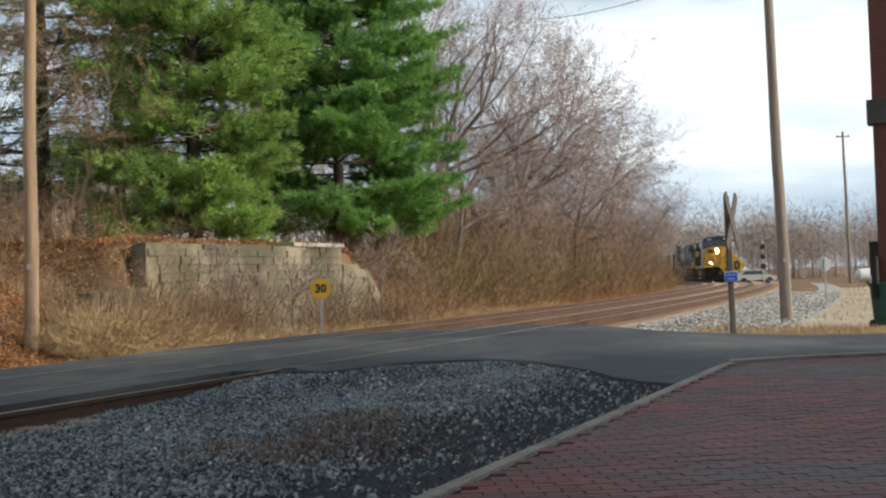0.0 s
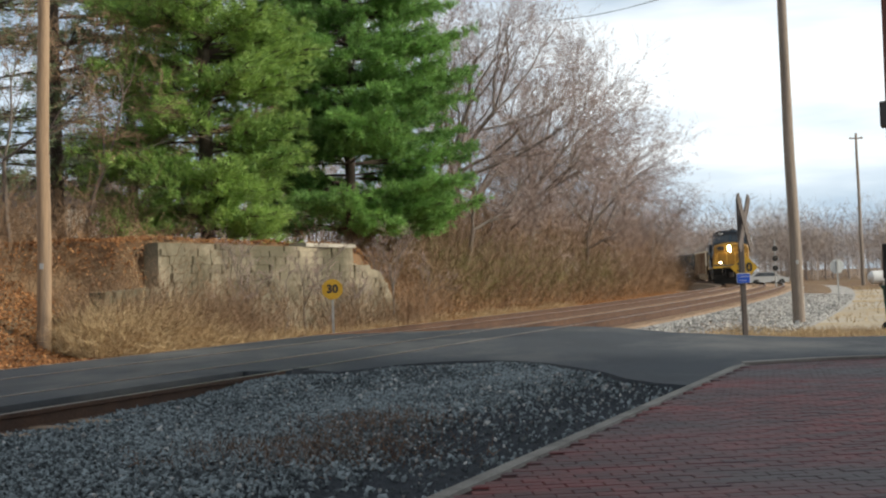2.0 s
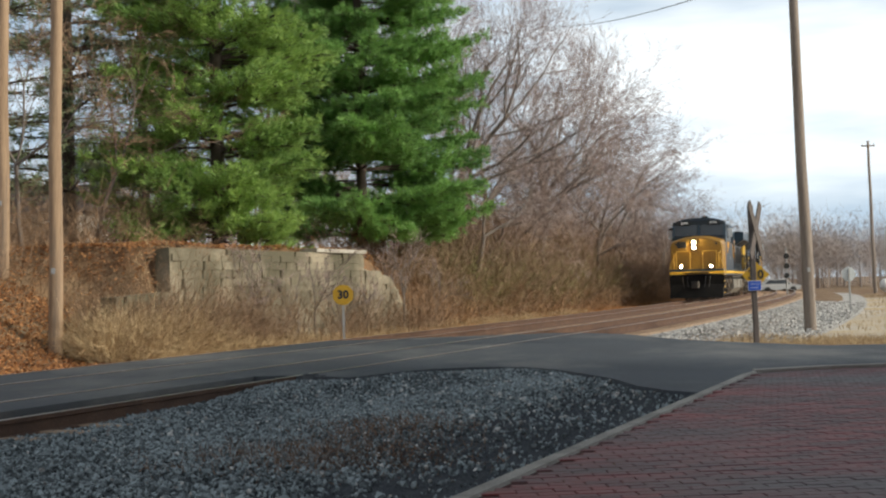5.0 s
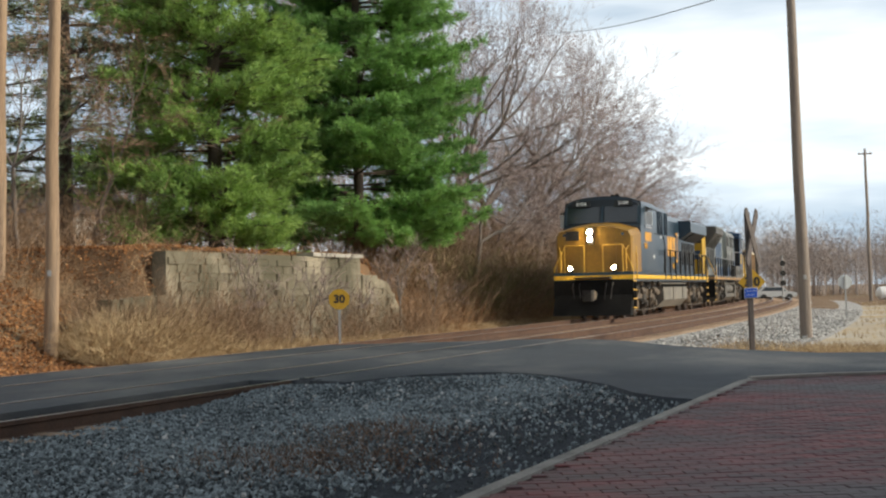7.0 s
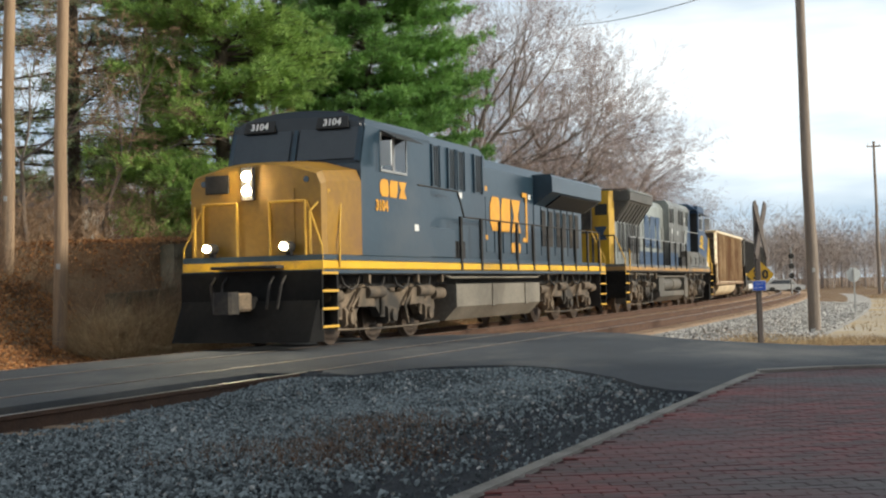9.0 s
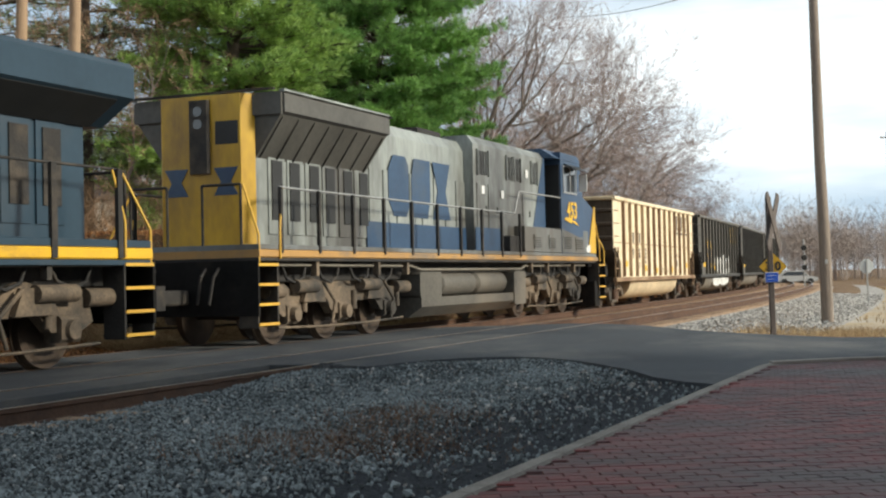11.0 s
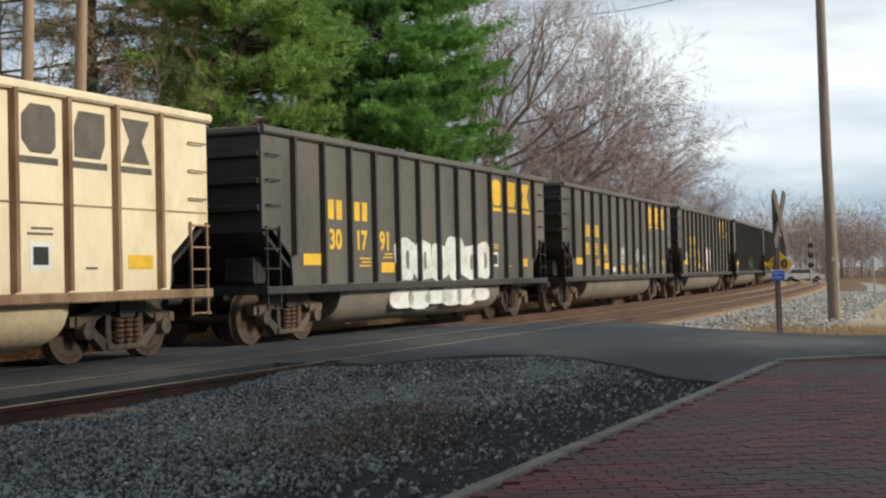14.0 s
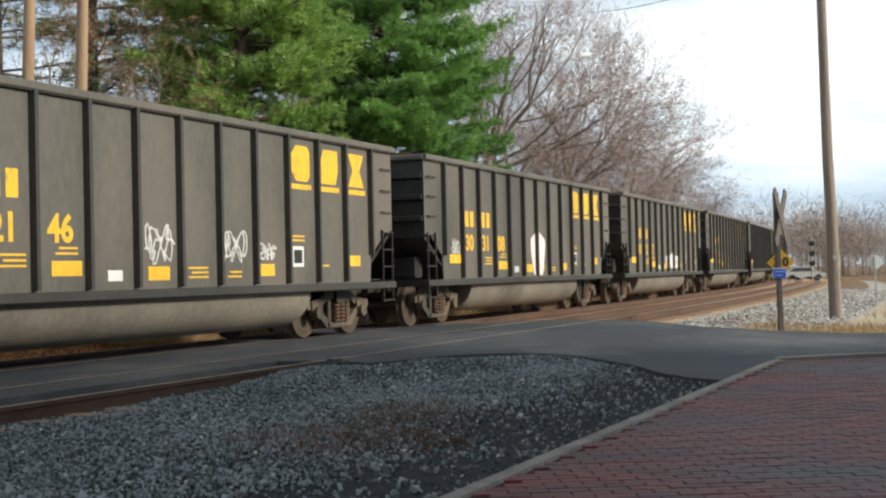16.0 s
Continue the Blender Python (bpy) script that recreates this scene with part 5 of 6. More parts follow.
    # hood doors and handles on both sides
    for y in (-1, 1):
        for i in range(14):
            x = -8.9 + 0.68 * i
            part("hood_door", Mesh().box(x, x + 0.58, y * 0.962 - 0.014, y * 0.962 + 0.014, 1.95, 3.4 if i < 14 else 3.3), hood_mat, L)
        for x in (-8.8, -8.15, -7.4, -6.75, -6.0, -5.3):
            part("louvre", Mesh().box(x, x + 0.36, y * 0.985 - 0.012, y * 0.985 + 0.012, 2.2, 3.25), M_BLACK if stripe else M_UNDER, L)
    if stripe:
        for y in (-1, 1):
            part("blue_band", Mesh().box(-5.0, 4.3, y * 0.985 - 0.01, y * 0.985 + 0.01, 1.76, 2.3), M_LBLUE2, L, "faded blue band low on the hood")
    part("exhaust_stack", Mesh().box(-1.2, 0.2, -0.5, 0.5, 4.4, 4.62, 0.05), M_UNDER, L)
    # cab
    if stripe:
        cab = part("cab", Mesh().prism([(ca, 1.745), (cf, 1.745), (cf, 3.55), (cf - 0.3, 4.5), (cf - 0.55, 4.6), (ca, 4.6)], 1, -1.5, 1.5), cab_mat, L, "operator's cab")
        part("cab_roof", Mesh().prism([(-1.52, 4.4), (-1.1, 4.68), (1.1, 4.68), (1.52, 4.4)], 0, 6.06, 8.0 + d), M_LBLUE2, L)
    else:
        cab = part("cab", Mesh().prism([(ca, 1.745), (cf, 1.745), (cf, 3.55), (cf - 0.25, 4.32), (ca, 4.32)], 1, -1.5, 1.5), cab_mat, L, "operator's cab")
        arch = [(1.5 * math.sin(q), 4.3 + 0.4 * math.cos(q) ** 0.8) for q in np.linspace(-1.5707, 1.5707, 15)]
        arch = [(1.52, 4.28)] + arch[::-1] + [(-1.52, 4.28)]
        part("cab_roof", Mesh().prism(arch, 0, ca - 0.05, cf - 0.3, True, [(q * 0.97, 4.28 + (z - 4.28) * 0.93) for q, z in arch]), M_LBLUE, L, "rounded cab roof")
        # white highlight on the curved roof, put on as a pale piece
        part("roof_crown", Mesh().prism([(q * 0.5, z + 0.012) for q, z in arch[4:-4]] + [(-0.35, 4.5), (0.35, 4.5)], 0, cf - 1.6, cf - 0.5), M_SIGNBACK, L, "pale highlight painted on the cab roof")
        part("roof_horn", Mesh().tube((6.2, 0.3, 4.72), (6.9, 0.3, 4.78), 0.05, 0.09, 10).tube((6.2, 0.1, 4.72), (6.8, 0.1, 4.78), 0.05, 0.08, 10).box(6.15, 6.3, 0.05, 0.35, 4.6, 4.76), M_UNDER, L)
    for y in (-1, 1):
        for xa, xb in (((6.85, 7.45), (7.52, 8.1)) if stripe else ((6.25, 6.85), (6.95, 7.5))):
            w = part("side_window", Mesh().box(xa, xb, y * 1.505 - 0.01, y * 1.505 + 0.01, 3.5, 4.2), M_GLASS, cab)
            part("window_frame", Mesh().box(xa - 0.04, xb + 0.04, y * 1.505 - 0.02, y * 1.505 + 0.02, 4.2, 4.25).box(xa - 0.04, xb + 0.04, y * 1.505 - 0.02, y * 1.505 + 0.02, 3.45, 3.5)
                 .box(xa - 0.04, xa, y * 1.505 - 0.02, y * 1.505 + 0.02, 3.5, 4.2).box(xb, xb + 0.04, y * 1.505 - 0.02, y * 1.505 + 0.02, 3.5, 4.2), M_GALV, cab)
        part("sunshade", Mesh().prism([(y * 1.5, 4.3), (y * 1.85, 4.12), (y * 1.85, 4.1), (y * 1.5, 4.26)], 0, 6.95 if stripe else 6.1, 8.3 if stripe else 7.5), M_BLACK, cab)
        part("mirror", Mesh().box(7.66 + 1.5 * d, 7.7 + 1.5 * d, y * 1.7 - 0.12, y * 1.7 + 0.12, 3.55, 4.05), M_WHITE, cab, "white-edged wind deflector")
    # windscreen slopes with the cab front
    for ya, yb in ((-1.4, -0.1), (0.1, 1.4)):
        part("windscreen", Mesh().prism([(8.435 + d, 3.66), (8.46 + d, 3.66), (8.2 + d, 4.45), (8.175 + d, 4.45)], 1, ya, yb), M_GLASS, cab)
    part("windscreen_band", Mesh().prism([(8.445 + d, 3.57), (8.455 + d, 3.57), (8.17 + d, 4.48), (8.16 + d, 4.48)], 1, -1.48, 1.48), M_LBLUE if stripe else M_LDARK, cab, "dark band round the windscreen")
    if stripe:
        part("number_board", Mesh().box(7.95 + d, 8.04 + d, -0.75, 0.75, 4.5, 4.7), M_BLACK, cab)
    else:
        part("windscreen_band", Mesh().prism([(q * 0.985, z) for q, z in arch] + [(-1.49, 4.2), (1.49, 4.2)][::1], 0, cf - 0.31, cf - 0.2, prof2=[(q * 0.95, 4.2 + (z - 4.2) * 0.7) for q, z in arch] + [(-1.49, 4.2), (1.49, 4.2)]), M_LDARK, cab, "dark brow over the windscreen")
        for y in (-0.82, 0.82):
            part("number_board", Mesh().prism([(-0.36, -0.12), (0.36, -0.12), (0.33, 0.12), (-0.33, 0.12)], 0, -0.02, 0.02), M_BLACK, cab, m=pose(8.27, y, 4.4, 0, -18, 0))
        for y in (-1.42, 0.0, 1.42):
            part("windscreen_post", Mesh().prism([(8.45, 3.6), (8.48, 3.6), (8.25, 4.3), (8.22, 4.3)], 1, y - 0.05, y + 0.05), M_LBLUE, cab)
    # nose
    pn = [(-1.45, 1.745), (1.45, 1.745), (1.45, 2.95), (1.3, 3.3), (0.9, 3.5), (-0.9, 3.5), (-1.3, 3.3), (-1.45, 2.95)]
    if stripe:
        pn = [(-1.47, 1.745), (1.47, 1.745), (1.47, 3.45), (1.35, 3.6), (-1.35, 3.6), (-1.47, 3.45)]
    else:
        pn = [(-1.5, 1.745), (1.5, 1.745), (1.5, 3.2), (1.4, 3.42), (0.75, 3.6), (0.3, 3.65), (-0.3, 3.65), (-0.75, 3.6), (-1.4, 3.42), (-1.5, 3.2)]
    nt, nz = (0.985, 0.8) if stripe else (0.965, 0.93)
    pf = [(q * nt, 1.745 + (z - 1.745) * nz) for q, z in pn]
    part("nose", Mesh().prism(pn, 0, cf - 0.01, ne, prof2=pf), cab_mat if stripe else nose_mat, L, "wide nose in front of the cab")
    part("nose_face", Mesh().prism(pf, 0, ne, ne + 0.13, prof2=[(q * 0.965, z if z < 3 else z - 0.05) for q, z in pf]), nose_mat, L, "painted front of the nose")
    part("nose_door", Mesh().box(ne + 0.12, ne + 0.15, 0.25, 0.85, 1.8, 3.0).box(ne + 0.15, ne + 0.18, 0.3, 0.34, 2.2, 2.6), nose_mat, L)
    part("headlight_housing", Mesh().box(ne + 0.12, ne + 0.21, -0.27, 0.03, 2.6 if stripe else 2.8, 3.1 if stripe else 3.42, 0.03), M_UNDER, L)
    # pilot, plough, corner steps, railings
    part("pilot", Mesh().box(E + fs, E + fs + 0.06, -1.5, 1.5, 0.75, 1.44).box(E - 0.1, E + fs + 0.05, -1.25, 1.25, 1.36, 1.45), M_PILOT, L, "black pilot plate")
    part("pilot", Mesh().box(-E - 0.06, -E, -1.5, 1.5, 0.55, 1.47), M_PILOT, L, "black pilot plate")
    part("plough", Mesh().prism([(E - 0.1, 0.14), (E + 0.5, 0.14), (E + 0.12, 0.9), (E - 0.1, 0.9)], 1, -1.45, 1.45), M_PILOT, L, "black snow plough")
    for y in (-0.75, -0.5, 0.5, 0.75):
        for x in (-1, 1):
            part("air_hose", Mesh().pipe([(x * (E + 0.05), y, 1.35), (x * (E + 0.22), y, 1.2), (x * (E + 0.25), y * 0.9, 0.75)], 0.025), M_UNDER, L)
    part("coupler_knuckle", Mesh().box(E + 0.3, E + 0.75, -0.17, 0.17, 0.72, 1.06, 0.04), M_TRUCK, L, "rusty front coupler")
    part("front_step_board", Mesh().box(E + 0.2 * fs, E + 0.3 + fs * 0.7, -0.7, 0.7, 1.5, 1.56, 0.01), M_UNDER, L)
    for x in (-1, 1):
        for y in (-1, 1):
            st = Mesh()
            tread = Mesh()
            sh = fs if x > 0 else 0.0
            for k in range(4):
                z = 0.42 + k * 0.33
                xx = x * (E - 0.3) + sh
                st.box(xx - 0.32, xx + 0.32, y * 1.28 - 0.2, y * 1.28 + 0.2, z - 0.03, z)
                tread.box(xx - 0.33, xx + 0.33, y * 1.49 - 0.012, y * 1.49 + 0.012, z - 0.035, z + 0.012)
            st.box(x * (E - 0.63) + sh - 0.02, x * (E - 0.63) + sh + 0.02, y * 1.3 - 0.18, y * 1.3 + 0.18, 0.35, 1.45)
            st.box(x * (E + 0.02) + sh - 0.02, x * (E + 0.02) + sh + 0.02, y * 1.3 - 0.18, y * 1.3 + 0.18, 0.35, 1.45)
            part("corner_steps", st, M_UNDER, L)
            part("step_edge", tread, M_RAILING, L, "yellow step edges")
            xx = x * (E - 0.66) + sh
            part("grab_rail", Mesh().pipe([(xx, y * 1.52, 1.5), (xx, y * 1.52, 2.0), (xx - x * 0.2, y * 1.46, 2.72)], 0.02), M_RAILING, L, "yellow grab rail")
            xx = x * (E - 0.02) + sh
            part("grab_rail", Mesh().pipe([(xx, y * 1.48, 1.4), (xx, y * 1.48, 1.9), (xx - x * 0.15, y * 1.1, 2.75)], 0.02), M_RAILING, L, "yellow grab rail")
    for y in (-1, 1):
        xs = np.arange(-9.4, 3.3, 1.38)
        for x in xs:
            w = 0.035 if stripe else 0.055
            part("stanchion", Mesh().box(x - w, x + w, y * 1.49 - 0.03, y * 1.49 + 0.03, 1.6 if stripe else 1.48, 2.72), M_UNDER, L)
        part("handrail", Mesh().pipe([(-9.4, y * 1.46, 2.72), (2.7, y * 1.46, 2.72), (3.1, y * 1.46, 3.3), (ca - 0.1 if stripe else 5.6, y * 1.5, 3.3)], 0.022), M_GALV if stripe else M_UNDER, L, "long side handrail")
        part("end_railing", Mesh().pipe([(E - 0.1, y * 1.1, 1.74), (E - 0.1, y * 1.1, 2.75), (E - 0.1, y * 0.35, 2.75), (E - 0.1, y * 0.35, 1.74)], 0.025), M_RAILING, L)
        part("end_railing", Mesh().pipe([(-E + 0.1, y * 1.1, 1.74), (-E + 0.1, y * 1.1, 2.75), (-E + 0.1, y * 0.35, 2.75), (-E + 0.1, y * 0.35, 1.74)], 0.025), M_UNDER, L)
    for y, turn in ((1, 180), (-1, 0)):
        letters(number, 0.66 if stripe else 0.3, M_LETTER if stripe else M_LOGO, L, pose(7.64 if stripe else 7.5, y * 1.512, 2.96 if stripe else 2.75, 90, 0, turn), "road_number", "yellow road number", bold=0.012)
    return L


def slab_shape(parent, name, pts, y, material, label=""):
    """A thin painted shape on a side: points in x and z."""
    o = 1 if y > 0 else -1
    return part(name, Mesh().prism(pts, 1, y, y + 0.006 * o), material, parent, label)


def logo_blocks(parent, x0, x1, z0, z1, y, material, n=3, first=0):
    """Plain shapes in place of a company mark."""
    w, o = (x1 - x0) / n, 1 if y < 0 else -1
    for i in range(n):
        a, b = x0 + i * w + 0.06 * w, x0 + (i + 1) * w - 0.06 * w
        k = (first + (i if o > 0 else n - 1 - i)) % 3
        c, h, mz = (b - a), (z1 - z0), (z0 + z1) / 2

        def at(u, v):
            return (a + c * (u if o > 0 else 1 - u), z0 + h * v)
        if k == 0:      # cut-cornered block
            pts = [at(0.25, 0), at(0.85, 0), at(1, 0.15), at(1, 0.85), at(0.85, 1), at(0.25, 1), at(0, 0.75), at(0, 0.25)]
        elif k == 1:    # slanted block
            pts = [at(0.0, 0), at(0.85, 0), at(1, 0.35), at(1, 1), at(0.15, 1), at(0, 0.65)]
        else:           # waisted block
            pts = [at(0, 0), at(1, 0), at(0.72, 0.5), at(1, 1), at(0, 1), at(0.28, 0.5)]
        slab_shape(parent, "company_mark", pts, y, material)


lead = loco("dark blue and yellow freight locomotive with lit headlights leading", 1, M_LBLUE, M_LBLUE, M_LYEL, M_LBLUE, "plain", "3104", False)
tagged(lead, group="locomotives of the train")
for z in (3.25, 2.98):
    part("headlight", Mesh().tube((10.05, -0.12, z), (10.1, -0.12, z), 0.085, 0.085, 16), M_LAMP, lead, "lit headlight")
for y in (-0.82, 0.82):
    part("ditch_light", Mesh().tube((10.35, y, 1.9), (10.42, y, 1.9), 0.065, 0.065, 16), M_LAMP2, lead, "lit ditch light")
    part("ditch_light_can", Mesh().tube((10.1, y, 1.9), (10.35, y, 1.9), 0.1, 0.1, 14).box(10.12, 10.22, y - 0.05, y + 0.05, 1.74, 1.85), M_UNDER, lead)
part("nose_hatch", Mesh().box(9.98, 10.02, -1.05, -0.55, 2.95, 3.3, 0.03), M_UNDER, lead, "dark round-cornered hatch on the nose")
for y in (-1.3, 1.3):
    part("corner_rail", Mesh().pipe([(10.12, y * 0.95, 1.76), (10.12, y * 0.95, 2.55), (9.75, y * 1.12, 2.95)], 0.025), M_RAILING, lead)
    part("class_lamp", Mesh().tube((9.86, y * 0.85, 3.15), (10.0, y * 0.85, 3.15), 0.06, 0.06, 10), M_GLASS, lead)
for x_, z_ in ((5.6, 2.3), (2.2, 3.2), (-3.9, 3.5)):
    for y in (-1, 1):
        slab_shape(lead, "notice_plate", [(x_, z_), (x_ + 0.22, z_), (x_ + 0.22, z_ + 0.14), (x_, z_ + 0.14)], y * (1.505 if x_ > 5 else 1.222 if x_ > 1 else 0.985), M_WHITE)
for y in (-0.4, 0.4):
    letters("3104", 0.2, M_WHITE, lead, pose(8.3, y * 2.05, 4.405, 72, 0, 90), "number_board_digits", "white digits on the number board", bold=0.006)
for y in (-1, 1):
    yy = y * 0.985
    logo_blocks(lead, -3.0, -0.4, 2.52, 3.42, yy, M_LOGO)
    for xa in (-2.75, -2.3):
        slab_shape(lead, "paint_mark", [(xa - 0.12, 1.98), (xa + 0.12, 1.98), (xa + 0.16, 2.06), (xa + 0.16, 2.16), (xa + 0.12, 2.24), (xa - 0.12, 2.24), (xa - 0.16, 2.16), (xa - 0.16, 2.06)], yy, M_LOGO)
    for xa, sx in ((-3.5, 1), (0.1, -1)):
        slab_shape(lead, "logo_bracket", [(xa - 0.07, 2.28), (xa + 0.07, 2.28), (xa + 0.07, 3.66), (xa - 0.07, 3.66)], yy, M_LOGO)
        for z in (2.28, 3.54):
            slab_shape(lead, "logo_bracket", [(min(xa, xa + sx * 0.35), z), (max(xa, xa + sx * 0.35), z), (max(xa, xa + sx * 0.35), z + 0.12), (min(xa, xa + sx * 0.35), z + 0.12)], yy, M_LOGO)
    logo_blocks(lead, 6.2, 7.6, 2.95, 3.3, y * 1.505, M_LOGO)

trailing = loco("grey and blue freight locomotive with yellow ends running backwards", -1, M_LGREY, M_LBLUE2, M_LYEL, M_LYEL2, "air", "453", True)
for y in (-1, 1):
    logo_blocks(trailing, -4.0, -0.4, 2.45, 3.75, y * 0.985, M_LBLUE2)
    slab_shape(trailing, "blue_wedge", [(4.93, 2.43), (6.04, 2.43), (6.04, 4.4), (5.93, 4.4)], y * 1.206, M_LBLUE2)
    part("cab_doorway", Mesh().box(6.05, 6.61, y * 0.82 - 0.03, y * 0.82 + 0.03, 2.43, 4.4), M_LBLUE, trailing, "dark recessed cab doorway")
    part("cab_door", Mesh().box(6.585, 6.615, y * 1.17 - 0.29, y * 1.17 + 0.29, 2.44, 4.25), M_BLACK, trailing)
    part("walkway", Mesh().box(6.05, 6.62, y * 1.16 - 0.33, y * 1.16 + 0.33, 2.4, 2.43), M_UNDER, trailing)
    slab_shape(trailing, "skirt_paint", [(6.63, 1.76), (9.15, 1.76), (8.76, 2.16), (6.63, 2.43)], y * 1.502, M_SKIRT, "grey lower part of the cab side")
    for xa, xb, zb in ((4.15, 4.65, 2.2), (5.45, 5.95, 2.2), (6.78, 7.5, 2.28), (7.95, 8.65, 2.2)):
        n = int((zb - 1.86) / 0.06)
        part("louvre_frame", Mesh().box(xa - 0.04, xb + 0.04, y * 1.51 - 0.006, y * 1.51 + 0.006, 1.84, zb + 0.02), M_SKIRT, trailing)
        for k in range(n):
            part("skirt_louvre", Mesh().box(xa, xb, y * 1.517 - 0.01, y * 1.517 + 0.01, 1.87 + k * 0.06, 1.895 + k * 0.06), M_UNDER, trailing)
    slab_shape(trailing, "pale_patch", [(9.05, 1.78), (9.5, 1.78), (9.5, 2.0), (9.2, 2.0), (9.2, 1.92), (9.05, 1.92)], y * 1.49, M_WHITE)
    slab_shape(trailing, "blue_band", [(0.52, 1.76), (2.48, 1.76), (2.48, 2.32), (0.52, 2.32)], y * 1.226, M_LBLUE2)
    # hood doors on the wide section, with small pale notices
    for xa, xb, zt in ((0.7, 1.35, 3.4), (1.5, 2.15, 3.4), (4.1, 4.7, 3.3)):
        part("hood_door", Mesh().box(xa, xb, y * 1.207 - 0.012, y * 1.207 + 0.012, 2.45 if xa > 3 else 1.95, zt), M_LGREY, trailing)
        part("door_latch", Mesh().box(xb - 0.08, xb - 0.04, y * 1.225 - 0.012, y * 1.225 + 0.012, 2.7, 2.85), M_UNDER, trailing)
    for xa, z in ((1.0, 3.15), (2.4, 3.1), (4.35, 3.75)):
        slab_shape(trailing, "notice_plate", [(xa, z), (xa + 0.2, z), (xa + 0.2, z + 0.2), (xa, z + 0.2)], y * 1.222, M_WHITE)
    # small lightning flash under the number
    slab_shape(trailing, "lightning_flash", [(6.85, 2.7), (7.55, 2.6), (7.52, 2.66), (8.3, 2.55), (7.9, 2.68), (7.65, 2.7), (7.6, 2.76), (7.0, 2.77)], y * 1.512, M_LETTER)
    part("yellow_nose_edge", Mesh().prism([(9.47, 2.02), (9.55, 1.76), (10.22, 1.76), (10.18, 3.16), (10.1, 3.2)], 1, y * 1.465 - 0.012, y * 1.465 + 0.012), M_LYEL2, trailing)


def car_truck(car, x):
    tr = new("truck")
    tr.parent = car
    tr.matrix_basis = pose(x, 0, 0)
    m = Mesh()
    for y in (-1.02, 1.02):
        o = 1 if y > 0 else -1
        m.prism([(-1.2, 0.52), (-0.75, 0.54), (-0.42, 0.7), (0.42, 0.7), (0.75, 0.54), (1.2, 0.52), (1.2, 0.66), (0.75, 0.72), (0.45, 0.88), (-0.45, 0.88), (-0.75, 0.72), (-1.2, 0.66)], 1, y - 0.08, y + 0.08)
        m.box(-0.42, 0.42, y - 0.1, y + 0.1, 0.16, 0.27, 0.02)
        for q in (-1, 1):
            m.prism([(q * 0.95, 0.55), (q * 0.76, 0.55), (q * 0.34, 0.27), (q * 0.34, 0.16), (q * 0.46, 0.16)], 1, y - 0.07, y + 0.07)
            m.box(q * 0.37 - 0.06, q * 0.37 + 0.06, y - 0.08, y + 0.08, 0.27, 0.72, 0.01)
        for ax in (-0.89, 0.89):
            m.tube((ax, y, 0.46), (ax, y + 0.16 * o, 0.46), 0.13, 0.12, 12)
            m.box(ax - 0.2, ax + 0.2, y - 0.11, y + 0.11, 0.5, 0.68, 0.04)
    m.box(-0.18, 0.18, -1.15, 1.15, 0.62, 0.9, 0.04)
    part("side_frames", m, M_TRUCK, tr, "dusty cast truck side frame")
    for y in (-1.13, 1.13):
        s = Mesh()
        for sx in (-0.2, 0.0, 0.2):
            for k in range(5):
                z = 0.28 + k * 0.07
                s.tube((sx, y, z), (sx, y, z + 0.045), 0.085, 0.085, 8)
        part("spring_nest", s, M_RAIL, tr, "rusty coil springs")
    for ax in (-0.89, 0.89):
        wheelset(tr, ax, CAR_R, CAR_WHEEL)


def loft(sections):
    """A closed skin over profiles standing along x."""
    m, k = Mesh(), len(sections[0][1])
    vs = [(x, q[0], q[1]) for x, pr in sections for q in pr]
    n = len(sections)
    m.add(vs, [(j * k + i, j * k + (i + 1) % k, (j + 1) * k + (i + 1) % k, (j + 1) * k + i) for j in range(n - 1) for i in range(k)], True)
    return m.add(vs, [tuple(range(k)), tuple(range((n - 1) * k, n * k))[::-1]])


CL, CB, CT, CW = 7.3, 1.0, 3.63, 1.5


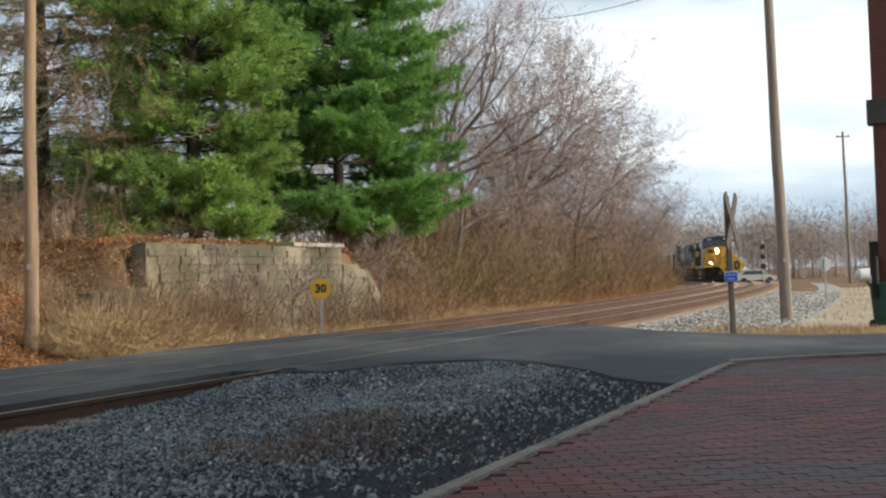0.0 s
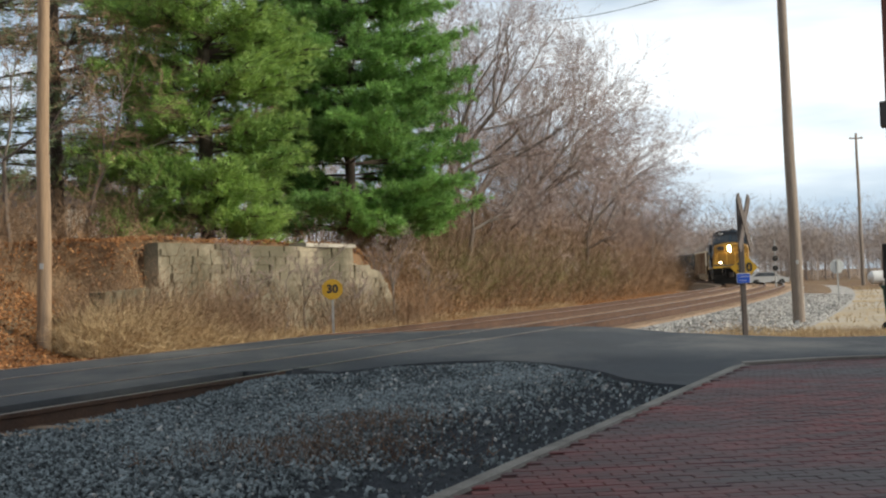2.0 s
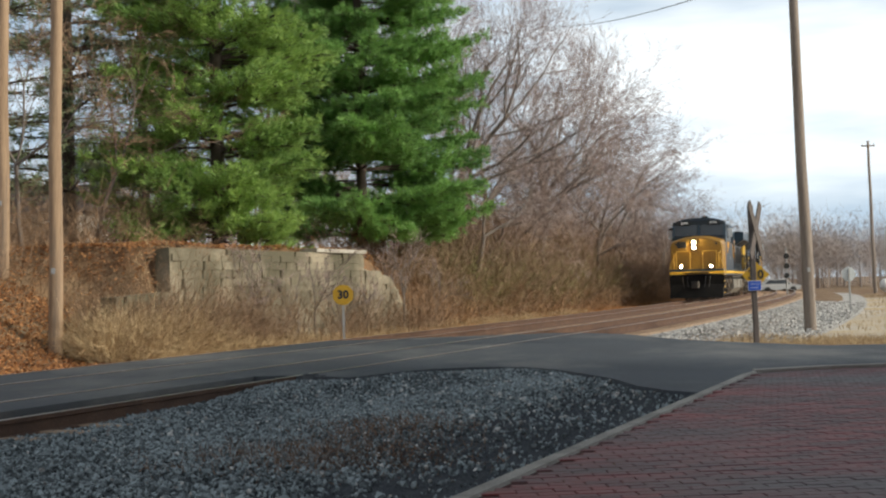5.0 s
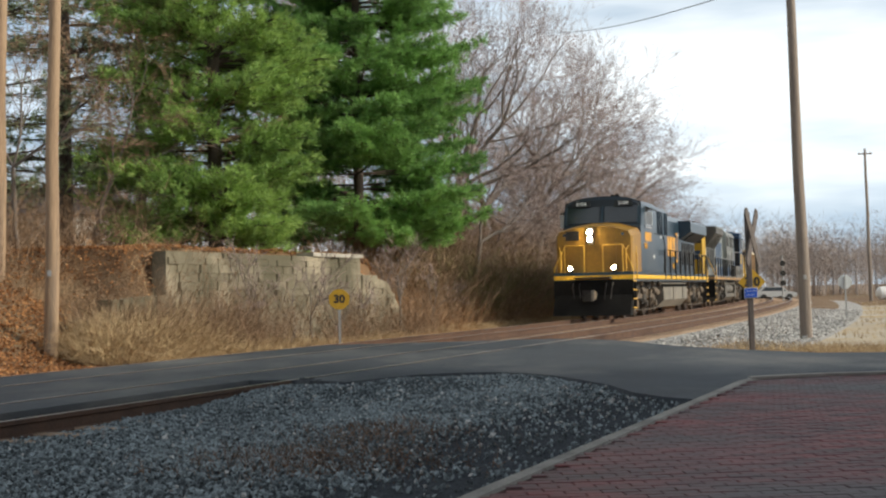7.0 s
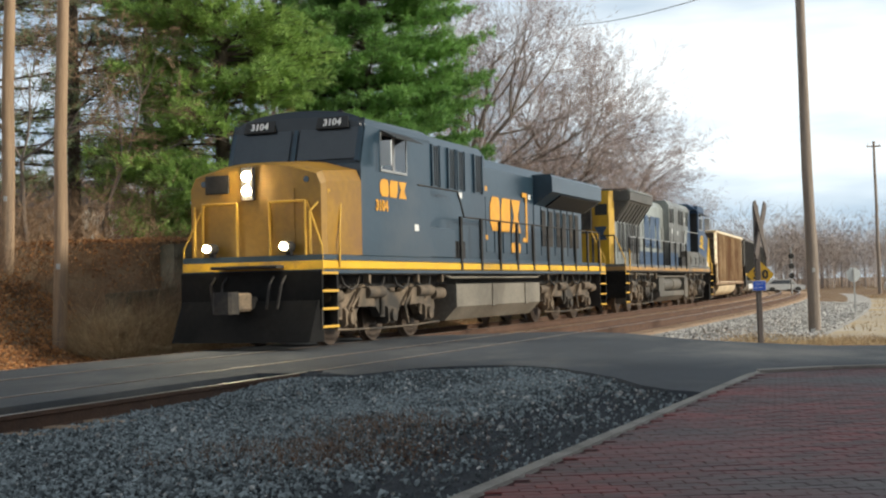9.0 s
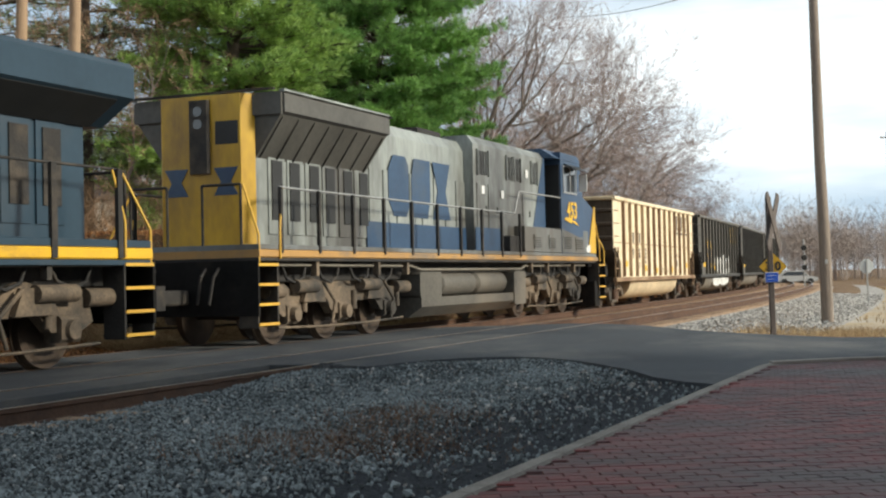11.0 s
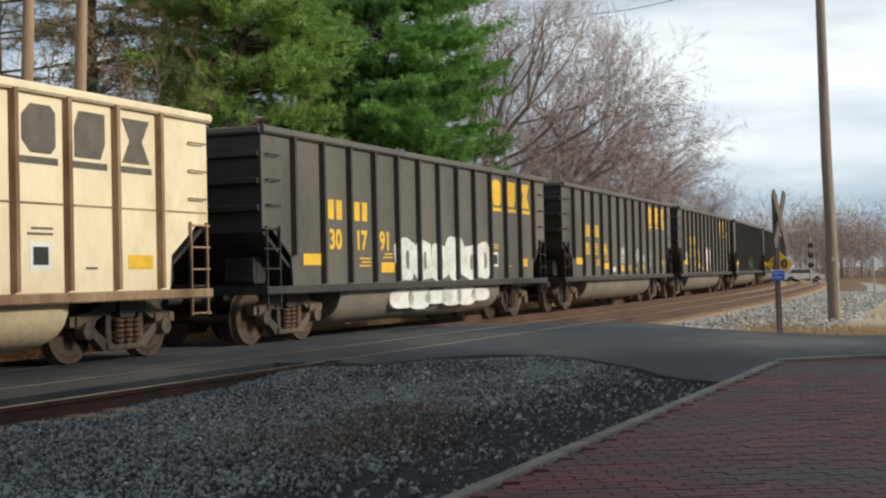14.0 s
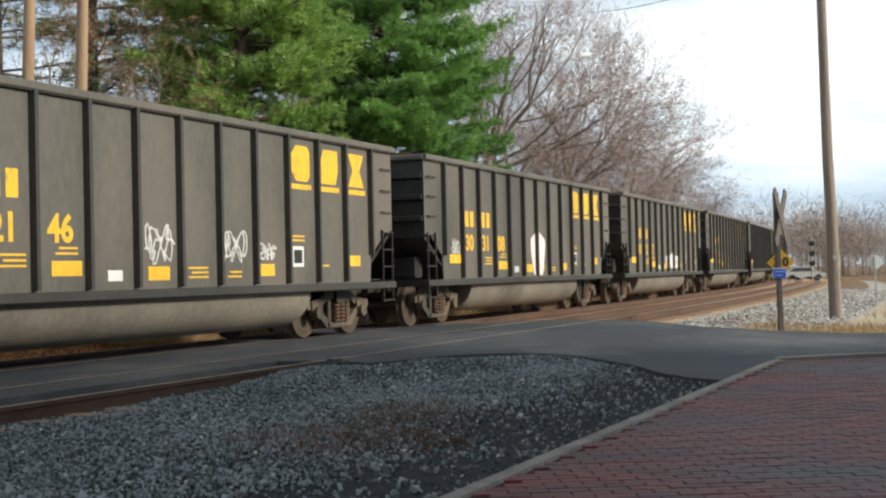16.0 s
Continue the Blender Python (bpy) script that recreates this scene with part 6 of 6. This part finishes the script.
def gondola(label, paint, tub_paint, ink, numbers, marks):
    """A ribbed bathtub coal gondola."""
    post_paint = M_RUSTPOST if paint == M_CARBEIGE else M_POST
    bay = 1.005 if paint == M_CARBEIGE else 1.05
    # ends take a darker paint, with the shade on them put into the colour
    end_paint = M_GRIMESHADE if paint == M_CARBEIGE else M_POST
    G = thing("gondola_car", label, "gondola car", group="coal gondolas of the train")
    for y in (-1, 1):
        side = [(-CL + 1.0, CB), (CL - 1.0, CB), (CL - 0.95, CB + 0.5), (CL - 0.3, CB + 0.95), (CL, CB + 0.95), (CL, CT), (-CL, CT), (-CL, CB + 0.95), (-CL + 0.3, CB + 0.95), (-CL + 0.95, CB + 0.5)]
        part("side_sheet", Mesh().prism(side, 1, y * CW, y * (CW - 0.03)), paint, G)
        for i in range(13):
            x = (i - 6) * bay
            zb = CB + (0.95 if abs(x) > CL - 0.6 else 0.52 if abs(x) > CL - 1.05 else 0.02)
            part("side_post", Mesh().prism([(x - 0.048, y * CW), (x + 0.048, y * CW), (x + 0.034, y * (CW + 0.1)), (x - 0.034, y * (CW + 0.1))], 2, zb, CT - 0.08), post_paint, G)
        part("top_rail", Mesh().box(-CL - 0.03, CL + 0.03, y * CW - 0.09, y * CW + 0.09, CT - 0.1, CT + 0.03, 0.03), paint, G)
        if paint == M_CARBEIGE:
            part("side_seam", Mesh().box(-CL + 0.05, CL - 0.05, y * (CW + 0.004) - 0.005, y * (CW + 0.004) + 0.005, 2.13, 2.155), M_RUSTPOST, G, "riveted seam along the side")
        part("side_sill", Mesh().box(-CL, CL, y * (CW + 0.02) - 0.06, y * (CW + 0.02) + 0.06, CB - 0.14, CB, 0.02), post_paint, G)
        for x in (-1, 1):
            ld = Mesh()
            for xx in (CL - 0.08, CL - 0.5):
                ld.box(x * xx - 0.014, x * xx + 0.014, y * (CW + 0.03) - 0.02, y * (CW + 0.03) + 0.02, 0.6, CB + 1.0)
            for k in range(5):
                ld.box(x * CL - x * 0.5 - 0.0 if x > 0 else x * CL, x * CL if x > 0 else x * CL + 0.5, y * (CW + 0.03) - 0.012, y * (CW + 0.03) + 0.012, 0.62 + k * 0.33, 0.645 + k * 0.33)
            part("ladder", ld, M_UNDER if paint == M_CARDARK else M_RUSTPOST, G, "corner ladder")
            for k in range(3):
                z = 2.35 + k * 0.42
                gr = Mesh().pipe([(x * (CL - 0.12), y * CW, z), (x * (CL - 0.12), y * (CW + 0.07), z), (x * (CL - 0.5), y * (CW + 0.07), z), (x * (CL - 0.5), y * CW, z)], 0.014, 5)
                part("grab_iron", gr, post_paint, G)
    for x in (-1, 1):
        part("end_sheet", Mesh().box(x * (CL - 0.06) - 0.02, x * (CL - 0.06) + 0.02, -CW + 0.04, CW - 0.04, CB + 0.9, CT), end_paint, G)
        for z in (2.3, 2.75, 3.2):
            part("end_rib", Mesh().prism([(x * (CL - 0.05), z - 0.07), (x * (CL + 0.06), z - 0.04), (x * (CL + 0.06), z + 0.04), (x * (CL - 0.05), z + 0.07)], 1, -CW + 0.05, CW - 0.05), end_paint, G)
        part("end_top_rail", Mesh().box(x * CL - 0.08, x * CL + 0.08, -CW, CW, CT - 0.1, CT + 0.025, 0.03), paint, G)
        part("slope_sheet", Mesh().prism([(x * (CL - 0.1), CB + 0.95), (x * (CL - 1.6), CB - 0.1), (x * (CL - 1.6), CB - 0.14), (x * (CL - 0.04), CB + 0.9)], 1, -CW + 0.04, CW - 0.04), M_UNDER, G)
        part("draft_sill", Mesh().box(min(x * (CL - 2.6), x * (CL + 0.3)), max(x * (CL - 2.6), x * (CL + 0.3)), -0.3, 0.3, 0.75, 1.05, 0.03).box(x * (CL + 0.45) - 0.25, x * (CL + 0.45) + 0.25, -0.14, 0.14, 0.74, 1.0, 0.05)
             .box(x * (CL - 0.1) - 0.06, x * (CL - 0.1) + 0.06, -CW, CW, 0.86, 1.02), M_UNDER, G, "black end sill with coupler")
        part("brake_box", Mesh().box(x * (CL - 0.55) - 0.2, x * (CL - 0.55) + 0.2, 0.55, 1.1, CB + 0.05, CB + 0.5, 0.05), M_UNDER, G)
        part("brake_cylinder", Mesh().tube((x * (CL - 0.5), -1.0, CB + 0.2), (x * (CL - 0.9), -1.0, CB + 0.2), 0.15, 0.15, 10), M_UNDER, G)
    # rounded tub between the trucks
    pr = [(-1.42, 0.99)] + [(-1.4 * math.copysign(abs(math.cos(a)) ** 0.42, math.cos(a)), 0.9 - 0.68 * math.sin(a) ** 0.85) for a in np.linspace(0.05, math.pi - 0.05, 13)] + [(1.42, 0.99)]
    pr2 = [(q[0] * 0.96, min(0.99, q[1] + 0.06)) for q in pr]
    part("tub", loft([(-4.25, pr2), (-4.0, pr), (4.0, pr), (4.25, pr2)]), tub_paint, G, "rounded tub bottom")
    part("load", Mesh().prism([(-CW + 0.05, 2.9), (-0.6, 3.3), (0.6, 3.3), (CW - 0.05, 2.9), (CW - 0.05, 2.0), (-CW + 0.05, 2.0)], 0, -CL + 0.1, CL - 0.1), M_COAL, G, "heap of coal")
    for x in (-5.75, 5.75):
        car_truck(G, x)
    for y in (-1, 1):
        yy = y * (CW + 0.001)
        d = -y          # reading runs from -x to +x seen from the right side, the other way from the left
        turn = 180 if y > 0 else 0

        def word(text, x, z, size):
            letters(text, size, ink, G, pose(d * x, y * (CW + 0.003), z, 90, 0, turn), "car_number", bold=0.016)
        # two short bars stand for the owner's mark, then the number in pairs
        for k, x in enumerate((-4.5 * bay, -3.5 * bay)):
            for q in (-0.16, 0.16):
                slab_shape(G, "owner_mark", [(d * x + q - 0.11, 2.18), (d * x + q + 0.11, 2.18), (d * x + q + 0.11, 2.54), (d * x + q - 0.11, 2.54)], yy, ink)
        for k, pair in enumerate(numbers):
            word(pair, (k - 4.5) * bay, 1.8, 0.5)
        for k in range(3):
            x = (3.5 + k) * bay
            logo_blocks(G, d * x - 0.36, d * x + 0.36, 2.78, 3.4, yy, ink, 1, k)
            slab_shape(G, "mark_underline", [(d * x - 0.36, 2.64), (d * x + 0.36, 2.64), (d * x + 0.36, 2.73), (d * x - 0.36, 2.73)], yy, ink)
        for x, w, z in ((-5.6, 0.34, 1.35), (-2.51, 0.3, 1.2), (-0.5, 0.26, 1.12), (2.51, 0.22, 1.15), (5.6, 0.28, 1.3)):
            slab_shape(G, "reflector_patch", [(d * x - w, z), (d * x + w, z), (d * x + w, z + 0.2), (d * x - w, z + 0.2)], yy, M_LETTER, "yellow reflective patch")
        slab_shape(G, "data_panel", [(d * -1.51 - 0.16, 1.12), (d * -1.51 + 0.16, 1.12), (d * -1.51 + 0.16, 1.27), (d * -1.51 - 0.16, 1.27)], yy, M_WHITE)
        small = Mesh()
        for x, z, w, k in ((-3.52, 1.32, 0.24, 3), (-2.51, 1.48, 0.22, 2), (0.5, 1.14, 0.26, 3), (1.51, 1.14, 0.2, 2), (3.52, 1.74, 0.24, 2), (4.52, 1.3, 0.12, 1)):
            for q in range(k):
                small.box(d * x - w, d * x + w * (1 - 0.3 * (q % 2)), yy - 0.002, yy + 0.004 * y + 0.002, z + 0.07 * q, z + 0.03 + 0.07 * q)
        tagged(part("small_print", small, ink, G), "rows of small stencilled print", kind="stuff")
        slab_shape(G, "data_panel", [(d * 3.52 - 0.2, 1.3), (d * 3.52 + 0.2, 1.3), (d * 3.52 + 0.2, 1.65), (d * 3.52 - 0.2, 1.65)], yy, M_WHITE)
        slab_shape(G, "data_panel_text", [(d * 3.52 - 0.14, 1.36), (d * 3.52 + 0.14, 1.36), (d * 3.52 + 0.14, 1.59), (d * 3.52 - 0.14, 1.59)], yy + 0.006 * y, M_BLACK)
        for kind, x, w, z0, z1 in marks:
            if kind == "scrawl":
                scrawl = Mesh()
                pts = [(d * (x + w * (-0.5 + k / 48 + 0.16 * math.sin(0.95 * k + x))), z0 + (z1 - z0) * (0.5 + 0.32 * math.sin(0.62 * k + 2 * x) + 0.18 * math.cos(1.45 * k))) for k in range(49)]
                for (xa, za), (xb, zb) in zip(pts, pts[1:]):
                    q = math.hypot(xb - xa, zb - za) + 1e-6
                    nx_, nz_ = -(zb - za) / q * 0.013, (xb - xa) / q * 0.013
                    scrawl.prism([(xa - nx_, za - nz_), (xb - nx_, zb - nz_), (xb + nx_, zb + nz_), (xa + nx_, za + nz_)], 1, yy, yy + 0.01 * y)
                part("spray_scrawl", scrawl, M_GRAFFITI, G, "looping white sprayed scrawl")
                continue
            spray = M_PINKSPRAY if kind == "pink" else M_GRAFFITI
            n = max(1, round(w / 0.95))
            for i in range(n):
                cx = d * (x + (i + 0.5) * w / n - w / 2)
                rx, hi = w / n * 0.58, z1 - (z1 - z0) * 0.22 * abs(math.sin(i * 1.9 + x))
                rz, cz = (hi - z0) / 2, (z0 + hi) / 2
                pts = [(cx + rx * (1 + 0.16 * math.sin(3 * a + 2.1 * i)) * math.copysign(abs(math.cos(a)) ** 0.75, math.cos(a)), cz + rz * (1 + 0.06 * math.sin(5 * a + i)) * math.copysign(abs(math.sin(a)) ** 0.6, math.sin(a))) for a in np.linspace(0, 2 * math.pi, 25)[:-1]]
                slab_shape(G, "spray_shape", pts, yy + (0.003 + 0.002 * (i % 2)) * y, spray, "sprayed bubble shape")
                inner = [(cx + d * 0.1 + (px - cx) * 0.14, cz + (pz - cz) * 0.45) for px, pz in pts]
                if kind != "pink":
                    slab_shape(G, "spray_shadow", inner, yy + 0.010 * y, M_TUBDARK)
            if kind == "white" and w > 4:
                for i in range(n):
                    cx = d * (x + (i + 0.5) * w / n - w / 2)
                    part("spray_shape", Mesh().prism([(cx + w / n * 0.68 * math.copysign(abs(math.cos(q)) ** 0.6, math.cos(q)), 0.66 + (0.2 + 0.05 * math.sin(i * 2.2)) * math.sin(q)) for q in np.linspace(0, 2 * math.pi, 15)[:-1]], 1, y * 1.3, y * 1.412), M_GRAFFITI, G)
    return G


CARS = [
    ("faded beige ribbed coal gondola streaked with rust", M_CARBEIGE, M_TUBBEIGE, M_DARKLETTER, ("39", "76", "13"), ()),
    ("black ribbed coal gondola with large white sprayed lettering", M_CARDARK, M_TUBDARK, M_LETTER, ("30", "17", "91"), (("white", 0.53, 5.3, 1.02, 2.0),)),
    ("black ribbed coal gondola with small white sprayed scrawls", M_CARDARK, M_TUBDARK, M_LETTER, ("30", "21", "46"), (("scrawl", -0.5, 0.6, 1.32, 1.95), ("scrawl", 1.5, 0.6, 1.35, 1.9), ("scrawl", 2.5, 0.5, 1.4, 1.7))),
    ("black ribbed coal gondola with a pale pink sprayed patch", M_CARDARK, M_TUBDARK, M_LETTER, ("30", "31", "08"), (("pink", 0.2, 0.95, 1.02, 2.2), ("scrawl", -5.6, 0.4, 1.55, 1.9))),
    ("black ribbed coal gondola with low white sprayed lettering", M_CARDARK, M_TUBDARK, M_LETTER, ("30", "12", "57"), (("white", 1.0, 2.4, 1.15, 1.75),)),
    ("plain black ribbed coal gondola", M_CARDARK, M_TUBDARK, M_LETTER, ("30", "08", "33"), ()),
]
cars = [gondola(*c) for c in CARS]
for k in range(6):
    cars.append(copy_thing(cars[5], pose(0, 0, 0)))
# the copies' wheelsets roll too
for c in cars[6:]:
    for o in c.children_recursive:
        if o.data == CAR_WHEEL:
            rolling.append((o, o.matrix_basis.translation.x, CAR_R, 1))

# ---- pieces of the setting ----
tie_mesh = Mesh().box(-1.3, 1.3, -0.115, 0.115, -0.36, -0.185, 0.015).data("tie", M_TIE)
for tr, off, s0 in ((main_track, 0.0, 27.5), (siding_track, SIDING, 29.5)):
    s = s0
    while s < 112:
        p = line(s, off)
        t = part("tie", tie_mesh, None, tr)
        t.matrix_basis = Matrix.Translation((p.x, p.y, random.uniform(-0.012, 0.008))) @ Matrix.Rotation(-heading(s) + random.uniform(-0.02, 0.02), 4, "Z")
        s += 0.56
s = 3.0
while s < 14.5:
    p = line(s, SIDING)
    t = part("tie", tie_mesh, None, siding_track)
    t.matrix_basis = Matrix.Translation((p.x, p.y, 0.03)) @ Matrix.Rotation(-heading(s), 4, "Z")
    s += 0.6

# wall stones in courses
zc = -0.55
course = 0
while zc < 2.2:
    hgt = random.choice((0.12, 0.14, 0.17, 0.21))
    hgt = min(hgt, 2.215 - zc)
    if hgt < 0.08:
        break
    s = WALL_A - 2.1 + random.uniform(0, 0.3)
    while s < WALL_B + 3.3:
        ln = random.uniform(0.35, 1.1)
        e = s + ln
        top = 2.27 - random.choice((0, 0, 0, 0.15)) if e < WALL_B else float(np.interp(e - WALL_B, [0, 2.1, 3.5], [1.8, 1.55, 0.35]))
        if s < WALL_A:
            top = 1.2
        if s < WALL_B < e:
            e = WALL_B
        if zc + hgt < top + 0.05 and e - s > 0.15:
            a, b = line(s + 0.006, WALL_OFF - 0.1), line(e - 0.006, WALL_OFF - 0.1)
            d = (b - a)
            nrm = Vector((math.cos(heading(s)), -math.sin(heading(s)), 0))
            pr = random.uniform(0.06, 0.13)
            m = Mesh()
            f0 = [a + Vector((0, 0, zc + 0.006)), b + Vector((0, 0, zc + 0.006)), b + Vector((0, 0, zc + hgt)), a + Vector((0, 0, zc + hgt))]
            c = sum(f0, Vector()) / 4
            f1 = [v + nrm * (pr - 0.03) for v in f0]
            f2 = [c + (v - c) * 0.97 + nrm * (pr + random.uniform(-0.012, 0.012)) for v in f0]
            m.add(f0 + f1 + f2, [(0, 1, 5, 4), (1, 2, 6, 5), (2, 3, 7, 6), (3, 0, 4, 7), (4, 5, 9, 8), (5, 6, 10, 9), (6, 7, 11, 10), (7, 4, 8, 11), (8, 9, 10, 11)])
            part("stone", m, M_STONE, wall)
        s = e if e == WALL_B else s + ln
    zc += hgt

# kerb stones along the pavement, then the brick paving
pavement = thing("pavement", "dark red brick paving with a concrete kerb", "pavement", kind="structure")
kerb_path = [(line(s, 10.105), line(s, 10.24)) for s in np.arange(-3.0, 15.4, 1.53)] + [(Vector((3.38, 15.62, 0)), Vector((3.5, 15.49, 0)))]
far = [(3.38, 15.62), (4.35, 15.98), (5.3, 16.07), (6.8, 16.1), (8.3, 16.12), (9.8, 16.14)]
for (a, a2), (b, b2) in zip(kerb_path, kerb_path[1:]):
    m = Mesh()
    g = (b - a).normalized() * 0.006
    vs = [(p.x, p.y, z) for z in (-0.35, 0.0) for p in (a + g, b - g, b2 - g, a2 + g)]
    ins = (a2 - a).normalized() * 0.02
    vs += [(p.x, p.y, 0.02) for p in (a + g + ins, b - g + ins, b2 - g - ins, a2 + g - ins)]
    m.add(vs, [(0, 1, 5, 4), (1, 2, 6, 5), (2, 3, 7, 6), (3, 0, 4, 7), (4, 5, 9, 8), (5, 6, 10, 9), (6, 7, 11, 10), (7, 4, 8, 11), (8, 9, 10, 11)])
    part("kerb_stone", m, M_KERB, pavement)
for (xa, ya), (xb, yb) in zip(far, far[1:]):
    m = Mesh()
    m.add([(xa, ya, -0.3), (xb - 0.01, yb, -0.3), (xb - 0.01, yb - 0.2, -0.3), (xa, ya - 0.2, -0.3), (xa, ya, 0.045), (xb - 0.01, yb, 0.045), (xb - 0.01, yb - 0.2, 0.045), (xa, ya - 0.2, 0.045)],
          [(0, 1, 5, 4), (1, 2, 6, 5), (2, 3, 7, 6), (3, 0, 4, 7), (4, 5, 6, 7)])
    part("kerb_stone", m, M_KERB, pavement)
bed = [line(-6, 10.2), line(15.2, 10.2), Vector((3.6, 15.45, 0)), Vector((5.3, 15.95, 0)), Vector((20, 16.1, 0)), line(6, 22), line(-6, 22)]
bedo = slab("paving_bed", bed, -0.3, 0.003, M_SANDBED, "dark sand joints under the brick paving", "paving bed")
near, rest_v, rest_f = [], [], []
brick_mesh = Mesh().add([(-0.1, -0.0495, -0.06), (0.1, -0.0495, -0.06), (0.1, 0.0495, -0.06), (-0.1, 0.0495, -0.06), (-0.1, -0.0495, -0.004), (0.1, -0.0495, -0.004), (0.1, 0.0495, -0.004), (-0.1, 0.0495, -0.004),
                         (-0.096, -0.0455, 0), (0.096, -0.0455, 0), (0.096, 0.0455, 0), (-0.096, 0.0455, 0)],
                        [(0, 1, 5, 4), (1, 2, 6, 5), (2, 3, 7, 6), (3, 0, 4, 7), (4, 5, 9, 8), (5, 6, 10, 9), (6, 7, 11, 10), (7, 4, 8, 11), (8, 9, 10, 11)])
brick_data = brick_mesh.data("brick", M_BRICK1)
bv = np.array(brick_mesh.v)
rowdir, rowup = Vector((0.996, 0.087, 0)), Vector((-0.087, 0.996, 0))
made = 0
for r in range(0, 125):
    for c in range(-6, 62):
        p = Vector((1.0, 4.2, 0)) + rowup * (r * 0.103) + rowdir * ((c + 0.5 * (r % 2)) * 0.205)
        s_, o_ = along(np.array([p.x]), np.array([p.y]))
        if o_[0] < 10.28 or o_[0] > 16.5 or p.y > 15.8 + 0.04 * min(p.x - 3.6, 3):
            continue
        if abs(math.atan2(p.x, p.y)) > radians(24):
            continue
        z = random.uniform(-0.002, 0.002) + 0.012
        tilt = (random.uniform(-0.5, 0.5), random.uniform(-0.4, 0.4), 5.0 + random.uniform(-0.6, 0.6))
        m = pose(p.x, p.y, z, *tilt)
        if made < 300 and 5.8 < p.y < 9.0 and p.x > 1.2:
            b = part("brick", brick_data, None, pavement, m=m)
            made += 1
        else:
            R = np.array(m.to_3x3())
            rest_v.append(bv @ R.T + np.array(m.translation))
nr = len(rest_v)
fq = np.array(brick_mesh.f)
bulk("bricks", np.concatenate(rest_v), ((np.arange(nr) * 12)[:, None, None] + fq[None]).reshape(-1, 4), M_BRICK, pavement, kind="stuff")

lump = Mesh()
for i in range(7):
    q = line(15.25 + 0.16 * math.sin(i * 2.3), 4.36 + 0.1 * i, 0)
    r = 0.08 + 0.03 * math.sin(i * 1.7)
    ring = [(q.x + r * 1.4 * math.cos(k * 0.785) * (1 + 0.2 * math.sin(k * 3 + i)), q.y + r * math.sin(k * 0.785), -0.16) for k in range(8)]
    lump.add(ring + [(x * 0.6 + q.x * 0.4, y * 0.6 + q.y * 0.4, 0.0 + 0.02 * math.sin(i)) for x, y, z in ring], [(k, (k + 1) % 8, 8 + (k + 1) % 8, 8 + k) for k in range(8)] + [tuple(range(8, 16))])
bulk("asphalt_crumbs", np.array(lump.v), np.array([f for f in lump.f if len(f) == 4]), M_ASPHALT, None, "crumbled dark asphalt at the end of the exposed rail", "asphalt", "stuff")

# ---- what moves ----
SPEED, JOINT = 12.926, 182.51        # metres a second; the first coupling behind the locomotives at the start
LOCO_L, CAR_L = 23.2, 16.18


def on_track(centre, base, flip):
    """Pose of a vehicle whose trucks stand on the track."""
    a, b = line(centre - base), line(centre + base)
    d = (b - a) if flip else (a - b)
    mid = (a + b) / 2
    return Matrix.Translation(mid) @ Matrix.Rotation(math.atan2(d.y, d.x), 4, "Z")


def motions():
    times = [i * 0.5 for i in range(33)]
    train = [(lead, -1.5 * LOCO_L, 6.6, False), (trailing, -0.5 * LOCO_L, 6.6, True)]
    train += [(c, (k + 0.5) * CAR_L, 5.75, False) for k, c in enumerate(cars)]
    for ob, back, base, flip in train:
        walk(ob, [(t, on_track(JOINT - SPEED * t + back, base, flip)) for t in times])
    for w, x, r, sign in rolling:
        turn = math.degrees(SPEED / r) * sign
        walk(w, [(i / 30, pose(x, 0, r, 0, turn * i / 30, 0)) for i in range(0, 481)])


motions()
